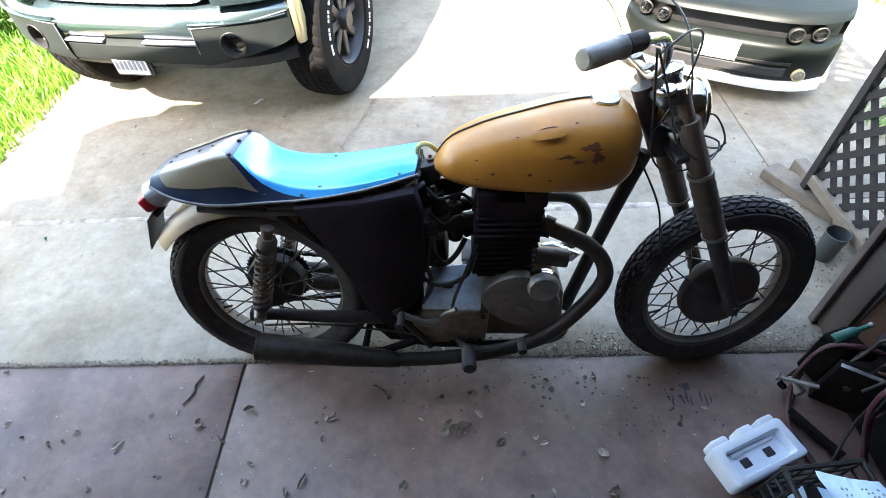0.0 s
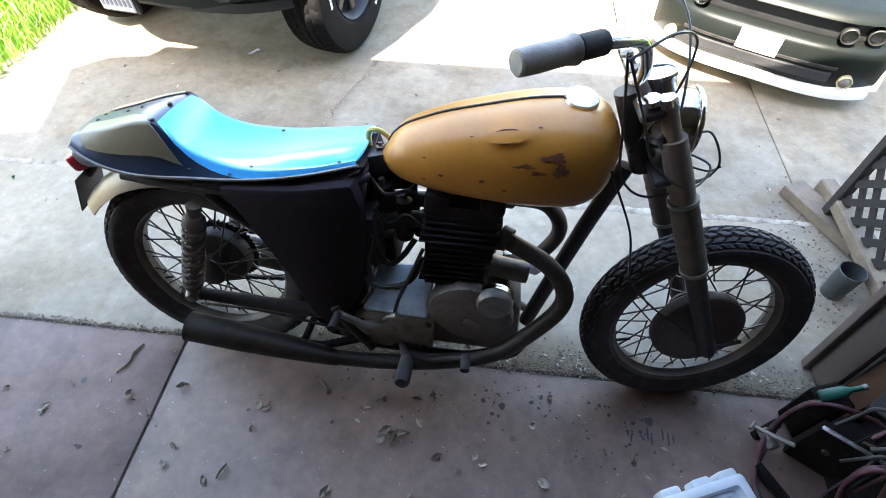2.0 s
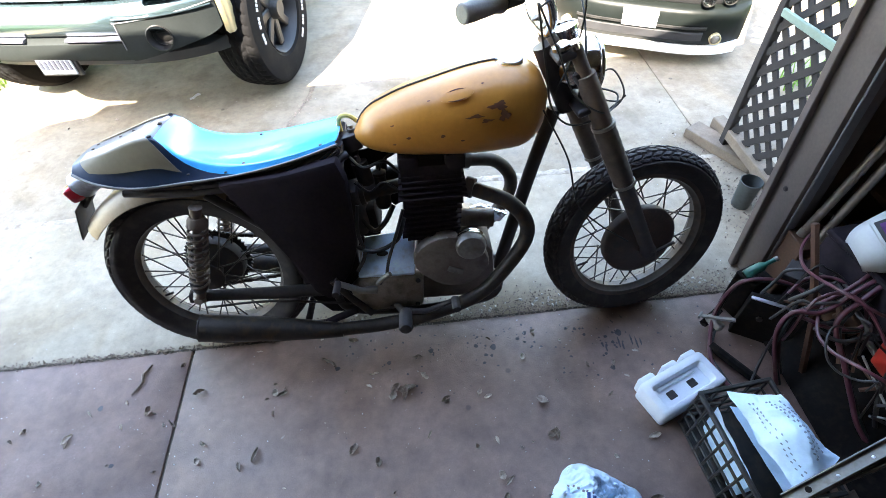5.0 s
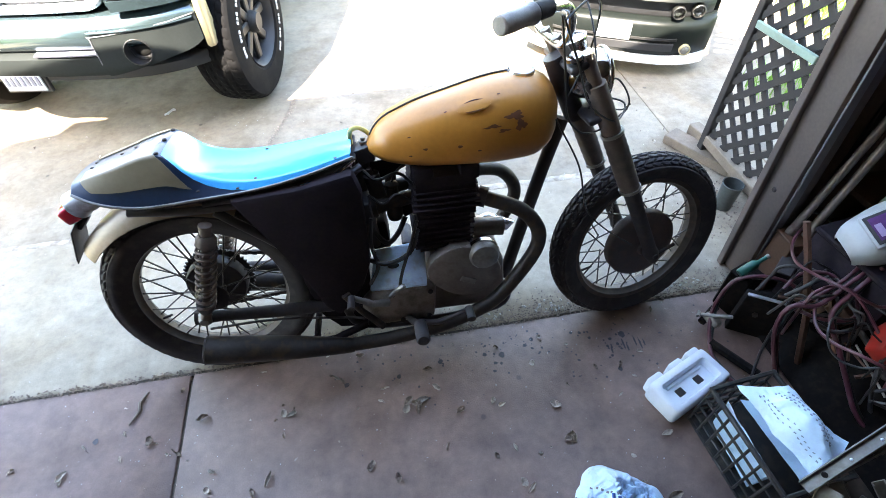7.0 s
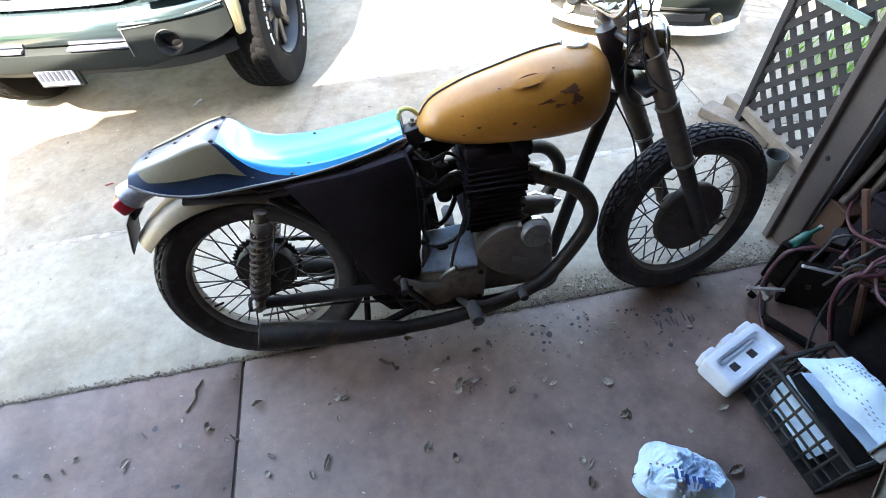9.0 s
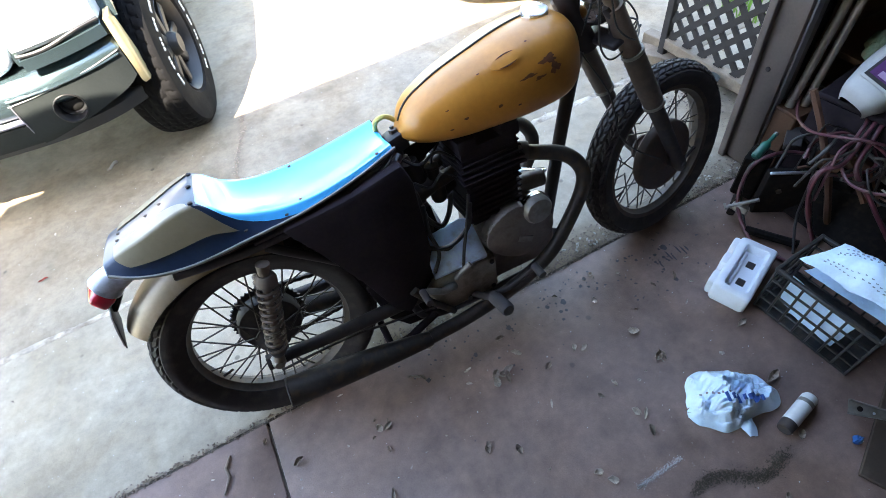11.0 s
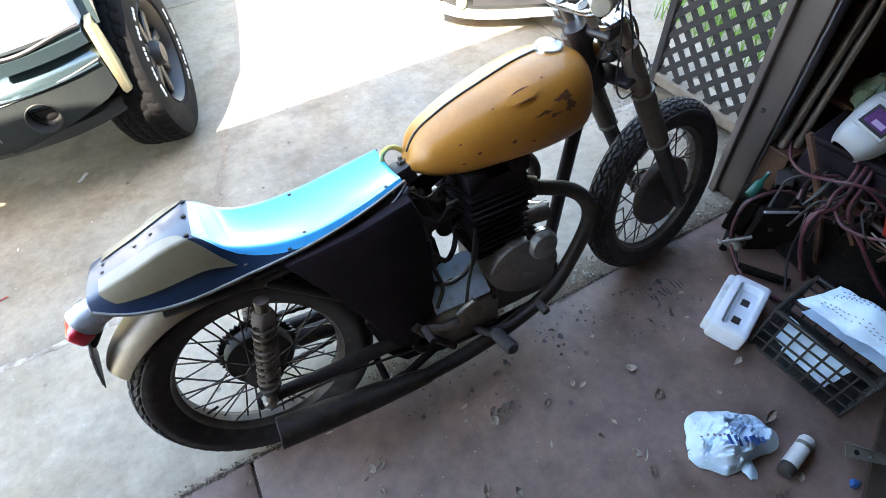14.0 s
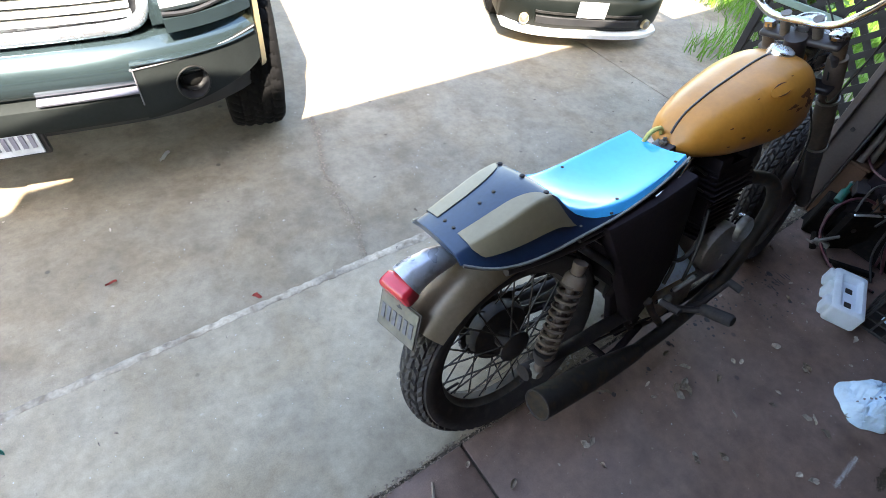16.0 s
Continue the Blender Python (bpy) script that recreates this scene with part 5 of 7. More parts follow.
BU = part("bumper", along(swept([(0.07, 0.545), (0.025, 0.55), (0.004, 0.575), (-0.008, 0.61), (-0.002, 0.64), (0.03, 0.68), (0.07, 0.7), (0.2, 0.715), (0.2, 0.545)], 0.84), 36), M_GREEN, truck, "glossy dark green front bumper", 50)
part("valance", along(stretch([(0.06, 0.43), (0.014, 0.437), (0.0, 0.46), (0.0, 0.525), (0.03, 0.548), (0.2, 0.548), (0.2, 0.43)], -0.392, 0.392), 12), M_DGREEN, truck, "grey-green lower bumper apron", 50)
part("air_dam", along(swept([(0.11, 0.375), (0.085, 0.38), (0.075, 0.43), (0.09, 0.445), (0.2, 0.445), (0.2, 0.375)], 0.81), 28), M_DARKPL, truck, "dark lower lip of the bumper", 50)


def fog_panel(sx):
    """The apron's outer panel, with a round hole for the lamp set back in it."""
    x0, x1, z0, z1, cx, cz, r = 0.385, 0.843, 0.437, 0.622, 0.57, 0.54, 0.058

    def at(x, z, back=0.0):
        return V(sx * x, -0.012 + back + 0.17 * (x / 0.84) ** 4 + 0.05 * max(0.0, (0.5 - z) / 0.08) ** 2 * 0.5, z)

    def skin(u, v):
        a = 2 * math.pi * u
        c, q = math.cos(a), math.sin(a)
        k = min((x1 - cx) / c if c > 1e-6 else (x0 - cx) / c if c < -1e-6 else 9, (z1 - cz) / q if q > 1e-6 else (z0 - cz) / q if q < -1e-6 else 9)
        rim, v = (0.02 if v > 0.99 else 0.0), min(1.0, v * 8 / 7)
        d = r + (k - r) * v
        x, z = cx + d * c, cz + d * q
        f = (x - x0) / (x1 - x0)
        lift = 0.03 * f if q > 0 else 0.03 * f + (0.06 * f - 0.004) * max(0.0, (cz - z) / (cz - z0))
        return at(x, z + lift * v, rim)

    p = part("fog_panel", grid(bmesh.new(), skin, 64, 8), M_DGREEN, truck, "grey-green outer panel of the apron", 30)
    part("recess", grid(bmesh.new(), lambda u, v: at(cx + (r - 0.012 * v) * math.cos(2 * math.pi * u), cz + (r - 0.012 * v) * math.sin(2 * math.pi * u), 0.07 * v), 40, 2, 0.003), M_DARKPL, p)
    c = at(cx, cz, 0.05)
    part("recess_rim", tb([at(cx + r * math.cos(t), cz + r * math.sin(t), -0.002) for t in (2 * math.pi * k / 36 for k in range(37))], 0.0032, 6), M_RIMGREY, p, "worn grey rim")
    edge = [at(x0 + 0.002, z, -0.002) for z in (0.5, 0.56, 0.62)] + [at(x0 + (x1 - x0) * f, z1 + 0.03 * f, -0.002) for f in (0.005, 0.25, 0.5, 0.75, 0.98)]
    part("edge_line", tb(edge, 0.0026, 6, 4), M_TRIM, p, "thin pale line along the panel's edge")
    m = Matrix.Translation(c) @ pose(0, 0, 0, 90, 0, 16 * sx)
    fg = part("fog_lamp", lt([(0, 0.0), (0.04, 0.0), (0.05, 0.014), (0.053, 0.01), (0.053, -0.03), (0, -0.03)], 28, m), M_DARKPL, truck, "round fog lamp in a dark recess")
    part("lens", lt([(0, 0.012), (0.02, 0.011), (0.036, 0.005), (0.036, 0.002), (0, 0.002)], 24, m), M_RIMGREY, fg)
    part("panel_edge", along(stretch([(-0.02, 0.636), (-0.022, 0.64), (-0.01, 0.646), (0.03, 0.644)], x0 * sx, x1 * sx * 0.985), 14, Matrix(((1, 0, 0, 0), (0, 1, 0, 0), (0, 0, 1, 0), (0, 0, 0, 1)))), M_GREEN, p)


for sx in (-1, 1):
    fog_panel(sx)
    part("corner", along(stretch([(0.02, 0.475), (-0.004, 0.5), (-0.008, 0.66), (0.0, 0.76), (0.06, 0.775), (0.09, 0.475)], 0.846 * sx, 0.868 * sx), 6), M_TAN, truck, "tan painted corner of the wing", 50)
# ledge strips in a pale lavender that paints their highlight
for x0, x1 in ((0.075, 0.385), (-0.385, -0.155)):
    part("step_strip", along(stretch([(0.014, 0.536), (-0.006, 0.538), (-0.01, 0.545), (0.008, 0.549), (0.06, 0.549), (0.06, 0.536)], x0, x1), 8), mat("lit_ledge", (0.2, 0.2, 0.25), 0.5, 0.2, var=0.3, scale=20, bump=0.1), truck, "bumper ledge, its highlight painted pale")
plate_bars(truck, -0.075, 0.012, 0.425, 0.2, 0.105, 7, mat("dusty_plate", (0.5, 0.52, 0.56), 0.5, var=0.2, scale=25, bump=0.05))
part("plate_surround", bx((0.235, 0.02, 0.15), (-0.075, 0.028, 0.435), bevel=0.004), M_DARKPL, truck)
gr = part("grille", along(swept([(0.09, 0.715), (0.06, 0.73), (0.075, 0.99), (0.12, 1.01), (0.25, 1.01), (0.25, 0.715)], 0.5, 0.04), 16), M_DARKPL, truck, "wide grille with pale slats", 50)
for k in range(9):
    for sx in (-1, 1):
        part("slat", along(stretch([(0.05, 0.752 + 0.0265 * k), (0.042, 0.76 + 0.0265 * k), (0.05, 0.77 + 0.0265 * k), (0.1, 0.768 + 0.0265 * k), (0.1, 0.752 + 0.0265 * k)], 0.03 * sx, 0.44 * sx, 0.5, 0.035), 8), M_WHITEP, gr)
part("divider", along(swept([(0.04, 0.73), (0.032, 0.74), (0.045, 0.99), (0.1, 0.995), (0.1, 0.73)], 0.028, 0), 3), M_SILVER, gr)
part("grille_surround", tb([(-0.5, 0.1, 0.99), (-0.485, 0.085, 0.8), (-0.44, 0.07, 0.735), (-0.3, 0.055, 0.725), (0, 0.05, 0.722), (0.3, 0.055, 0.725), (0.44, 0.07, 0.735), (0.485, 0.085, 0.8), (0.5, 0.1, 0.99)], 0.02, 10, 6), M_SILVER, gr, "bright grille surround")
for sx in (-1, 1):
    part("lamp_sill", along(stretch([(0.02, 0.7), (-0.004, 0.712), (-0.008, 0.755), (0.02, 0.772), (0.2, 0.772), (0.2, 0.7)], 0.53 * sx, 0.835 * sx), 10), M_GREEN, truck, "green panel under the headlamp", 50)
    hl = part("headlamp", along(stretch([(0.05, 0.762), (0.004, 0.774), (-0.008, 0.79), (0.03, 0.9), (0.09, 0.94), (0.2, 0.94), (0.2, 0.762)], 0.53 * sx, 0.835 * sx), 10), M_LENS, truck, "large clear headlamp", 50)
    part("bezel", tb([(x * sx, 0.17 * (x / 0.84) ** 4 - 0.004, 0.772 + 0.008 * math.sin(18 * x)) for x in [0.53 + 0.0305 * k for k in range(11)]], 0.007, 6), M_DARKPL, hl, "dark lower bezel")
    part("lamp_panel", along(stretch([(0.08, 0.7), (0.05, 0.72), (0.06, 0.96), (0.2, 0.98), (0.2, 0.7)], 0.49 * sx, 0.532 * sx), 4), M_GREEN, truck, smooth=50)
    out = [(0.24, 0.74), (0.3, 0.98), (0.8, 1.08), (1.55, 1.12), (1.55, 0.5), (1.14, 0.5)]
    out += [(0.64 + 0.5 * math.cos(a), 0.44 + 0.5 * math.sin(a)) for a in (0.25 + (math.pi - 0.95) * k / 12 for k in range(13))]
    bm = poly(bmesh.new(), out, 0.16)
    bmesh.ops.transform(bm, matrix=Matrix.Translation(((0.73 if sx > 0 else -0.89), 0, 0)) @ Matrix(((0, 1, 0, 0), (1, 0, 0, 0), (0, 0, 1, 0), (0, 0, 0, 1))), verts=bm.verts)
    part("wing", bm, M_GREEN, truck, smooth=30)
    part("flare", tb([(0.892 * sx, 0.64 + 0.51 * math.cos(a), 0.44 + 0.51 * math.sin(a)) for a in (0.1 + 2.15 * k / 20 for k in range(21))], 0.02, 8), M_TAN, truck, "tan wheel arch flare")
    part("inner_wing", bx((0.012, 1.0, 0.5), (0.6 * sx, 0.7, 0.72)), M_BLACKM, truck)
part("hood", along(lambda s: [(0.84 * s, 0.13 + 0.2 * abs(s) ** 4, 1.0), (0.84 * s, 0.27 + 0.12 * abs(s) ** 4, 1.07 - 0.05 * s * s), (0.87 * s, 1.5, 1.18 - 0.06 * s * s), (0.87 * s, 1.5, 0.98), (0.84 * s, 0.4, 0.96)], 16), M_GREEN, truck, smooth=50)
part("cab", along(lambda s: [((0.88 if z < 1.2 else 0.76) * s, y, z) for y, z in ((1.5, 0.45), (1.5, 1.15), (2.05, 1.68), (2.3, 1.74), (3.1, 1.72), (3.35, 1.18), (3.35, 0.45))], 8), M_GREEN, truck, smooth=30)
part("windscreen", grid(bmesh.new(), lambda u, v: V((0.74 - 0.08 * v) * (2 * u - 1), 1.535 + 0.47 * v, 1.2 + 0.46 * v), 6, 3, 0.006), M_DARKPL, truck, "dark tinted windscreen")
part("bed", along(lambda s: [(0.88 * s, y, z) for y, z in ((3.4, 0.5), (3.4, 1.18), (5.5, 1.18), (5.5, 0.5))], 4), M_GREEN, truck, smooth=30)
# blocks added low under the body to darken the ground there
part("underbody_shade_block", bx((1.2, 1.25, 0.44), (0, 0.86, 0.55), bevel=0.02), M_BLACKM, truck)
part("chassis_shade_block", bx((1.3, 4.3, 0.22), (0, 3.2, 0.4)), M_BLACKM, truck)
for sx in (-1, 1):
    part("sill", bx((0.1, 2.3, 0.2), (0.8 * sx, 2.45, 0.38), bevel=0.02), M_DARKPL, truck, "sill block added to keep light from under the truck")
part("front_axle", tb([(-0.75, 0.64, 0.38), (0.75, 0.64, 0.38)], 0.05, 12), M_BLACKM, truck)
road_wheel(truck, 0.835, 0.64, 0.405, 0.27, 1, True, -4)
road_wheel(truck, -0.72, 0.64, 0.405, 0.27, -1, True, -10)
road_wheel(truck, 0.86, 4.3, 0.405, 0.27, 1)
road_wheel(truck, -0.86, 4.3, 0.405, 0.27, -1)

# the muscle car, its nose turned towards the garage
CS = 0.57
car = thing("muscle_car", "dark grey muscle car with a white front lip", "car", pose(1.46, 2.62, -0.004, 0, 0, -28) @ Matrix.Diagonal((CS, CS, CS, 1)))
part("front_lip", along(swept([(0.02, 0.15), (-0.03, 0.155), (-0.035, 0.2), (0.03, 0.22), (0.25, 0.22), (0.25, 0.15)], 0.93, 0.22), 24), M_WHITEP, car, "white front lip", 50)
fa = part("front_bumper", along(swept([(0.06, 0.2), (0.02, 0.24), (0.0, 0.4), (0.005, 0.52), (0.03, 0.56), (0.1, 0.58), (0.4, 0.58), (0.4, 0.2)], 0.95, 0.3), 28), M_CARGREY, car, "dark grey front bumper", 50)
part("lower_intake", along(swept([(0.008, 0.275), (-0.006, 0.28), (-0.008, 0.35), (0.006, 0.36), (0.1, 0.36), (0.1, 0.275)], 0.6, 0.045), 12), M_DARKPL, fa, "black lower intake")
part("bumper_strip", along(swept([(0.01, 0.385), (-0.012, 0.39), (-0.012, 0.41), (0.01, 0.415), (0.1, 0.41), (0.1, 0.385)], 0.62, 0.05), 12), M_RIMGREY, fa)
for sx in (-1, 1):
    m = Matrix.Translation((0.72 * sx, 0.085, 0.3)) @ pose(0, 0, 0, 90, 0, 15 * sx)
    fg = part("fog_lamp", lt([(0, 0.01), (0.04, 0.01), (0.05, 0.025), (0.055, 0.02), (0.055, -0.02), (0, -0.02)], 24, m), M_TAN, car, "round fog lamp")
    part("lens", lt([(0, 0.03), (0.03, 0.026), (0.042, 0.014), (0, 0.012)], 20, m), M_GREYM, fg)
    for k, x in enumerate((0.56, 0.74)):
        m = Matrix.Translation((x * sx, 0.07 + 0.1 * k, 0.66)) @ pose(0, 0, 0, 90, 0, 10 * sx)
        hl = part("headlamp", lt([(0, 0.0), (0.04, 0.0), (0.052, 0.022), (0.056, 0.036), (0.061, 0.032), (0.06, -0.03), (0, -0.03)], 28, m), M_RIMGREY, car, "round headlamp in the dark grille")
        part("lens", lt([(0, 0.038), (0.03, 0.035), (0.051, 0.026), (0.051, 0.022), (0, 0.033)], 24, m), M_GLASS, hl)
part("grille", along(swept([(0.12, 0.575), (0.1, 0.6), (0.1, 0.73), (0.13, 0.75), (0.4, 0.75), (0.4, 0.575)], 0.9, 0.26), 20), M_DARKPL, car, "black full-width grille slot", 50)
part("nose", along(swept([(0.04, 0.745), (0.0, 0.76), (0.02, 0.8), (0.12, 0.83), (1.2, 0.93), (1.2, 0.74)], 0.94, 0.3), 24), M_CARGREY, car, smooth=50)
plate_bars(car, 0.0, -0.012, 0.46, 0.33, 0.17, 6)
part("body", along(lambda s: [((0.95 if z < 0.95 else 0.72) * s, y, z) for y, z in ((0.42, 0.2), (0.42, 0.75), (1.3, 0.92), (1.55, 0.96), (2.2, 1.38), (3.2, 1.4), (3.9, 1.0), (4.9, 0.95), (4.95, 0.3))], 8), M_CARGREY, car, smooth=30)
part("windscreen", grid(bmesh.new(), lambda u, v: V(0.7 * (2 * u - 1), 1.6 + 0.55 * v, 1.0 + 0.35 * v), 4, 3, 0.006), M_DARKPL, car, "dark windscreen")
for x, y, s in ((0.83, 0.95, 1), (-0.83, 0.95, -1), (0.83, 3.9, 1), (-0.83, 3.9, -1)):
    road_wheel(car, x, y, 0.345, 0.24, s, False)

# ---- things on the garage floor ----
def noisy(p, f, a, seed=0):
    return a * noise.noise(Vector(p) * f + V(seed * 7.1, seed * 3.3, seed))


# polystyrene tray
fo = thing("foam_packing", "white polystyrene packing block with two square holes", "packaging", pose(0.912, 0.575, 0, 0, 0, 22))
L, W, H = 0.255, 0.12, 0.08
def rounded(hx, hy, r, z, cy=0.0, n=5):
    """A rounded rectangle's outline at a height."""
    ring = []
    for sx, sy, a0 in ((1, 1, 0), (-1, 1, 90), (-1, -1, 180), (1, -1, 270)):
        for k in range(n):
            a = radians(a0 + 90 * k / (n - 1))
            ring.append(V(sx * (hx - r) + r * math.cos(a), cy + sy * (hy - r) + r * math.sin(a), z))
    return ring


part("tray", loft(bmesh.new(), [rounded(L / 2 - 0.004, W / 2 - 0.004, 0.012, 0.0), rounded(L / 2, W / 2, 0.014, 0.008), rounded(L / 2, W / 2, 0.014, H - 0.006), rounded(L / 2 - 0.005, W / 2 - 0.005, 0.012, H), rounded(L / 2 - 0.026, W / 2 - 0.021, 0.012, H, -0.004), rounded(L / 2 - 0.03, W / 2 - 0.024, 0.01, H - 0.006, -0.004), rounded(L / 2 - 0.034, W / 2 - 0.028, 0.008, 0.05, -0.004)]), M_FOAM, fo, smooth=50)
for x, w in ((-0.085, 0.06), (0.01, 0.055), (0.09, 0.055)):
    part("lug", bx((w, 0.03, H - 0.012), (x, W / 2 + 0.004, H / 2), bevel=0.009, seg=3), M_FOAM, fo)
part("ledge", bx((L - 0.1, 0.012, 0.012), (0, 0.022, 0.054), bevel=0.003), M_FOAM, fo)
# no openings: dark tiles paint the shade of two holes
for x in (-0.045, 0.04):
    part("hole", bx((0.03, 0.026, 0.006), (x, -0.008, 0.0495), bevel=0.002), M_BLACKM, fo, "dark square tile painting a hole's shade")


# black plastic crate
def crate():
    t = thing("plastic_crate", "black grid-sided plastic crate holding paper", "crate", pose(1.0, 0.335, 0, 0, 0, 5))
    a, b, h, r = 0.105, 0.155, 0.2, 0.006
    part("base", bx((2 * a, 2 * b, 0.012), (0, 0, 0.006)), M_CRATE, t)
    for z in (0.008, 0.055, 0.1, 0.15, h):
        w = 0.012 if z in (0.008, h) else 0.007
        for s in (-1, 1):
            part("bar", bx((0.008, 2 * b, w), (s * a, 0, z), bevel=0.002), M_CRATE, t)
            part("bar", bx((2 * a, 0.008, w), (0, s * b, z), bevel=0.002), M_CRATE, t)
    for s in (-1, 1):
        for k in range(8):
            y = -b + 2 * b * k / 7
            part("upright", bx((0.009, 0.007, h), (s * a, y, h / 2), bevel=0.002), M_CRATE, t)
        for k in range(1, 4):
            x = -a + 2 * a * k / 4
            part("upright", bx((0.007, 0.009, h), (x, s * b, h / 2), bevel=0.002), M_CRATE, t)
    for s in (-1, 1):
        part("rim", bx((0.013, 2 * b + 0.013, 0.01), (s * a, 0, h + 0.006), bevel=0.003), M_CRATE, t)
        part("rim", bx((2 * a + 0.013, 0.013, 0.01), (0, s * b, h + 0.0065), bevel=0.003), M_CRATE, t)
    return t


crate()


def crumpled(nu, nv, f, amp, freq, seed, thick=0.001):
    def g(u, v):
        p = Vector(f(u, v))
        return p + V(noisy(p, freq, amp, seed), noisy(p, freq, amp, seed + 1), noisy(p, freq * 1.3, amp, seed + 2) + abs(noisy(p, freq * 3, amp * 0.5, seed + 4)))

    return grid(bmesh.new(), g, nu, nv, thick)


def quad(a, b, c, d, bulge=0.0):
    a, b, c, d = map(Vector, (a, b, c, d))
    return lambda u, v: a * (1 - u) * (1 - v) + b * u * (1 - v) + c * u * v + d * (1 - u) * v + V(0, 0, bulge * math.sin(math.pi * u) * math.sin(math.pi * v))


pb_f = quad((0.945, 0.465, 0.228), (1.06, 0.43, 0.262), (1.12, 0.255, 0.25), (0.985, 0.165, 0.232), 0.05)


def pb_at(u, v):
    p = Vector(pb_f(u, v))
    return p + V(noisy(p, 14, 0.013, 3), noisy(p, 14, 0.013, 4), noisy(p, 14 * 1.3, 0.013, 5) + abs(noisy(p, 42, 0.0065, 7)))


M_FAINT = mat("faded_print", (0.25, 0.32, 0.42), 0.6, var=0.2, scale=40, bump=0)
pb = thing("paper_bag", "white printed paper bag lying in the crate", "bag")
part("sheet", grid(bmesh.new(), pb_at, 40, 40, 0.0008), M_BAGFILM, pb, smooth=60)
part("underside", crumpled(14, 14, quad((0.955, 0.44, 0.19), (1.07, 0.42, 0.2), (1.1, 0.245, 0.19), (0.99, 0.19, 0.185)), 0.006, 14, 5), M_BAGFILM, pb, smooth=60)
for row in (0.2, 0.27, 0.55, 0.62, 0.82):
    for k in range(14):
        u, v = row + 0.02 * math.sin(k), 0.12 + 0.055 * k
        part("print_bar", bx((0.005, 0.0065, 0.0008), pb_at(u, v) + V(0, 0, 0.0012), (0, 0, 30)), M_FAINT, pb, smooth=0)
wp = thing("waste_paper", "white sheets of paper slumped inside the crate", "paper")
part("sheet", crumpled(16, 16, quad((0.925, 0.44, 0.05), (0.93, 0.45, 0.17), (0.93, 0.24, 0.165), (0.925, 0.25, 0.06), 0.0), 0.006, 16, 9), M_BAGFILM, wp, smooth=60)
part("sheet", crumpled(12, 12, quad((0.93, 0.4, 0.02), (0.99, 0.42, 0.03), (1.0, 0.26, 0.04), (0.935, 0.25, 0.025), 0.03), 0.008, 16, 12), M_BAGFILM, wp, smooth=60)
solid("carton", bx((0.05, 0.012, 0.1), bevel=0.002), M_WHITEP, "small white carton upright beside the crate", "carton", pose(1.19, 0.26, 0.062, 18, 12, 50))


# thin shopping bag, crumpled on the floor
def lump_at(rx, ry, h, amp, freq, seed):
    def f(u, v):
        a, r = 2 * math.pi * u, v
        k = 1 + 0.12 * math.sin(3 * a + seed) + 0.06 * math.sin(5 * a + 2 * seed)
        p = V(rx * r * k * math.cos(a), ry * r * k * math.sin(a), 0)
        e = max(0.0, 1 - r**3.2)
        w = p + V(noisy(p, freq, 0.03, seed + 5), noisy(p, freq, 0.03, seed + 6), 0)
        q = abs(noise.noise(w * freq + V(seed, 0, 0))) + 0.55 * abs(noise.noise(w * freq * 2.1 + V(0, seed, 3))) + 0.3 * abs(noise.noise(w * freq * 4.3 + V(0, seed, 9)))
        return p + V(noisy(p, freq * 1.5, amp, seed), noisy(p, freq * 1.5, amp, seed + 3), h * e * (0.5 + 0.8 * q) + 0.004 + e * (0.01 * (1 - 2.4 * abs(noise.noise(w * freq * 1.9 + V(4, 1, seed)))) + 0.004 * (1 - 2.4 * abs(noise.noise(w * freq * 4.2 + V(1, 7, seed))))))

    return f


def lump(rx, ry, h, amp, freq, seed, n=48):
    return grid(bmesh.new(), lump_at(rx, ry, h, amp, freq, seed), n, n // 2)


sb = thing("shopping_bag", "crumpled thin white shopping bag with blue print on the floor", "bag", pose(0.562, 0.285, 0.0, 0, 0, -18))
part("film", lump(0.138, 0.09, 0.08, 0.009, 15, 2, 200), M_BAGFILM, sb, smooth=55)
part("handle_loop", crumpled(12, 6, quad((-0.015, -0.07, 0.012), (0.035, -0.07, 0.012), (0.032, -0.118, 0.004), (0.008, -0.118, 0.004), 0.012), 0.005, 40, 3), M_BAGFILM, sb, smooth=60)
bag_at = lump_at(0.138, 0.09, 0.08, 0.009, 15, 2)


def on_bag(x, y):
    """The bag's skin near a place on its plan."""
    return min((bag_at(i / 60, j / 24) for i in range(60) for j in range(1, 24)), key=lambda p: (p.x - x) ** 2 + (p.y - y) ** 2)


for k in range(9):
    p = on_bag(-0.035 + 0.0125 * k, -0.022 - 0.002 * k)
    part("print_bar", bx((0.0085, 0.016 + 0.012 * (k % 3 == 0), 0.004), p + V(0, 0, 0.0025), (18, 4, 8)), M_BAGINK, sb, smooth=0)
for k in range(6):
    p = on_bag(-0.085 + 0.012 * k, 0.012 - 0.004 * k)
    part("print_bar", bx((0.007, 0.006, 0.003), p + V(0, 0, 0.001), (10, 4, -15)), M_INK, sb, smooth=0)

sc = thing("spray_can", "white aerosol can with a dark cap lying on the floor", "can", pose(0.645, 0.145, 0.024, 0, 90, 12))
part("body", lt([(0, 0), (0.021, 0), (0.022, 0.003), (0.022, 0.105), (0.018, 0.113), (0.012, 0.116), (0, 0.116)], 26), M_PLATE, sc)
part("label_band", lt([(0.0222, 0.075), (0.0226, 0.075), (0.0226, 0.088), (0.0222, 0.088)], 26), M_GREYM, sc)
part("cap", lt([(0, 0), (0.0, -0.03), (0.019, -0.03), (0.021, -0.026), (0.022, 0.0)], 26), M_BLACKM, sc, "dark cap")

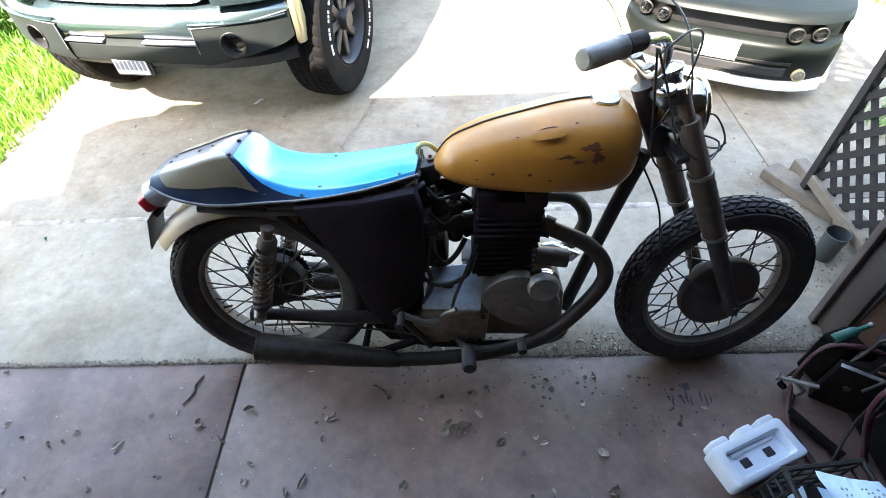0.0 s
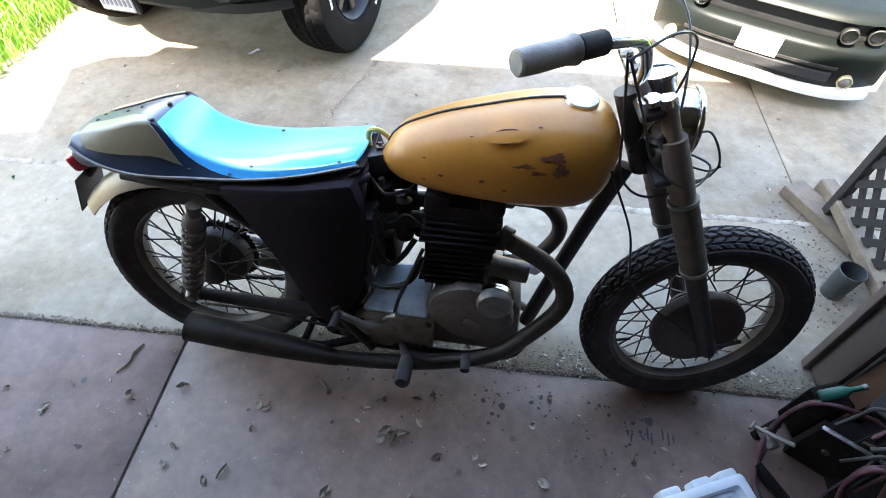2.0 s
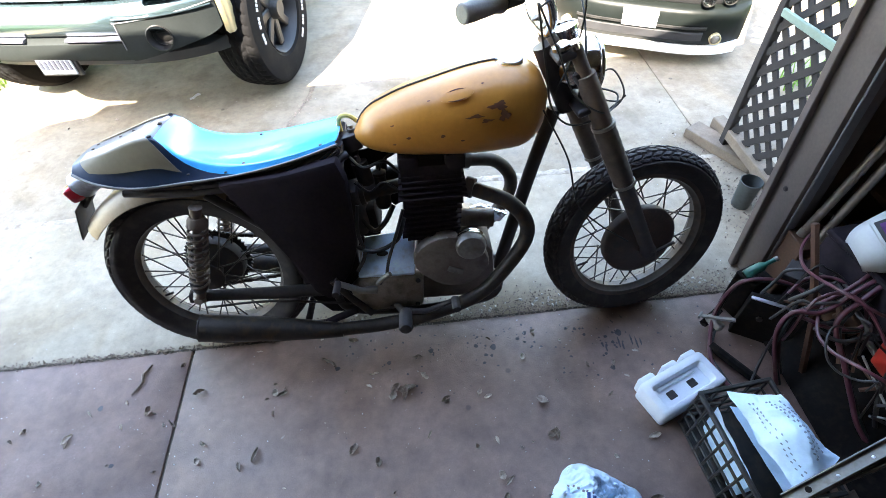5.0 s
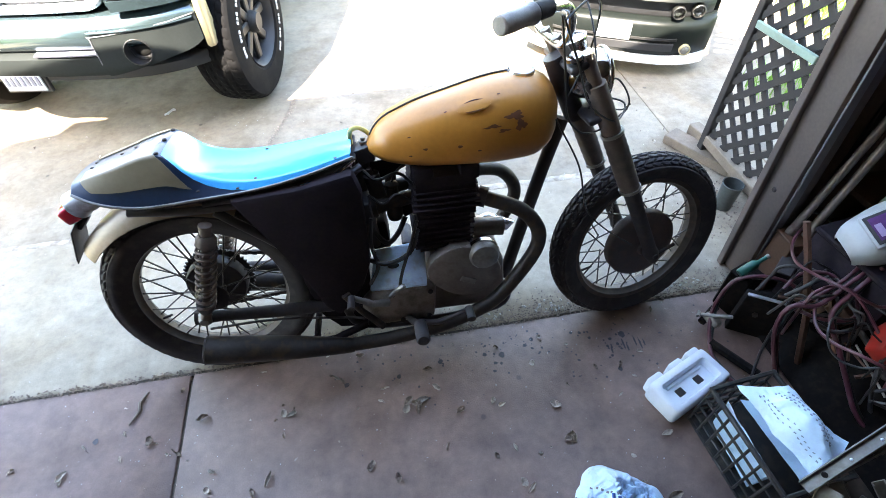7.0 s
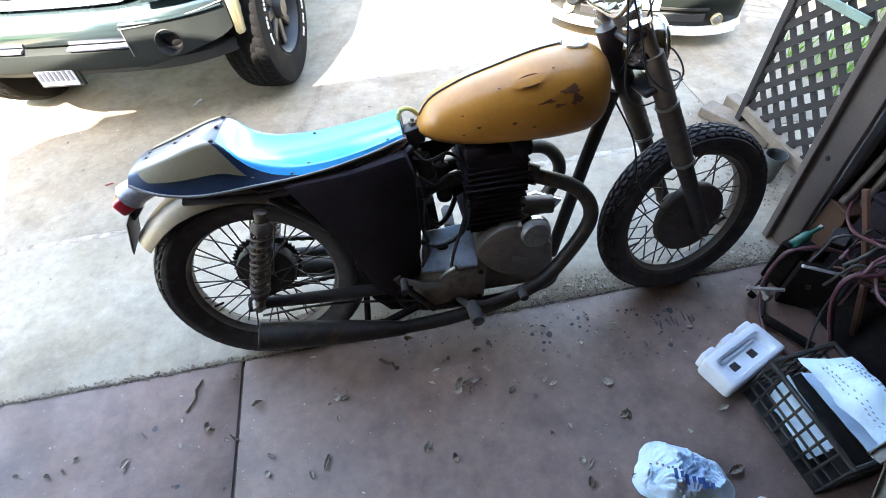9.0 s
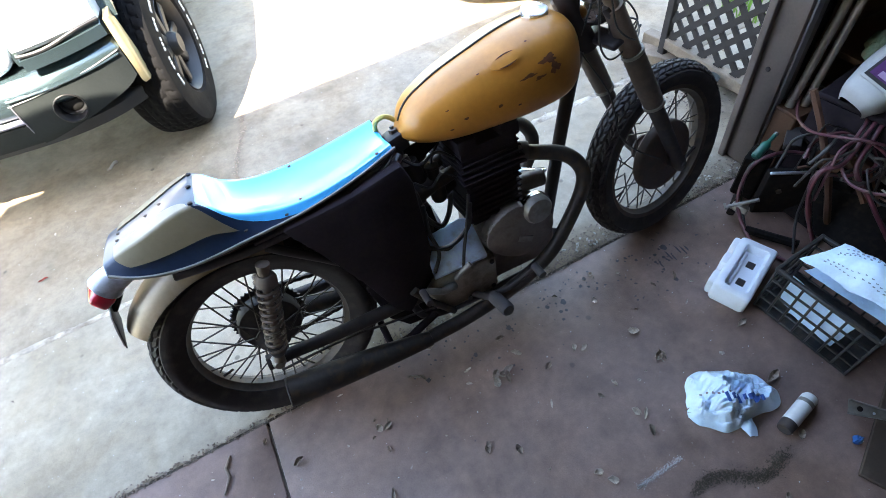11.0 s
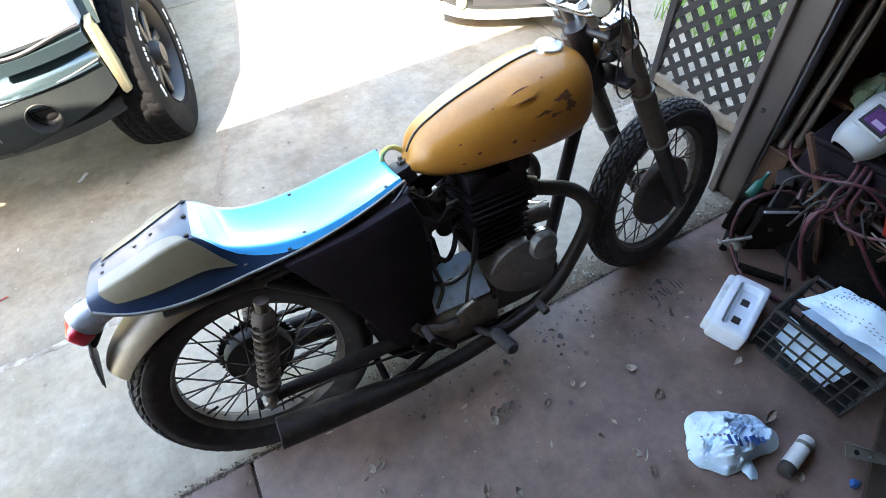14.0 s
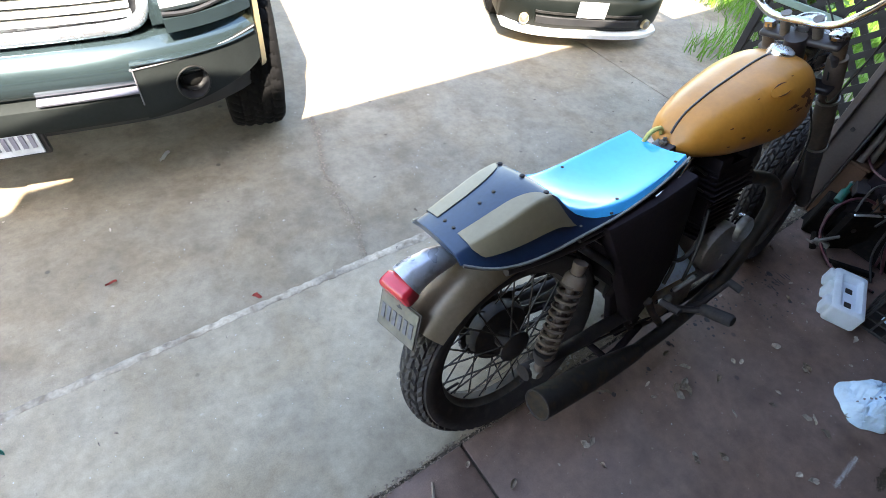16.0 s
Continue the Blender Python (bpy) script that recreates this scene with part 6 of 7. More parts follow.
# floor board, brackets and rails
solid("floor_board", bx((0.7, 0.75, 0.014), (0, 0, 0.007), bevel=0.002), mat("dark_board", (0.045, 0.029, 0.02), 0.75, var=0.35, scale=7, fine=120, bump=0.3, dirt=(0.12, 0.09, 0.07), dirt_amount=0.5), "flat brown board lying on the floor", "board", pose(1.17, -0.23, 0.0, 0, 0, 25))


def wedge(p0, p1, w0, w1, up, name="shelf_bracket", label="grey pressed steel bracket with tapered sides", depth=0.015):
    """A pressed channel that tapers from p0 to p1."""
    a, b = Vector(p0), Vector(p1)
    d = (b - a).normalized()
    s = d.cross(Vector(up)).normalized()
    n = s.cross(d)
    t = thing(name, label, "bracket", group="shelf brackets")
    bm = bmesh.new()
    ring = lambda c, w: [c + s * w, c + s * w + n * depth, c + s * (w - 0.003) + n * depth, c + s * (w - 0.003) + n * 0.003, c - s * (w - 0.003) + n * 0.003, c - s * (w - 0.003) + n * depth, c - s * w + n * depth, c - s * w]
    loft(bm, [ring(a, w0), ring(a.lerp(b, 0.5), (w0 + w1) / 2), ring(b, w1)])
    part("channel", bm, M_GREYM, t, smooth=25)
    m = Matrix.Translation(a.lerp(b, 0.2) + n * 0.0035) @ n.to_track_quat("Z", "Y").to_matrix().to_4x4()
    # a dark disc paints the shade of a hole; the channel is closed
    part("hole", lt([(0, 0), (0.0075, 0), (0.0075, 0.001), (0, 0.001)], 14, m), M_HEAP, t)
    for k in (0.45, 0.75):
        m = Matrix.Translation(a.lerp(b, k) + n * 0.003 + s * 0.003) @ n.to_track_quat("Z", "Y").to_matrix().to_4x4()
        part("rivet", lt([(0, 0), (0.004, 0), (0.003, 0.002), (0, 0.003)], 10, m), M_SILVER, t)
    return t


EYE_UP = (-0.5, 0.1, 0.85)
wedge((1.005, 0.165, 0.25), (0.885, 0.01, 0.045), 0.027, 0.01, EYE_UP)
wedge((0.8, 0.1, 0.05), (0.9, 0.0, 0.04), 0.021, 0.01, EYE_UP)
wedge((0.79, -0.09, 0.05), (0.74, -0.24, 0.04), 0.01, 0.022, EYE_UP)
wedge((0.8, -0.085, 0.06), (0.94, -0.16, 0.08), 0.012, 0.022, EYE_UP)
wedge((1.03, 0.18, 0.24), (1.1, -0.12, 0.05), 0.018, 0.014, EYE_UP)
wedge((1.12, 0.16, 0.26), (1.22, -0.08, 0.06), 0.015, 0.015, EYE_UP)
for a, b, w in (((0.95, 0.18, 0.235), (1.2, 0.25, 0.37), 0.016), ((1.0, 0.19, 0.24), (1.26, 0.24, 0.38), 0.012)):
    wedge(a, b, w, w, EYE_UP, "slide_rail", "greasy grey metal drawer slide rail", 0.016)
for a, b, w in (((1.02, 0.02, 0.03), (1.16, -0.22, 0.03), 0.012), ((1.12, 0.06, 0.045), (1.3, -0.16, 0.03), 0.017), ((1.2, 0.16, 0.06), (1.34, -0.06, 0.05), 0.012)):
    wedge(a, b, w, w, (-0.2, 0.1, 0.95), "slide_rail", "greasy grey metal drawer slide rail", 0.012)
rb = thing("rail_bolt", "rusty bolt and nut on the slide rail", "bolt")
part("shank", tb([(1.06, 0.2, 0.275), (1.22, 0.235, 0.36)], 0.006, 8), M_GREYM, rb)
part("nut", tb([(1.13, 0.215, 0.31), (1.15, 0.22, 0.32)], 0.014, 6), M_ALLOY, rb)

# black metal box and angle irons
mb = thing("junction_box", "flat black metal box standing with a bright top edge", "box", pose(1.26, 0.745, 0, 0, 0, -32))
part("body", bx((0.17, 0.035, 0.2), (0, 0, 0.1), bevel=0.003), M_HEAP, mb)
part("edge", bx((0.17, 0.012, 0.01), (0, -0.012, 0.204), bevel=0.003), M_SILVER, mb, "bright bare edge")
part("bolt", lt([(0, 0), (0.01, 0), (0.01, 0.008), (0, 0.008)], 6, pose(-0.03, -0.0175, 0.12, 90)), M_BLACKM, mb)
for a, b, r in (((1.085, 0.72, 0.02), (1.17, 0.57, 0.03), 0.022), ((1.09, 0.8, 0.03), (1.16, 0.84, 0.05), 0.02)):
    solid("scrap_bar", tb([a, b], r * 0.7, 8), M_HEAP, "near-black steel scrap bar on the floor", "scrap")
cl = thing("pipe_clamp", "dull steel pipe clamp on the floor", "clamp", pose(1.12, 0.79, 0.03))
part("jaw", bx((0.03, 0.06, 0.03), (0, 0, 0.02), (0, 20, 20), 0.005), M_GREYM, cl)
part("screw", tb([(-0.03, 0.03, 0.02), (0.04, -0.03, 0.07)], 0.007, 8), M_GREYM, cl)
part("handle", tb([(-0.05, 0.02, 0.03), (-0.02, 0.05, 0.01)], 0.005, 8), M_GREYM, cl)
tbot = thing("spray_bottle", "teal plastic bottle lying by the door post", "bottle", pose(1.2, 0.865, 0.205, 0, 62, 10) @ Matrix.Diagonal((0.8, 0.8, 0.75, 1)))
part("body", lt([(0, 0), (0.018, 0), (0.021, 0.008), (0.021, 0.08), (0.009, 0.1), (0.009, 0.14), (0, 0.14)], 22), M_TEAL, tbot)
part("cap", lt([(0, 0.138), (0.011, 0.138), (0.011, 0.152), (0, 0.152)], 16), M_GREYM, tbot)
solid("scrap_block", bx((0.09, 0.08, 0.19), (0, 0, 0.095), bevel=0.006), M_HEAP, "near-black block under the bottle", "scrap", pose(1.25, 0.875, 0, 0, 0, 20))

# hoses and cords
RED, GREY = "dull red rubber welding hose", "grey-brown rubber hose in a loose coil"
HOSES = (
    ([(1.36, 0.76, 0.2), (1.332, 0.799, 0.21), (1.246, 0.832, 0.22), (1.182, 0.851, 0.18), (1.139, 0.831, 0.1), (1.105, 0.782, 0.05), (1.071, 0.687, 0.014), (1.07, 0.612, 0.014), (1.1, 0.53, 0.014)], 0.0085, M_HOSE, RED),
    ([(1.5, 0.72, 0.42), (1.416, 0.673, 0.41), (1.346, 0.65, 0.38), (1.256, 0.625, 0.33), (1.189, 0.641, 0.32), (1.171, 0.635, 0.25), (1.19, 0.609, 0.15), (1.221, 0.555, 0.03)], 0.0085, M_HOSE, RED),
    ([(1.49, 0.74, 0.42), (1.4, 0.69, 0.4), (1.33, 0.665, 0.365), (1.25, 0.655, 0.31), (1.2, 0.655, 0.29), (1.186, 0.645, 0.24), (1.205, 0.613, 0.15), (1.246, 0.591, 0.03)], 0.0075, M_HOSE, RED),
    ([(1.44, 0.66, 0.42), (1.36, 0.63, 0.37), (1.3, 0.6, 0.3), (1.315, 0.52, 0.22), (1.335, 0.446, 0.14), (1.348, 0.378, 0.08), (1.392, 0.299, 0.02)], 0.0095, M_HOSE, RED),
    ([(1.22, 0.79, 0.2), (1.254, 0.802, 0.25), (1.271, 0.802, 0.3), (1.325, 0.77, 0.32), (1.356, 0.708, 0.33), (1.336, 0.657, 0.33), (1.328, 0.608, 0.3), (1.26, 0.62, 0.28)], 0.0065, M_HOSEG, GREY),
    ([(1.22, 0.7, 0.29), (1.256, 0.69, 0.34), (1.311, 0.7, 0.355), (1.335, 0.67, 0.345), (1.361, 0.601, 0.32), (1.365, 0.559, 0.29), (1.3, 0.56, 0.27), (1.24, 0.6, 0.29)], 0.0075, M_HOSEG, GREY),
    ([(1.24, 0.73, 0.28), (1.29, 0.75, 0.32), (1.36, 0.72, 0.34), (1.39, 0.64, 0.33), (1.36, 0.58, 0.3), (1.29, 0.6, 0.28), (1.23, 0.66, 0.27)], 0.007, M_HOSE, RED),
    ([(1.33, 0.7, 0.36), (1.26, 0.7, 0.31), (1.21, 0.66, 0.23), (1.19, 0.63, 0.1), (1.132, 0.554, 0.02)], 0.006, M_CABLE, "thin black cable over the pile"),
    ([(1.56, 0.6, 0.55), (1.475, 0.541, 0.5), (1.445, 0.519, 0.42), (1.401, 0.487, 0.34), (1.358, 0.436, 0.25), (1.375, 0.395, 0.14), (1.417, 0.351, 0.02)], 0.008, M_HOSEG, "grey-brown rubber hose hanging over the pile"),
    ([(1.5, 0.37, 0.3), (1.455, 0.36, 0.22), (1.452, 0.349, 0.12), (1.46, 0.3, 0.06)], 0.004, M_CABLE, "thin black cable over the pile"),
    ([(1.56, 0.53, 0.3), (1.58, 0.49, 0.34), (1.53, 0.46, 0.33), (1.48, 0.44, 0.31), (1.5, 0.39, 0.29), (1.475, 0.35, 0.28), (1.47, 0.32, 0.25)], 0.006, M_ORANGE, "bright orange extension cord"),
    ([(1.44, 0.3, 0.2), (1.47, 0.27, 0.24), (1.53, 0.26, 0.25), (1.56, 0.31, 0.26), (1.51, 0.34, 0.27), (1.46, 0.32, 0.27)], 0.006, M_ORANGE, "bright orange extension cord"),
)
for pts, r, m, lab in HOSES:
    kind = "cord" if m in (M_ORANGE, M_CABLE) else "hose"
    solid(kind, tb(pts, r * 0.8, 10, 8), m, lab, kind, group="hoses on the pile")
    if m is M_HOSE:
        # its twin runs alongside, a little apart
        twin = [V(*p) + V(0.009 + 0.004 * math.sin(3 * i), 0.009 * math.cos(2 * i), -0.004) for i, p in enumerate(pts)]
        twin[-1].z = max(twin[-1].z, 0.008)
        solid("hose", tb(twin, r * 0.72, 10, 8), M_HOSED, "dark green rubber hose beside the red one", "hose", group="hoses on the pile")
solid("flat_bar", tb([(1.28, 0.83, 0.48), (1.29, 0.76, 0.38), (1.305, 0.66, 0.22), (1.32, 0.57, 0.01)], 0.012, 6), M_RUST, "rusty flat steel bar leaning in the pile", "bar")

q = random.Random(31)
for k in range(9):
    c = V(q.uniform(1.27, 1.5), q.uniform(0.45, 0.8), q.uniform(0.29, 0.36))
    r, a0, span = q.uniform(0.09, 0.2), q.uniform(0, 6.28), q.uniform(2.6, 5.4)
    tl, th = q.uniform(-0.6, 0.6), q.uniform(0, 6.28)
    pts = []
    for i in range(12):
        a = a0 + span * i / 11
        x, y = r * math.cos(a), 0.7 * r * math.sin(a)
        p = c + V(x * math.cos(th) - y * math.sin(th), x * math.sin(th) + y * math.cos(th), tl * x + 0.02 * math.sin(3 * a))
        p.z = max(p.z, 0.2 if p.x > 1.25 else 0.16)
        pts.append(p)
    pts[0].z = pts[-1].z = 0.2
    m, lab = ((M_HOSE, RED), (M_HOSEG, GREY), (M_CABLE, "thin black cable over the pile"))[k % 3]
    solid("cord" if m is M_CABLE else "hose", tb(pts, (0.005, 0.0045, 0.0032)[k % 3], 8, 4), m, lab, "cord" if m is M_CABLE else "hose", group="hoses on the pile")

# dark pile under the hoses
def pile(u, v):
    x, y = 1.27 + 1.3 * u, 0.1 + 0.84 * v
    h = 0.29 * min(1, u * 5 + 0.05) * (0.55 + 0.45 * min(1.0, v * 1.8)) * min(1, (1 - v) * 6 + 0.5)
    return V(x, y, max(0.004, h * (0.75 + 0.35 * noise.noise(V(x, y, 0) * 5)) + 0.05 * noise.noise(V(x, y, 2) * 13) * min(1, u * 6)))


tagged(solid("scrap_heap", grid(bmesh.new(), pile, 60, 44), M_HEAP, "near-black heap of scrap, bags and rags", "scrap heap", smooth=50), kind="stuff")
for k in range(95):
    x, y = 1.33 + abs(rng.gauss(0, 0.3)), rng.uniform(0.2, 0.9)
    z = 0.2 + 0.05 * rng.random()
    a = rng.uniform(0, 6.28)
    l = rng.uniform(0.02, 0.11)
    d = V(math.cos(a) * l, math.sin(a) * l, rng.uniform(-0.02, 0.06))
    c = rng.random()
    ob = tb([V(x, y, z) - d, V(x, y, z) + d], rng.uniform(0.003, 0.012), rng.choice((4, 6, 8))) if c < 0.6 else bx((l, l * 0.7, l * 0.5), (x, y, z), (rng.uniform(-30, 30), rng.uniform(-30, 30), math.degrees(a)), 0.004)
    solid("scrap_piece", ob, rng.choice((M_RUST, M_GREYM, M_BLACKM, M_HEAP, M_BROWN)), "small dull piece of steel scrap in the heap", "scrap", group="scrap pieces")

# red hand tool
rt = thing("chain_hoist", "red painted lever tool with worn bolts", "tool", pose(1.45, 0.515, 0.285, 24, -22, 28))
part("body", poly(bmesh.new(), [(-0.11, -0.02), (-0.05, -0.045), (0.05, -0.04), (0.16, -0.012), (0.17, 0.012), (0.05, 0.03), (-0.02, 0.05), (-0.1, 0.035)], 0.07, "z", 0.008), M_REDP, rt)
part("name_plate", bx((0.05, 0.045, 0.003), (0.0, -0.003, 0.0715), bevel=0.001), M_GREYM, rt)
for x, y in ((-0.08, 0.01), (0.055, 0.005), (-0.03, 0.03)):
    part("bolt", lt([(0, 0), (0.009, 0), (0.009, 0.008), (0, 0.009)], 6, pose(x, y, 0.07)), M_SILVER, rt)
part("ratchet_wheel", lt([(0, 0), (0.035, 0), (0.035, 0.02), (0, 0.02)], 12, pose(-0.1, -0.05, 0.01)), M_BLACKM, rt)


# welding helmet
def welding_helmet():
    z = V(-0.62, -0.2, 0.76).normalized()
    y = V(0.88, -0.05, 0.33)
    y = (y - z * y.dot(z)).normalized()
    m = Matrix((y.cross(z), y, z)).transposed().to_4x4()
    m.translation = (1.475, 0.735, 0.48)
    m = m @ Matrix.Diagonal((0.79, 0.79, 0.79, 1))
    t = thing("welding_helmet", "pale grey welding helmet with a violet window", "helmet", m)
    w = curve_of([(-0.145, 0.055), (-0.12, 0.075), (-0.05, 0.095), (0.04, 0.105), (0.1, 0.098), (0.135, 0.075), (0.15, 0.04)])
    d = curve_of([(-0.145, 0.07), (-0.12, 0.1), (-0.05, 0.115), (0.04, 0.118), (0.09, 0.1), (0.13, 0.06), (0.15, 0.0)])

    def f(u, v):
        yy = -0.145 + 0.295 * u
        a = radians(-98 + 196 * v)
        s, c = math.sin(a), math.cos(a)
        return V(w(yy) * math.copysign(abs(s) ** 0.7, s), yy, d(yy) * (abs(c) ** 0.55) * (1 if c > 0 else -0.3))

    part("shell", grid(bmesh.new(), f, 28, 28, 0.004), M_HELMET, t, smooth=50)
    part("window_frame", bx((0.132, 0.112, 0.026), (0, -0.015, 0.112), bevel=0.008, seg=2), M_HELMET, t)
    part("bezel", bx((0.112, 0.09, 0.006), (0, -0.015, 0.1255), bevel=0.002), M_DARKPL, t, "black window bezel")
    part("window", bx((0.09, 0.066, 0.004), (0, -0.015, 0.1288), bevel=0.001), M_VISOR, t, "violet filter glass")
    # paler tile that paints the lit part of the filter glass
    part("lit_patch", bx((0.05, 0.022, 0.002), (0.008, -0.03, 0.1312), bevel=0.0005), mat("pale_violet", (0.42, 0.3, 0.5), 0.15, var=0.2, coat=0.6), t, "paler violet patch painting light on the window")
    part("brow", bx((0.15, 0.01, 0.018), (0, 0.05, 0.116), bevel=0.004), M_HELMET, t)
    part("headband", tb([(0.09 * math.cos(a), -0.02 + 0.02 * math.sin(2 * a), 0.03 - 0.07 * abs(math.sin(a))) for a in (math.pi * k / 12 for k in range(13))], 0.008, 8), M_DARKPL, t)
    return t


welding_helmet()
hb = thing("storage_box", "dark storage box under the welding helmet", "box", pose(1.52, 0.72, 0, 0, 0, 8))
part("body", bx((0.26, 0.3, 0.4), (0, 0, 0.2), bevel=0.01, seg=2), M_VOID, hb)
part("lid", bx((0.27, 0.31, 0.02), (0, 0, 0.411), bevel=0.006), M_VOID, hb)

# poles behind the jamb, rag, toolbox and the shelf they stand by
cbx = thing("brown_box", "plain brown wooden box behind the door post", "box", pose(1.48, 0.915, 0))
part("body", bx((0.25, 0.09, 0.3), (0, 0, 0.15), bevel=0.004), M_BROWN, cbx)
part("lid", bx((0.26, 0.1, 0.012), (0, 0, 0.306), bevel=0.003), M_BROWN, cbx)
for a, b in (((1.375, 0.925, 0.313), (1.735, 1.035, 1.6)), ((1.418, 0.9, 0.313), (1.78, 1.035, 1.58))):
    pl = thing("conduit_pole", "long dull grey metal pole leaning on the wall", "pole", group="leaning poles")
    part("tube", tb([a, b], 0.0135, 16), mat("grey_conduit", (0.19, 0.158, 0.138), 0.45, 0.3, var=0.25, scale=12, dirt=(0.12, 0.08, 0.05), dirt_amount=0.5), pl)
    d = (Vector(b) - Vector(a)).normalized()
    part("end_fitting", tb([Vector(a), Vector(a) + d * 0.03], 0.0155, 16), M_ALLOY, pl)
    part("coupling", tb([Vector(a) + d * 0.62, Vector(a) + d * 0.67], 0.0165, 16), M_GREYM, pl)
    part("top_hook", tb([Vector(b), Vector(b) + d * 0.05 + V(-0.02, 0, 0), Vector(b) + d * 0.07 + V(-0.05, 0, 0)], 0.007, 8, 4), M_GREYM, pl)
sh = thing("storage_shelf", "dark wooden shelf against the front wall", "shelf", pose(1.95, 0.82, 0))
part("board", bx((0.72, 0.46, 0.022), (0, 0, 0.731), bevel=0.002), M_BROWN, sh)
part("board", bx((0.72, 0.46, 0.022), (0, 0, 0.42), bevel=0.002), M_BROWN, sh)
for x in (-0.34, 0.34):
    for y in (-0.21, 0.21):
        part("leg", bx((0.035, 0.035, 0.74), (x, y, 0.372), bevel=0.002), M_BROWN, sh)
tbx = thing("toolbox", "blue plastic toolbox with a latch, on the shelf", "toolbox", pose(1.83, 0.84, 0.7425, 0, 0, 6))
part("body", bx((0.42, 0.24, 0.15), (0, 0, 0.075), bevel=0.012, seg=2), M_BLUEP, tbx)
ld = part("lid", bx((0.43, 0.25, 0.06), (0, 0, 0.181), bevel=0.014, seg=2), M_BLUEP, tbx)
part("latch", bx((0.04, 0.012, 0.05), (-0.06, -0.127, 0.15), bevel=0.004), M_DARKPL, tbx, "dark latch")
part("handle", tb([(-0.08, 0, 0.21), (-0.08, 0, 0.235), (0.08, 0, 0.235), (0.08, 0, 0.21)], 0.009, 8), M_DARKPL, ld)
rg = thing("rag", "crumpled green and tan rag on the shelf", "rag", pose(1.675, 0.85, 0.431, 0, 0, 30))
part("cloth", lump(0.11, 0.08, 0.085, 0.014, 20, 6, 48), M_RAG, rg, smooth=60)
jr = thing("jar", "small blue jar beside the rag", "jar", pose(1.83, 0.88, 0.431))
part("body", lt([(0, 0), (0.028, 0), (0.03, 0.004), (0.03, 0.08), (0.022, 0.09), (0, 0.09)], 22), M_BLUEP, jr)
part("lid", lt([(0, 0.088), (0.026, 0.088), (0.026, 0.105), (0, 0.106)], 22), M_SILVER, jr)
solid("white_tube", tb([(1.9, 0.8, 0.44), (1.96, 0.86, 0.56)], 0.012, 12), M_WHITEP, "white plastic tube leaning on the shelf", "tube")

# ---- litter on the concrete ----
LEAF = []
for k, (l, w, c) in enumerate(((0.022, 0.013, 0.009), (0.018, 0.015, 0.012), (0.027, 0.009, 0.01), (0.02, 0.012, 0.014), (0.016, 0.016, 0.008))):
    def f(u, v, l=l, w=w, c=c, k=k):
        x = l * (2 * u - 1)
        t = 2 * v - 1
        y = w * math.sin(math.pi * min(1, u * 0.98 + 0.01)) ** 0.6 * t * (1 + 0.25 * noise.noise(V(u * 5, k * 3.1, t * 2)))
        return V(x + 0.3 * w * t * t, y * (1 - 0.25 * abs(t)), 0.003 + c * (abs(t) ** 1.4) * (0.6 + 0.7 * abs(noise.noise(V(u * 4, t * 3, k)))) + c * 0.5 * abs(math.sin(4 * u + k)) + 0.003 * noise.noise(V(u * 9, t * 6, k * 2)))

    LEAF.append(finish("dry_leaf", grid(bmesh.new(), f, 10, 6, 0.0007), M_LITTER if k % 2 else M_LEAFPALE, 30))


def leaf(x, y, s=1.0, label="curled dry brown leaf on the concrete", material=None):
    k = rng.randrange(5)
    me = LEAF[k]
    if material:
        me = me.copy()
        me.materials[0] = material
    ob = new("dry_leaf", me)
    ob.matrix_basis = pose(x, y, 0.0, rng.uniform(-6, 6), rng.uniform(-6, 6), rng.uniform(0, 360)) @ Matrix.Diagonal((s, s, s, 1))
    return tagged(ob, label, "leaf", "dry leaves")


for dx, dy in ((0, 0), (0.025, 0.01), (-0.02, 0.015), (0.01, -0.015), (-0.03, -0.01)):
    leaf(0.022 + dx, 0.688 + dy, 1.0)
for x, y, s in ((0.48, 0.6, 1.0), (-0.06, 0.468, 0.8), (-0.408, 0.737, 0.8), (-0.143, 0.511, 0.7), (-0.23, 0.83, 0.6), (0.307, 0.388, 0.8), (0.488, 0.492, 0.9), (0.277, 0.652, 0.6), (0.167, 0.638, 0.5), (-0.212, 0.815, 0.6), (-0.385, 0.727, 0.7), (0.084, 0.809, 0.7), (0.305, 0.637, 0.6), (0.444, 0.769, 0.7), (-1.072, 0.654, 0.8), (-0.448, 0.533, 0.8), (-0.135, 0.516, 0.7), (0.5, 0.489, 0.8), (-0.493, 0.5, 0.6), (0.722, 0.269, 1.2), (0.309, 0.321, 0.8), (-0.144, 0.903, 0.8), (0.66, 0.4, 0.5), (0.1, 0.3, 0.7), (-0.2, 0.25, 0.8), (0.3, 0.05, 0.7)):
    leaf(x, y, s * 1.05)
scatter = random.Random(41)
for _ in range(22):
    leaf(scatter.uniform(-0.9, 0.95), scatter.uniform(-0.1, 0.85), scatter.uniform(0.5, 1.0))
M_REDLEAF = mat("red_leaf", (0.3, 0.04, 0.03), 0.7, var=0.3, scale=40)
for x, y, s in ((-1.444, 2.053, 0.7), (-1.043, 1.751, 0.9)):
    leaf(x, y, s, "dark red fallen leaf on the drive", M_REDLEAF)
leaf(-1.1, 2.66, 1.25, "pale fallen leaf under the truck", M_WHITEP)
leaf(-1.809, 1.593, 0.6, "small green leaf on the drive", M_TEAL)
for _ in range(70):
    x, y = rng.uniform(-2.2, 1.5), rng.uniform(1.1, 2.6)
    leaf(x, y, rng.uniform(0.2, 0.45))
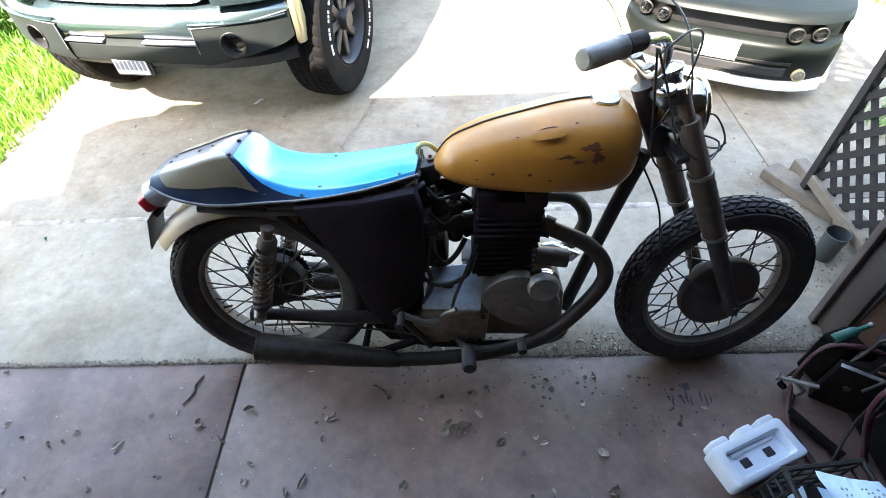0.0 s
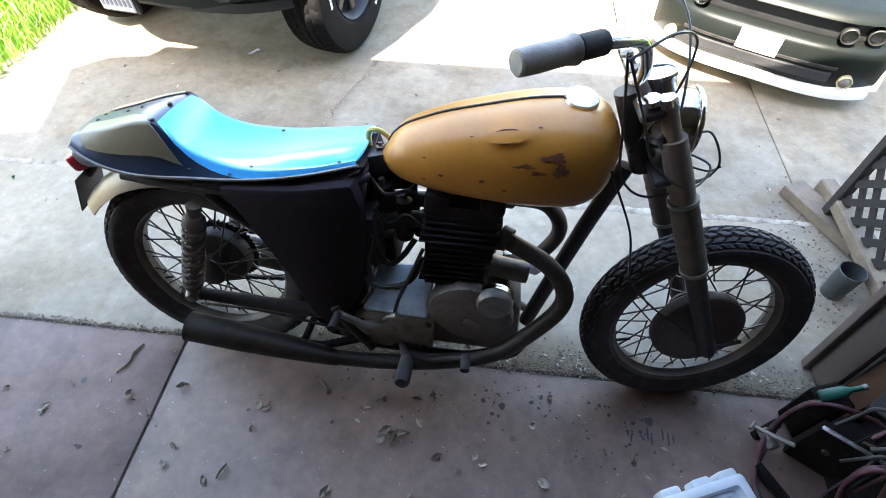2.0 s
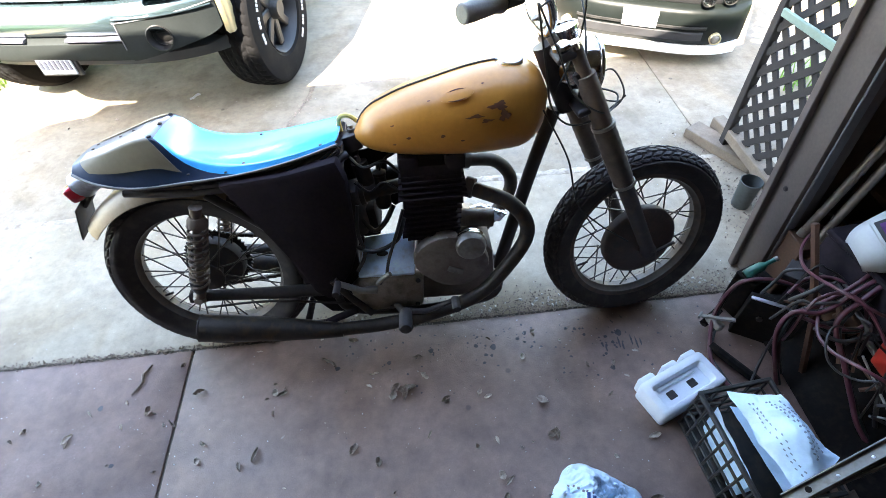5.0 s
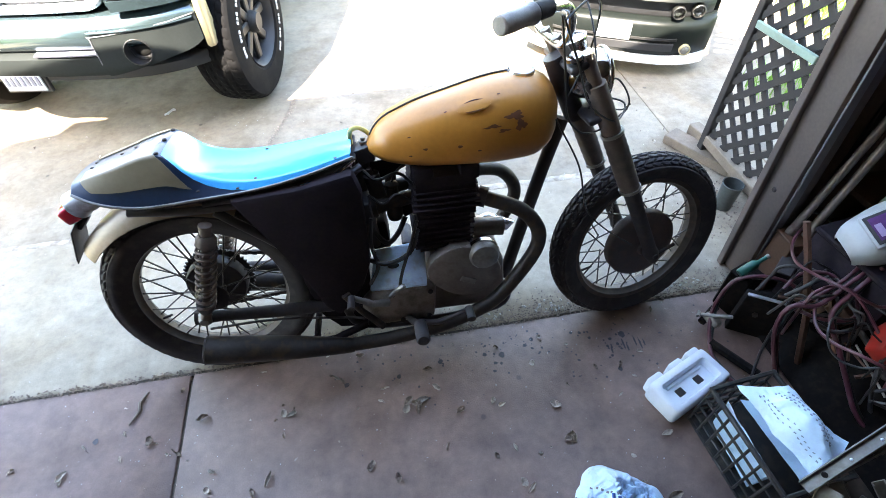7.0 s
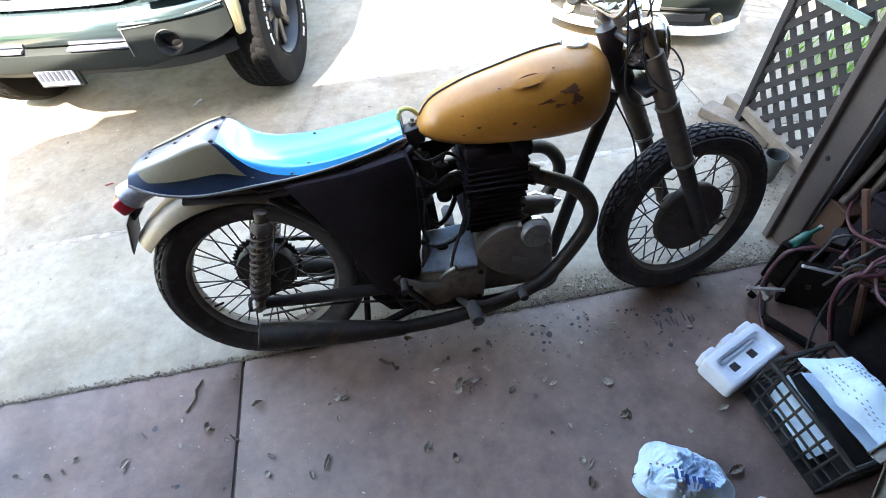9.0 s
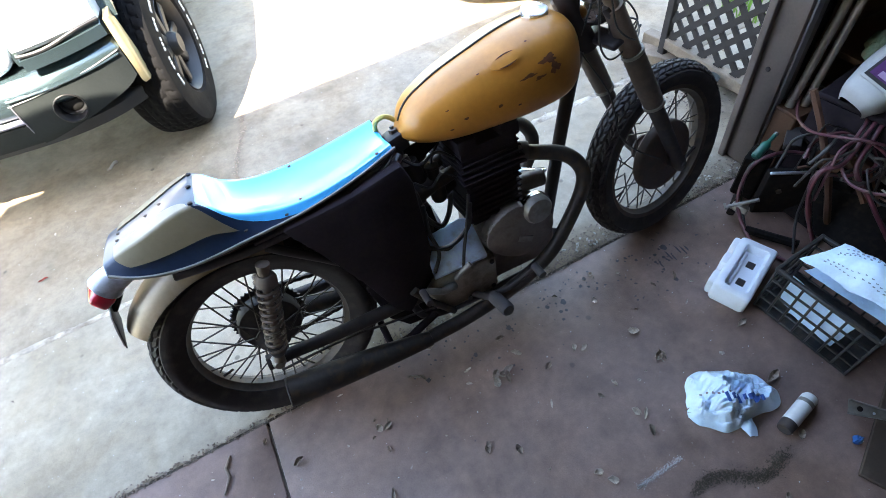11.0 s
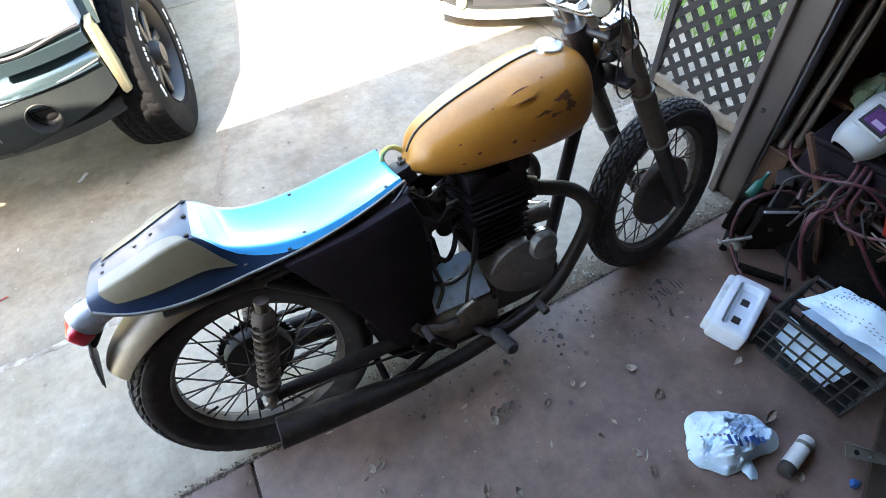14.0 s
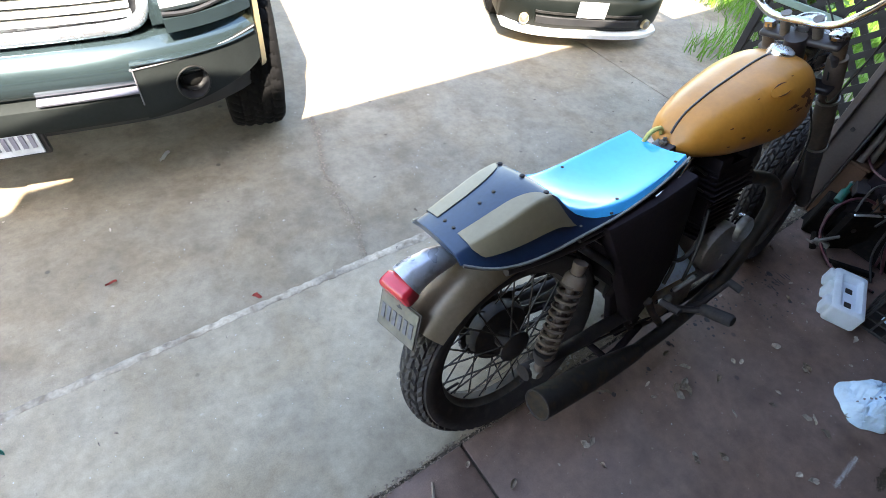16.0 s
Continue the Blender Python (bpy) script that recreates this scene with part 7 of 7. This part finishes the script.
for _ in range(70):
    x, y = rng.uniform(-1.6, 1.0), 0.93 - abs(rng.gauss(0, 0.4))
    leaf(x, y, rng.uniform(0.2, 0.6))
for _ in range(26):
    x, y = rng.uniform(-0.5, 1.1), SEAM + abs(rng.gauss(0, 0.06))
    leaf(x, y, rng.uniform(0.25, 0.6))
solid("twig", tb([(-0.865, 0.895, 0.006), (-0.885, 0.86, 0.008), (-0.88, 0.83, 0.006), (-0.905, 0.785, 0.006)], [0.004, 0.006, 0.005, 0.003], 6), M_LITTER, "short dark twig on the slab", "twig")
solid("blue_scrap", lump(0.014, 0.012, 0.02, 0.006, 60, 4, 16), M_BLUEP, "scrap of blue plastic on the floor", "scrap", pose(0.77, 0.024, 0))


# crumbs of leaf and gravel along the joints
def crumbs(name, label, pts, lo, hi, seed, material):
    q = random.Random(seed)
    vs, fs = [], []
    for x, y in pts:
        s = q.uniform(lo, hi)
        i = len(vs)
        a = Euler((q.uniform(0, 6), q.uniform(0, 6), q.uniform(0, 6))).to_matrix()
        for c in ((1, 0, 0), (-1, 0, 0), (0, 0.7, 0), (0, -0.7, 0), (0, 0, 0.5), (0, 0, -0.5)):
            p = a @ Vector(c) * s
            vs.append((x + p.x, y + p.y, max(0.0005, 0.4 * s + p.z)))
        fs += [(i + a, i + b, i + c) for a in (0, 1) for b in (2, 3) for c in (4, 5)]
    me = bpy.data.meshes.new(name)
    me.from_pydata(vs, [], fs)
    me.materials.append(material)
    return tagged(new(name, me), label, "litter", kind="stuff")


q = random.Random(5)
crumbs("litter", "crushed leaves and grit along the slab joint", [(q.uniform(-2.2, 1.5), SEAM + 0.006 + q.gauss(0, 0.008)) for _ in range(1900)] + [(q.uniform(-0.3, 1.45), SEAM + 0.05 + abs(q.gauss(0, 0.035))) for _ in range(700)], 0.002, 0.007, 1, M_LITTER)
crumbs("grit", "fine grit scattered over the concrete", [(q.uniform(-2.2, 1.5), q.uniform(-0.3, 2.6)) for _ in range(1800)], 0.001, 0.0035, 2, M_LITTER)
crumbs("grit", "pale grit and mortar crumbs on the drive", [(q.uniform(-2.2, 1.5), q.uniform(-0.1, 2.6)) for _ in range(900)], 0.001, 0.003, 3, M_PLATE)
crumbs("litter", "leaf litter in the crooked crack of the drive", [(-0.63 + 0.2 * k + q.gauss(0, 0.012) + 0.02 * math.sin(9 * k), 1.73 + 0.95 * k) for k in (q.random() for _ in range(420))], 0.002, 0.006, 4, M_LITTER)
crumbs("litter", "litter against the lattice foot", [(1.52 + q.gauss(0, 0.1), 1.4 + q.gauss(0, 0.25)) for _ in range(500)], 0.002, 0.008, 5, M_LITTER)
crumbs("dirt", "trail of dark dirt on the floor", [(0.3 + 0.28 * k + q.gauss(0, 0.012), 0.13 - 0.05 * k + 0.02 * math.sin(7 * k) + q.gauss(0, 0.008)) for k in (q.random() for _ in range(2600))], 0.0008, 0.0034, 6, M_SOIL)


def stains():
    """Dark oil drops, flat on the slab."""
    q = random.Random(11)
    bm = bmesh.new()
    spots = [(0.35, 0.818, 0.014), (0.29, 0.83, 0.01), (0.8, 0.82, 0.016), (0.75, 0.81, 0.009), (0.77, 0.785, 0.008), (0.74, 0.69, 0.011), (0.47, 0.86, 0.01), (0.44, 0.84, 0.009), (0.32, 0.79, 0.009), (0.34, 0.785, 0.007), (0.31, 0.76, 0.008), (0.13, 0.83, 0.012), (-0.02, 0.8, 0.01), (-0.2, 0.8, 0.012), (0.62, 0.86, 0.008), (-1.0, 0.75, 0.012), (-0.9, 0.55, 0.01)]
    spots += [(q.gauss(0.4, 0.35), 0.9 - abs(q.gauss(0, 0.1)), q.uniform(0.002, 0.006)) for _ in range(110)]
    spots += [(q.gauss(0.78, 0.06), q.gauss(0.79, 0.05), q.uniform(0.003, 0.008)) for _ in range(24)]
    for x, y, r in spots:
        if y > SEAM - 0.02:
            continue
        ph = q.uniform(0, 6)
        ring = [bm.verts.new((x + 0.75 * r * (1 + 0.18 * math.sin(3 * a + ph)) * math.cos(a), y + 0.75 * r * (1 + 0.18 * math.sin(2 * a + ph)) * math.sin(a), 0.0014)) for a in (2 * math.pi * k / 14 for k in range(14))]
        bm.faces.new(ring)
    for x, y, l in ((0.79, 0.76, 0.05), (0.8, 0.75, 0.035), (0.835, 0.765, 0.045), (0.85, 0.75, 0.05), (0.865, 0.76, 0.03), (0.74, 0.75, 0.03)):
        bm.faces.new([bm.verts.new((x + u, y + v, 0.0014)) for u, v in ((-0.002, 0), (0.002, 0.004), (0.004, l * 0.6), (0.001, l), (-0.003, l * 0.5))])
    return tagged(new("oil_stains", finish("oil_stains", bm, mat("old_oil", (0.055, 0.048, 0.054), 0.5, var=0.3, scale=60, bump=0), 0)), "dark old oil drops on the slab", "stain", kind="stuff")


stains()
crumbs("litter", "band of dirt and crushed leaves at the drive's edge", [(q.uniform(-0.35, 1.4), SEAM + 0.012 + abs(q.gauss(0, 0.03)) * (0.4 + 0.6 * abs(math.sin(3 * k)))) for k in range(2200)], 0.001, 0.005, 8, M_LITTER)
crumbs("litter", "pale leaf scraps at the drive's edge", [(q.uniform(-0.35, 1.4), SEAM + 0.02 + abs(q.gauss(0, 0.03))) for k in range(160)], 0.004, 0.01, 9, mat("pale_scraps", (0.45, 0.42, 0.36), 0.8, var=0.3))

CHALK = ((0.17, 0.215), (0.33, 0.22))
crumbs("chalk", "pale scraped chalk streak on the floor", [(CHALK[0][0] + (CHALK[1][0] - CHALK[0][0]) * k + q.gauss(0, 0.004), CHALK[0][1] + (CHALK[1][1] - CHALK[0][1]) * k + q.gauss(0, 0.004)) for k in (q.random() for _ in range(900))], 0.0005, 0.0016, 14, M_PLATE)
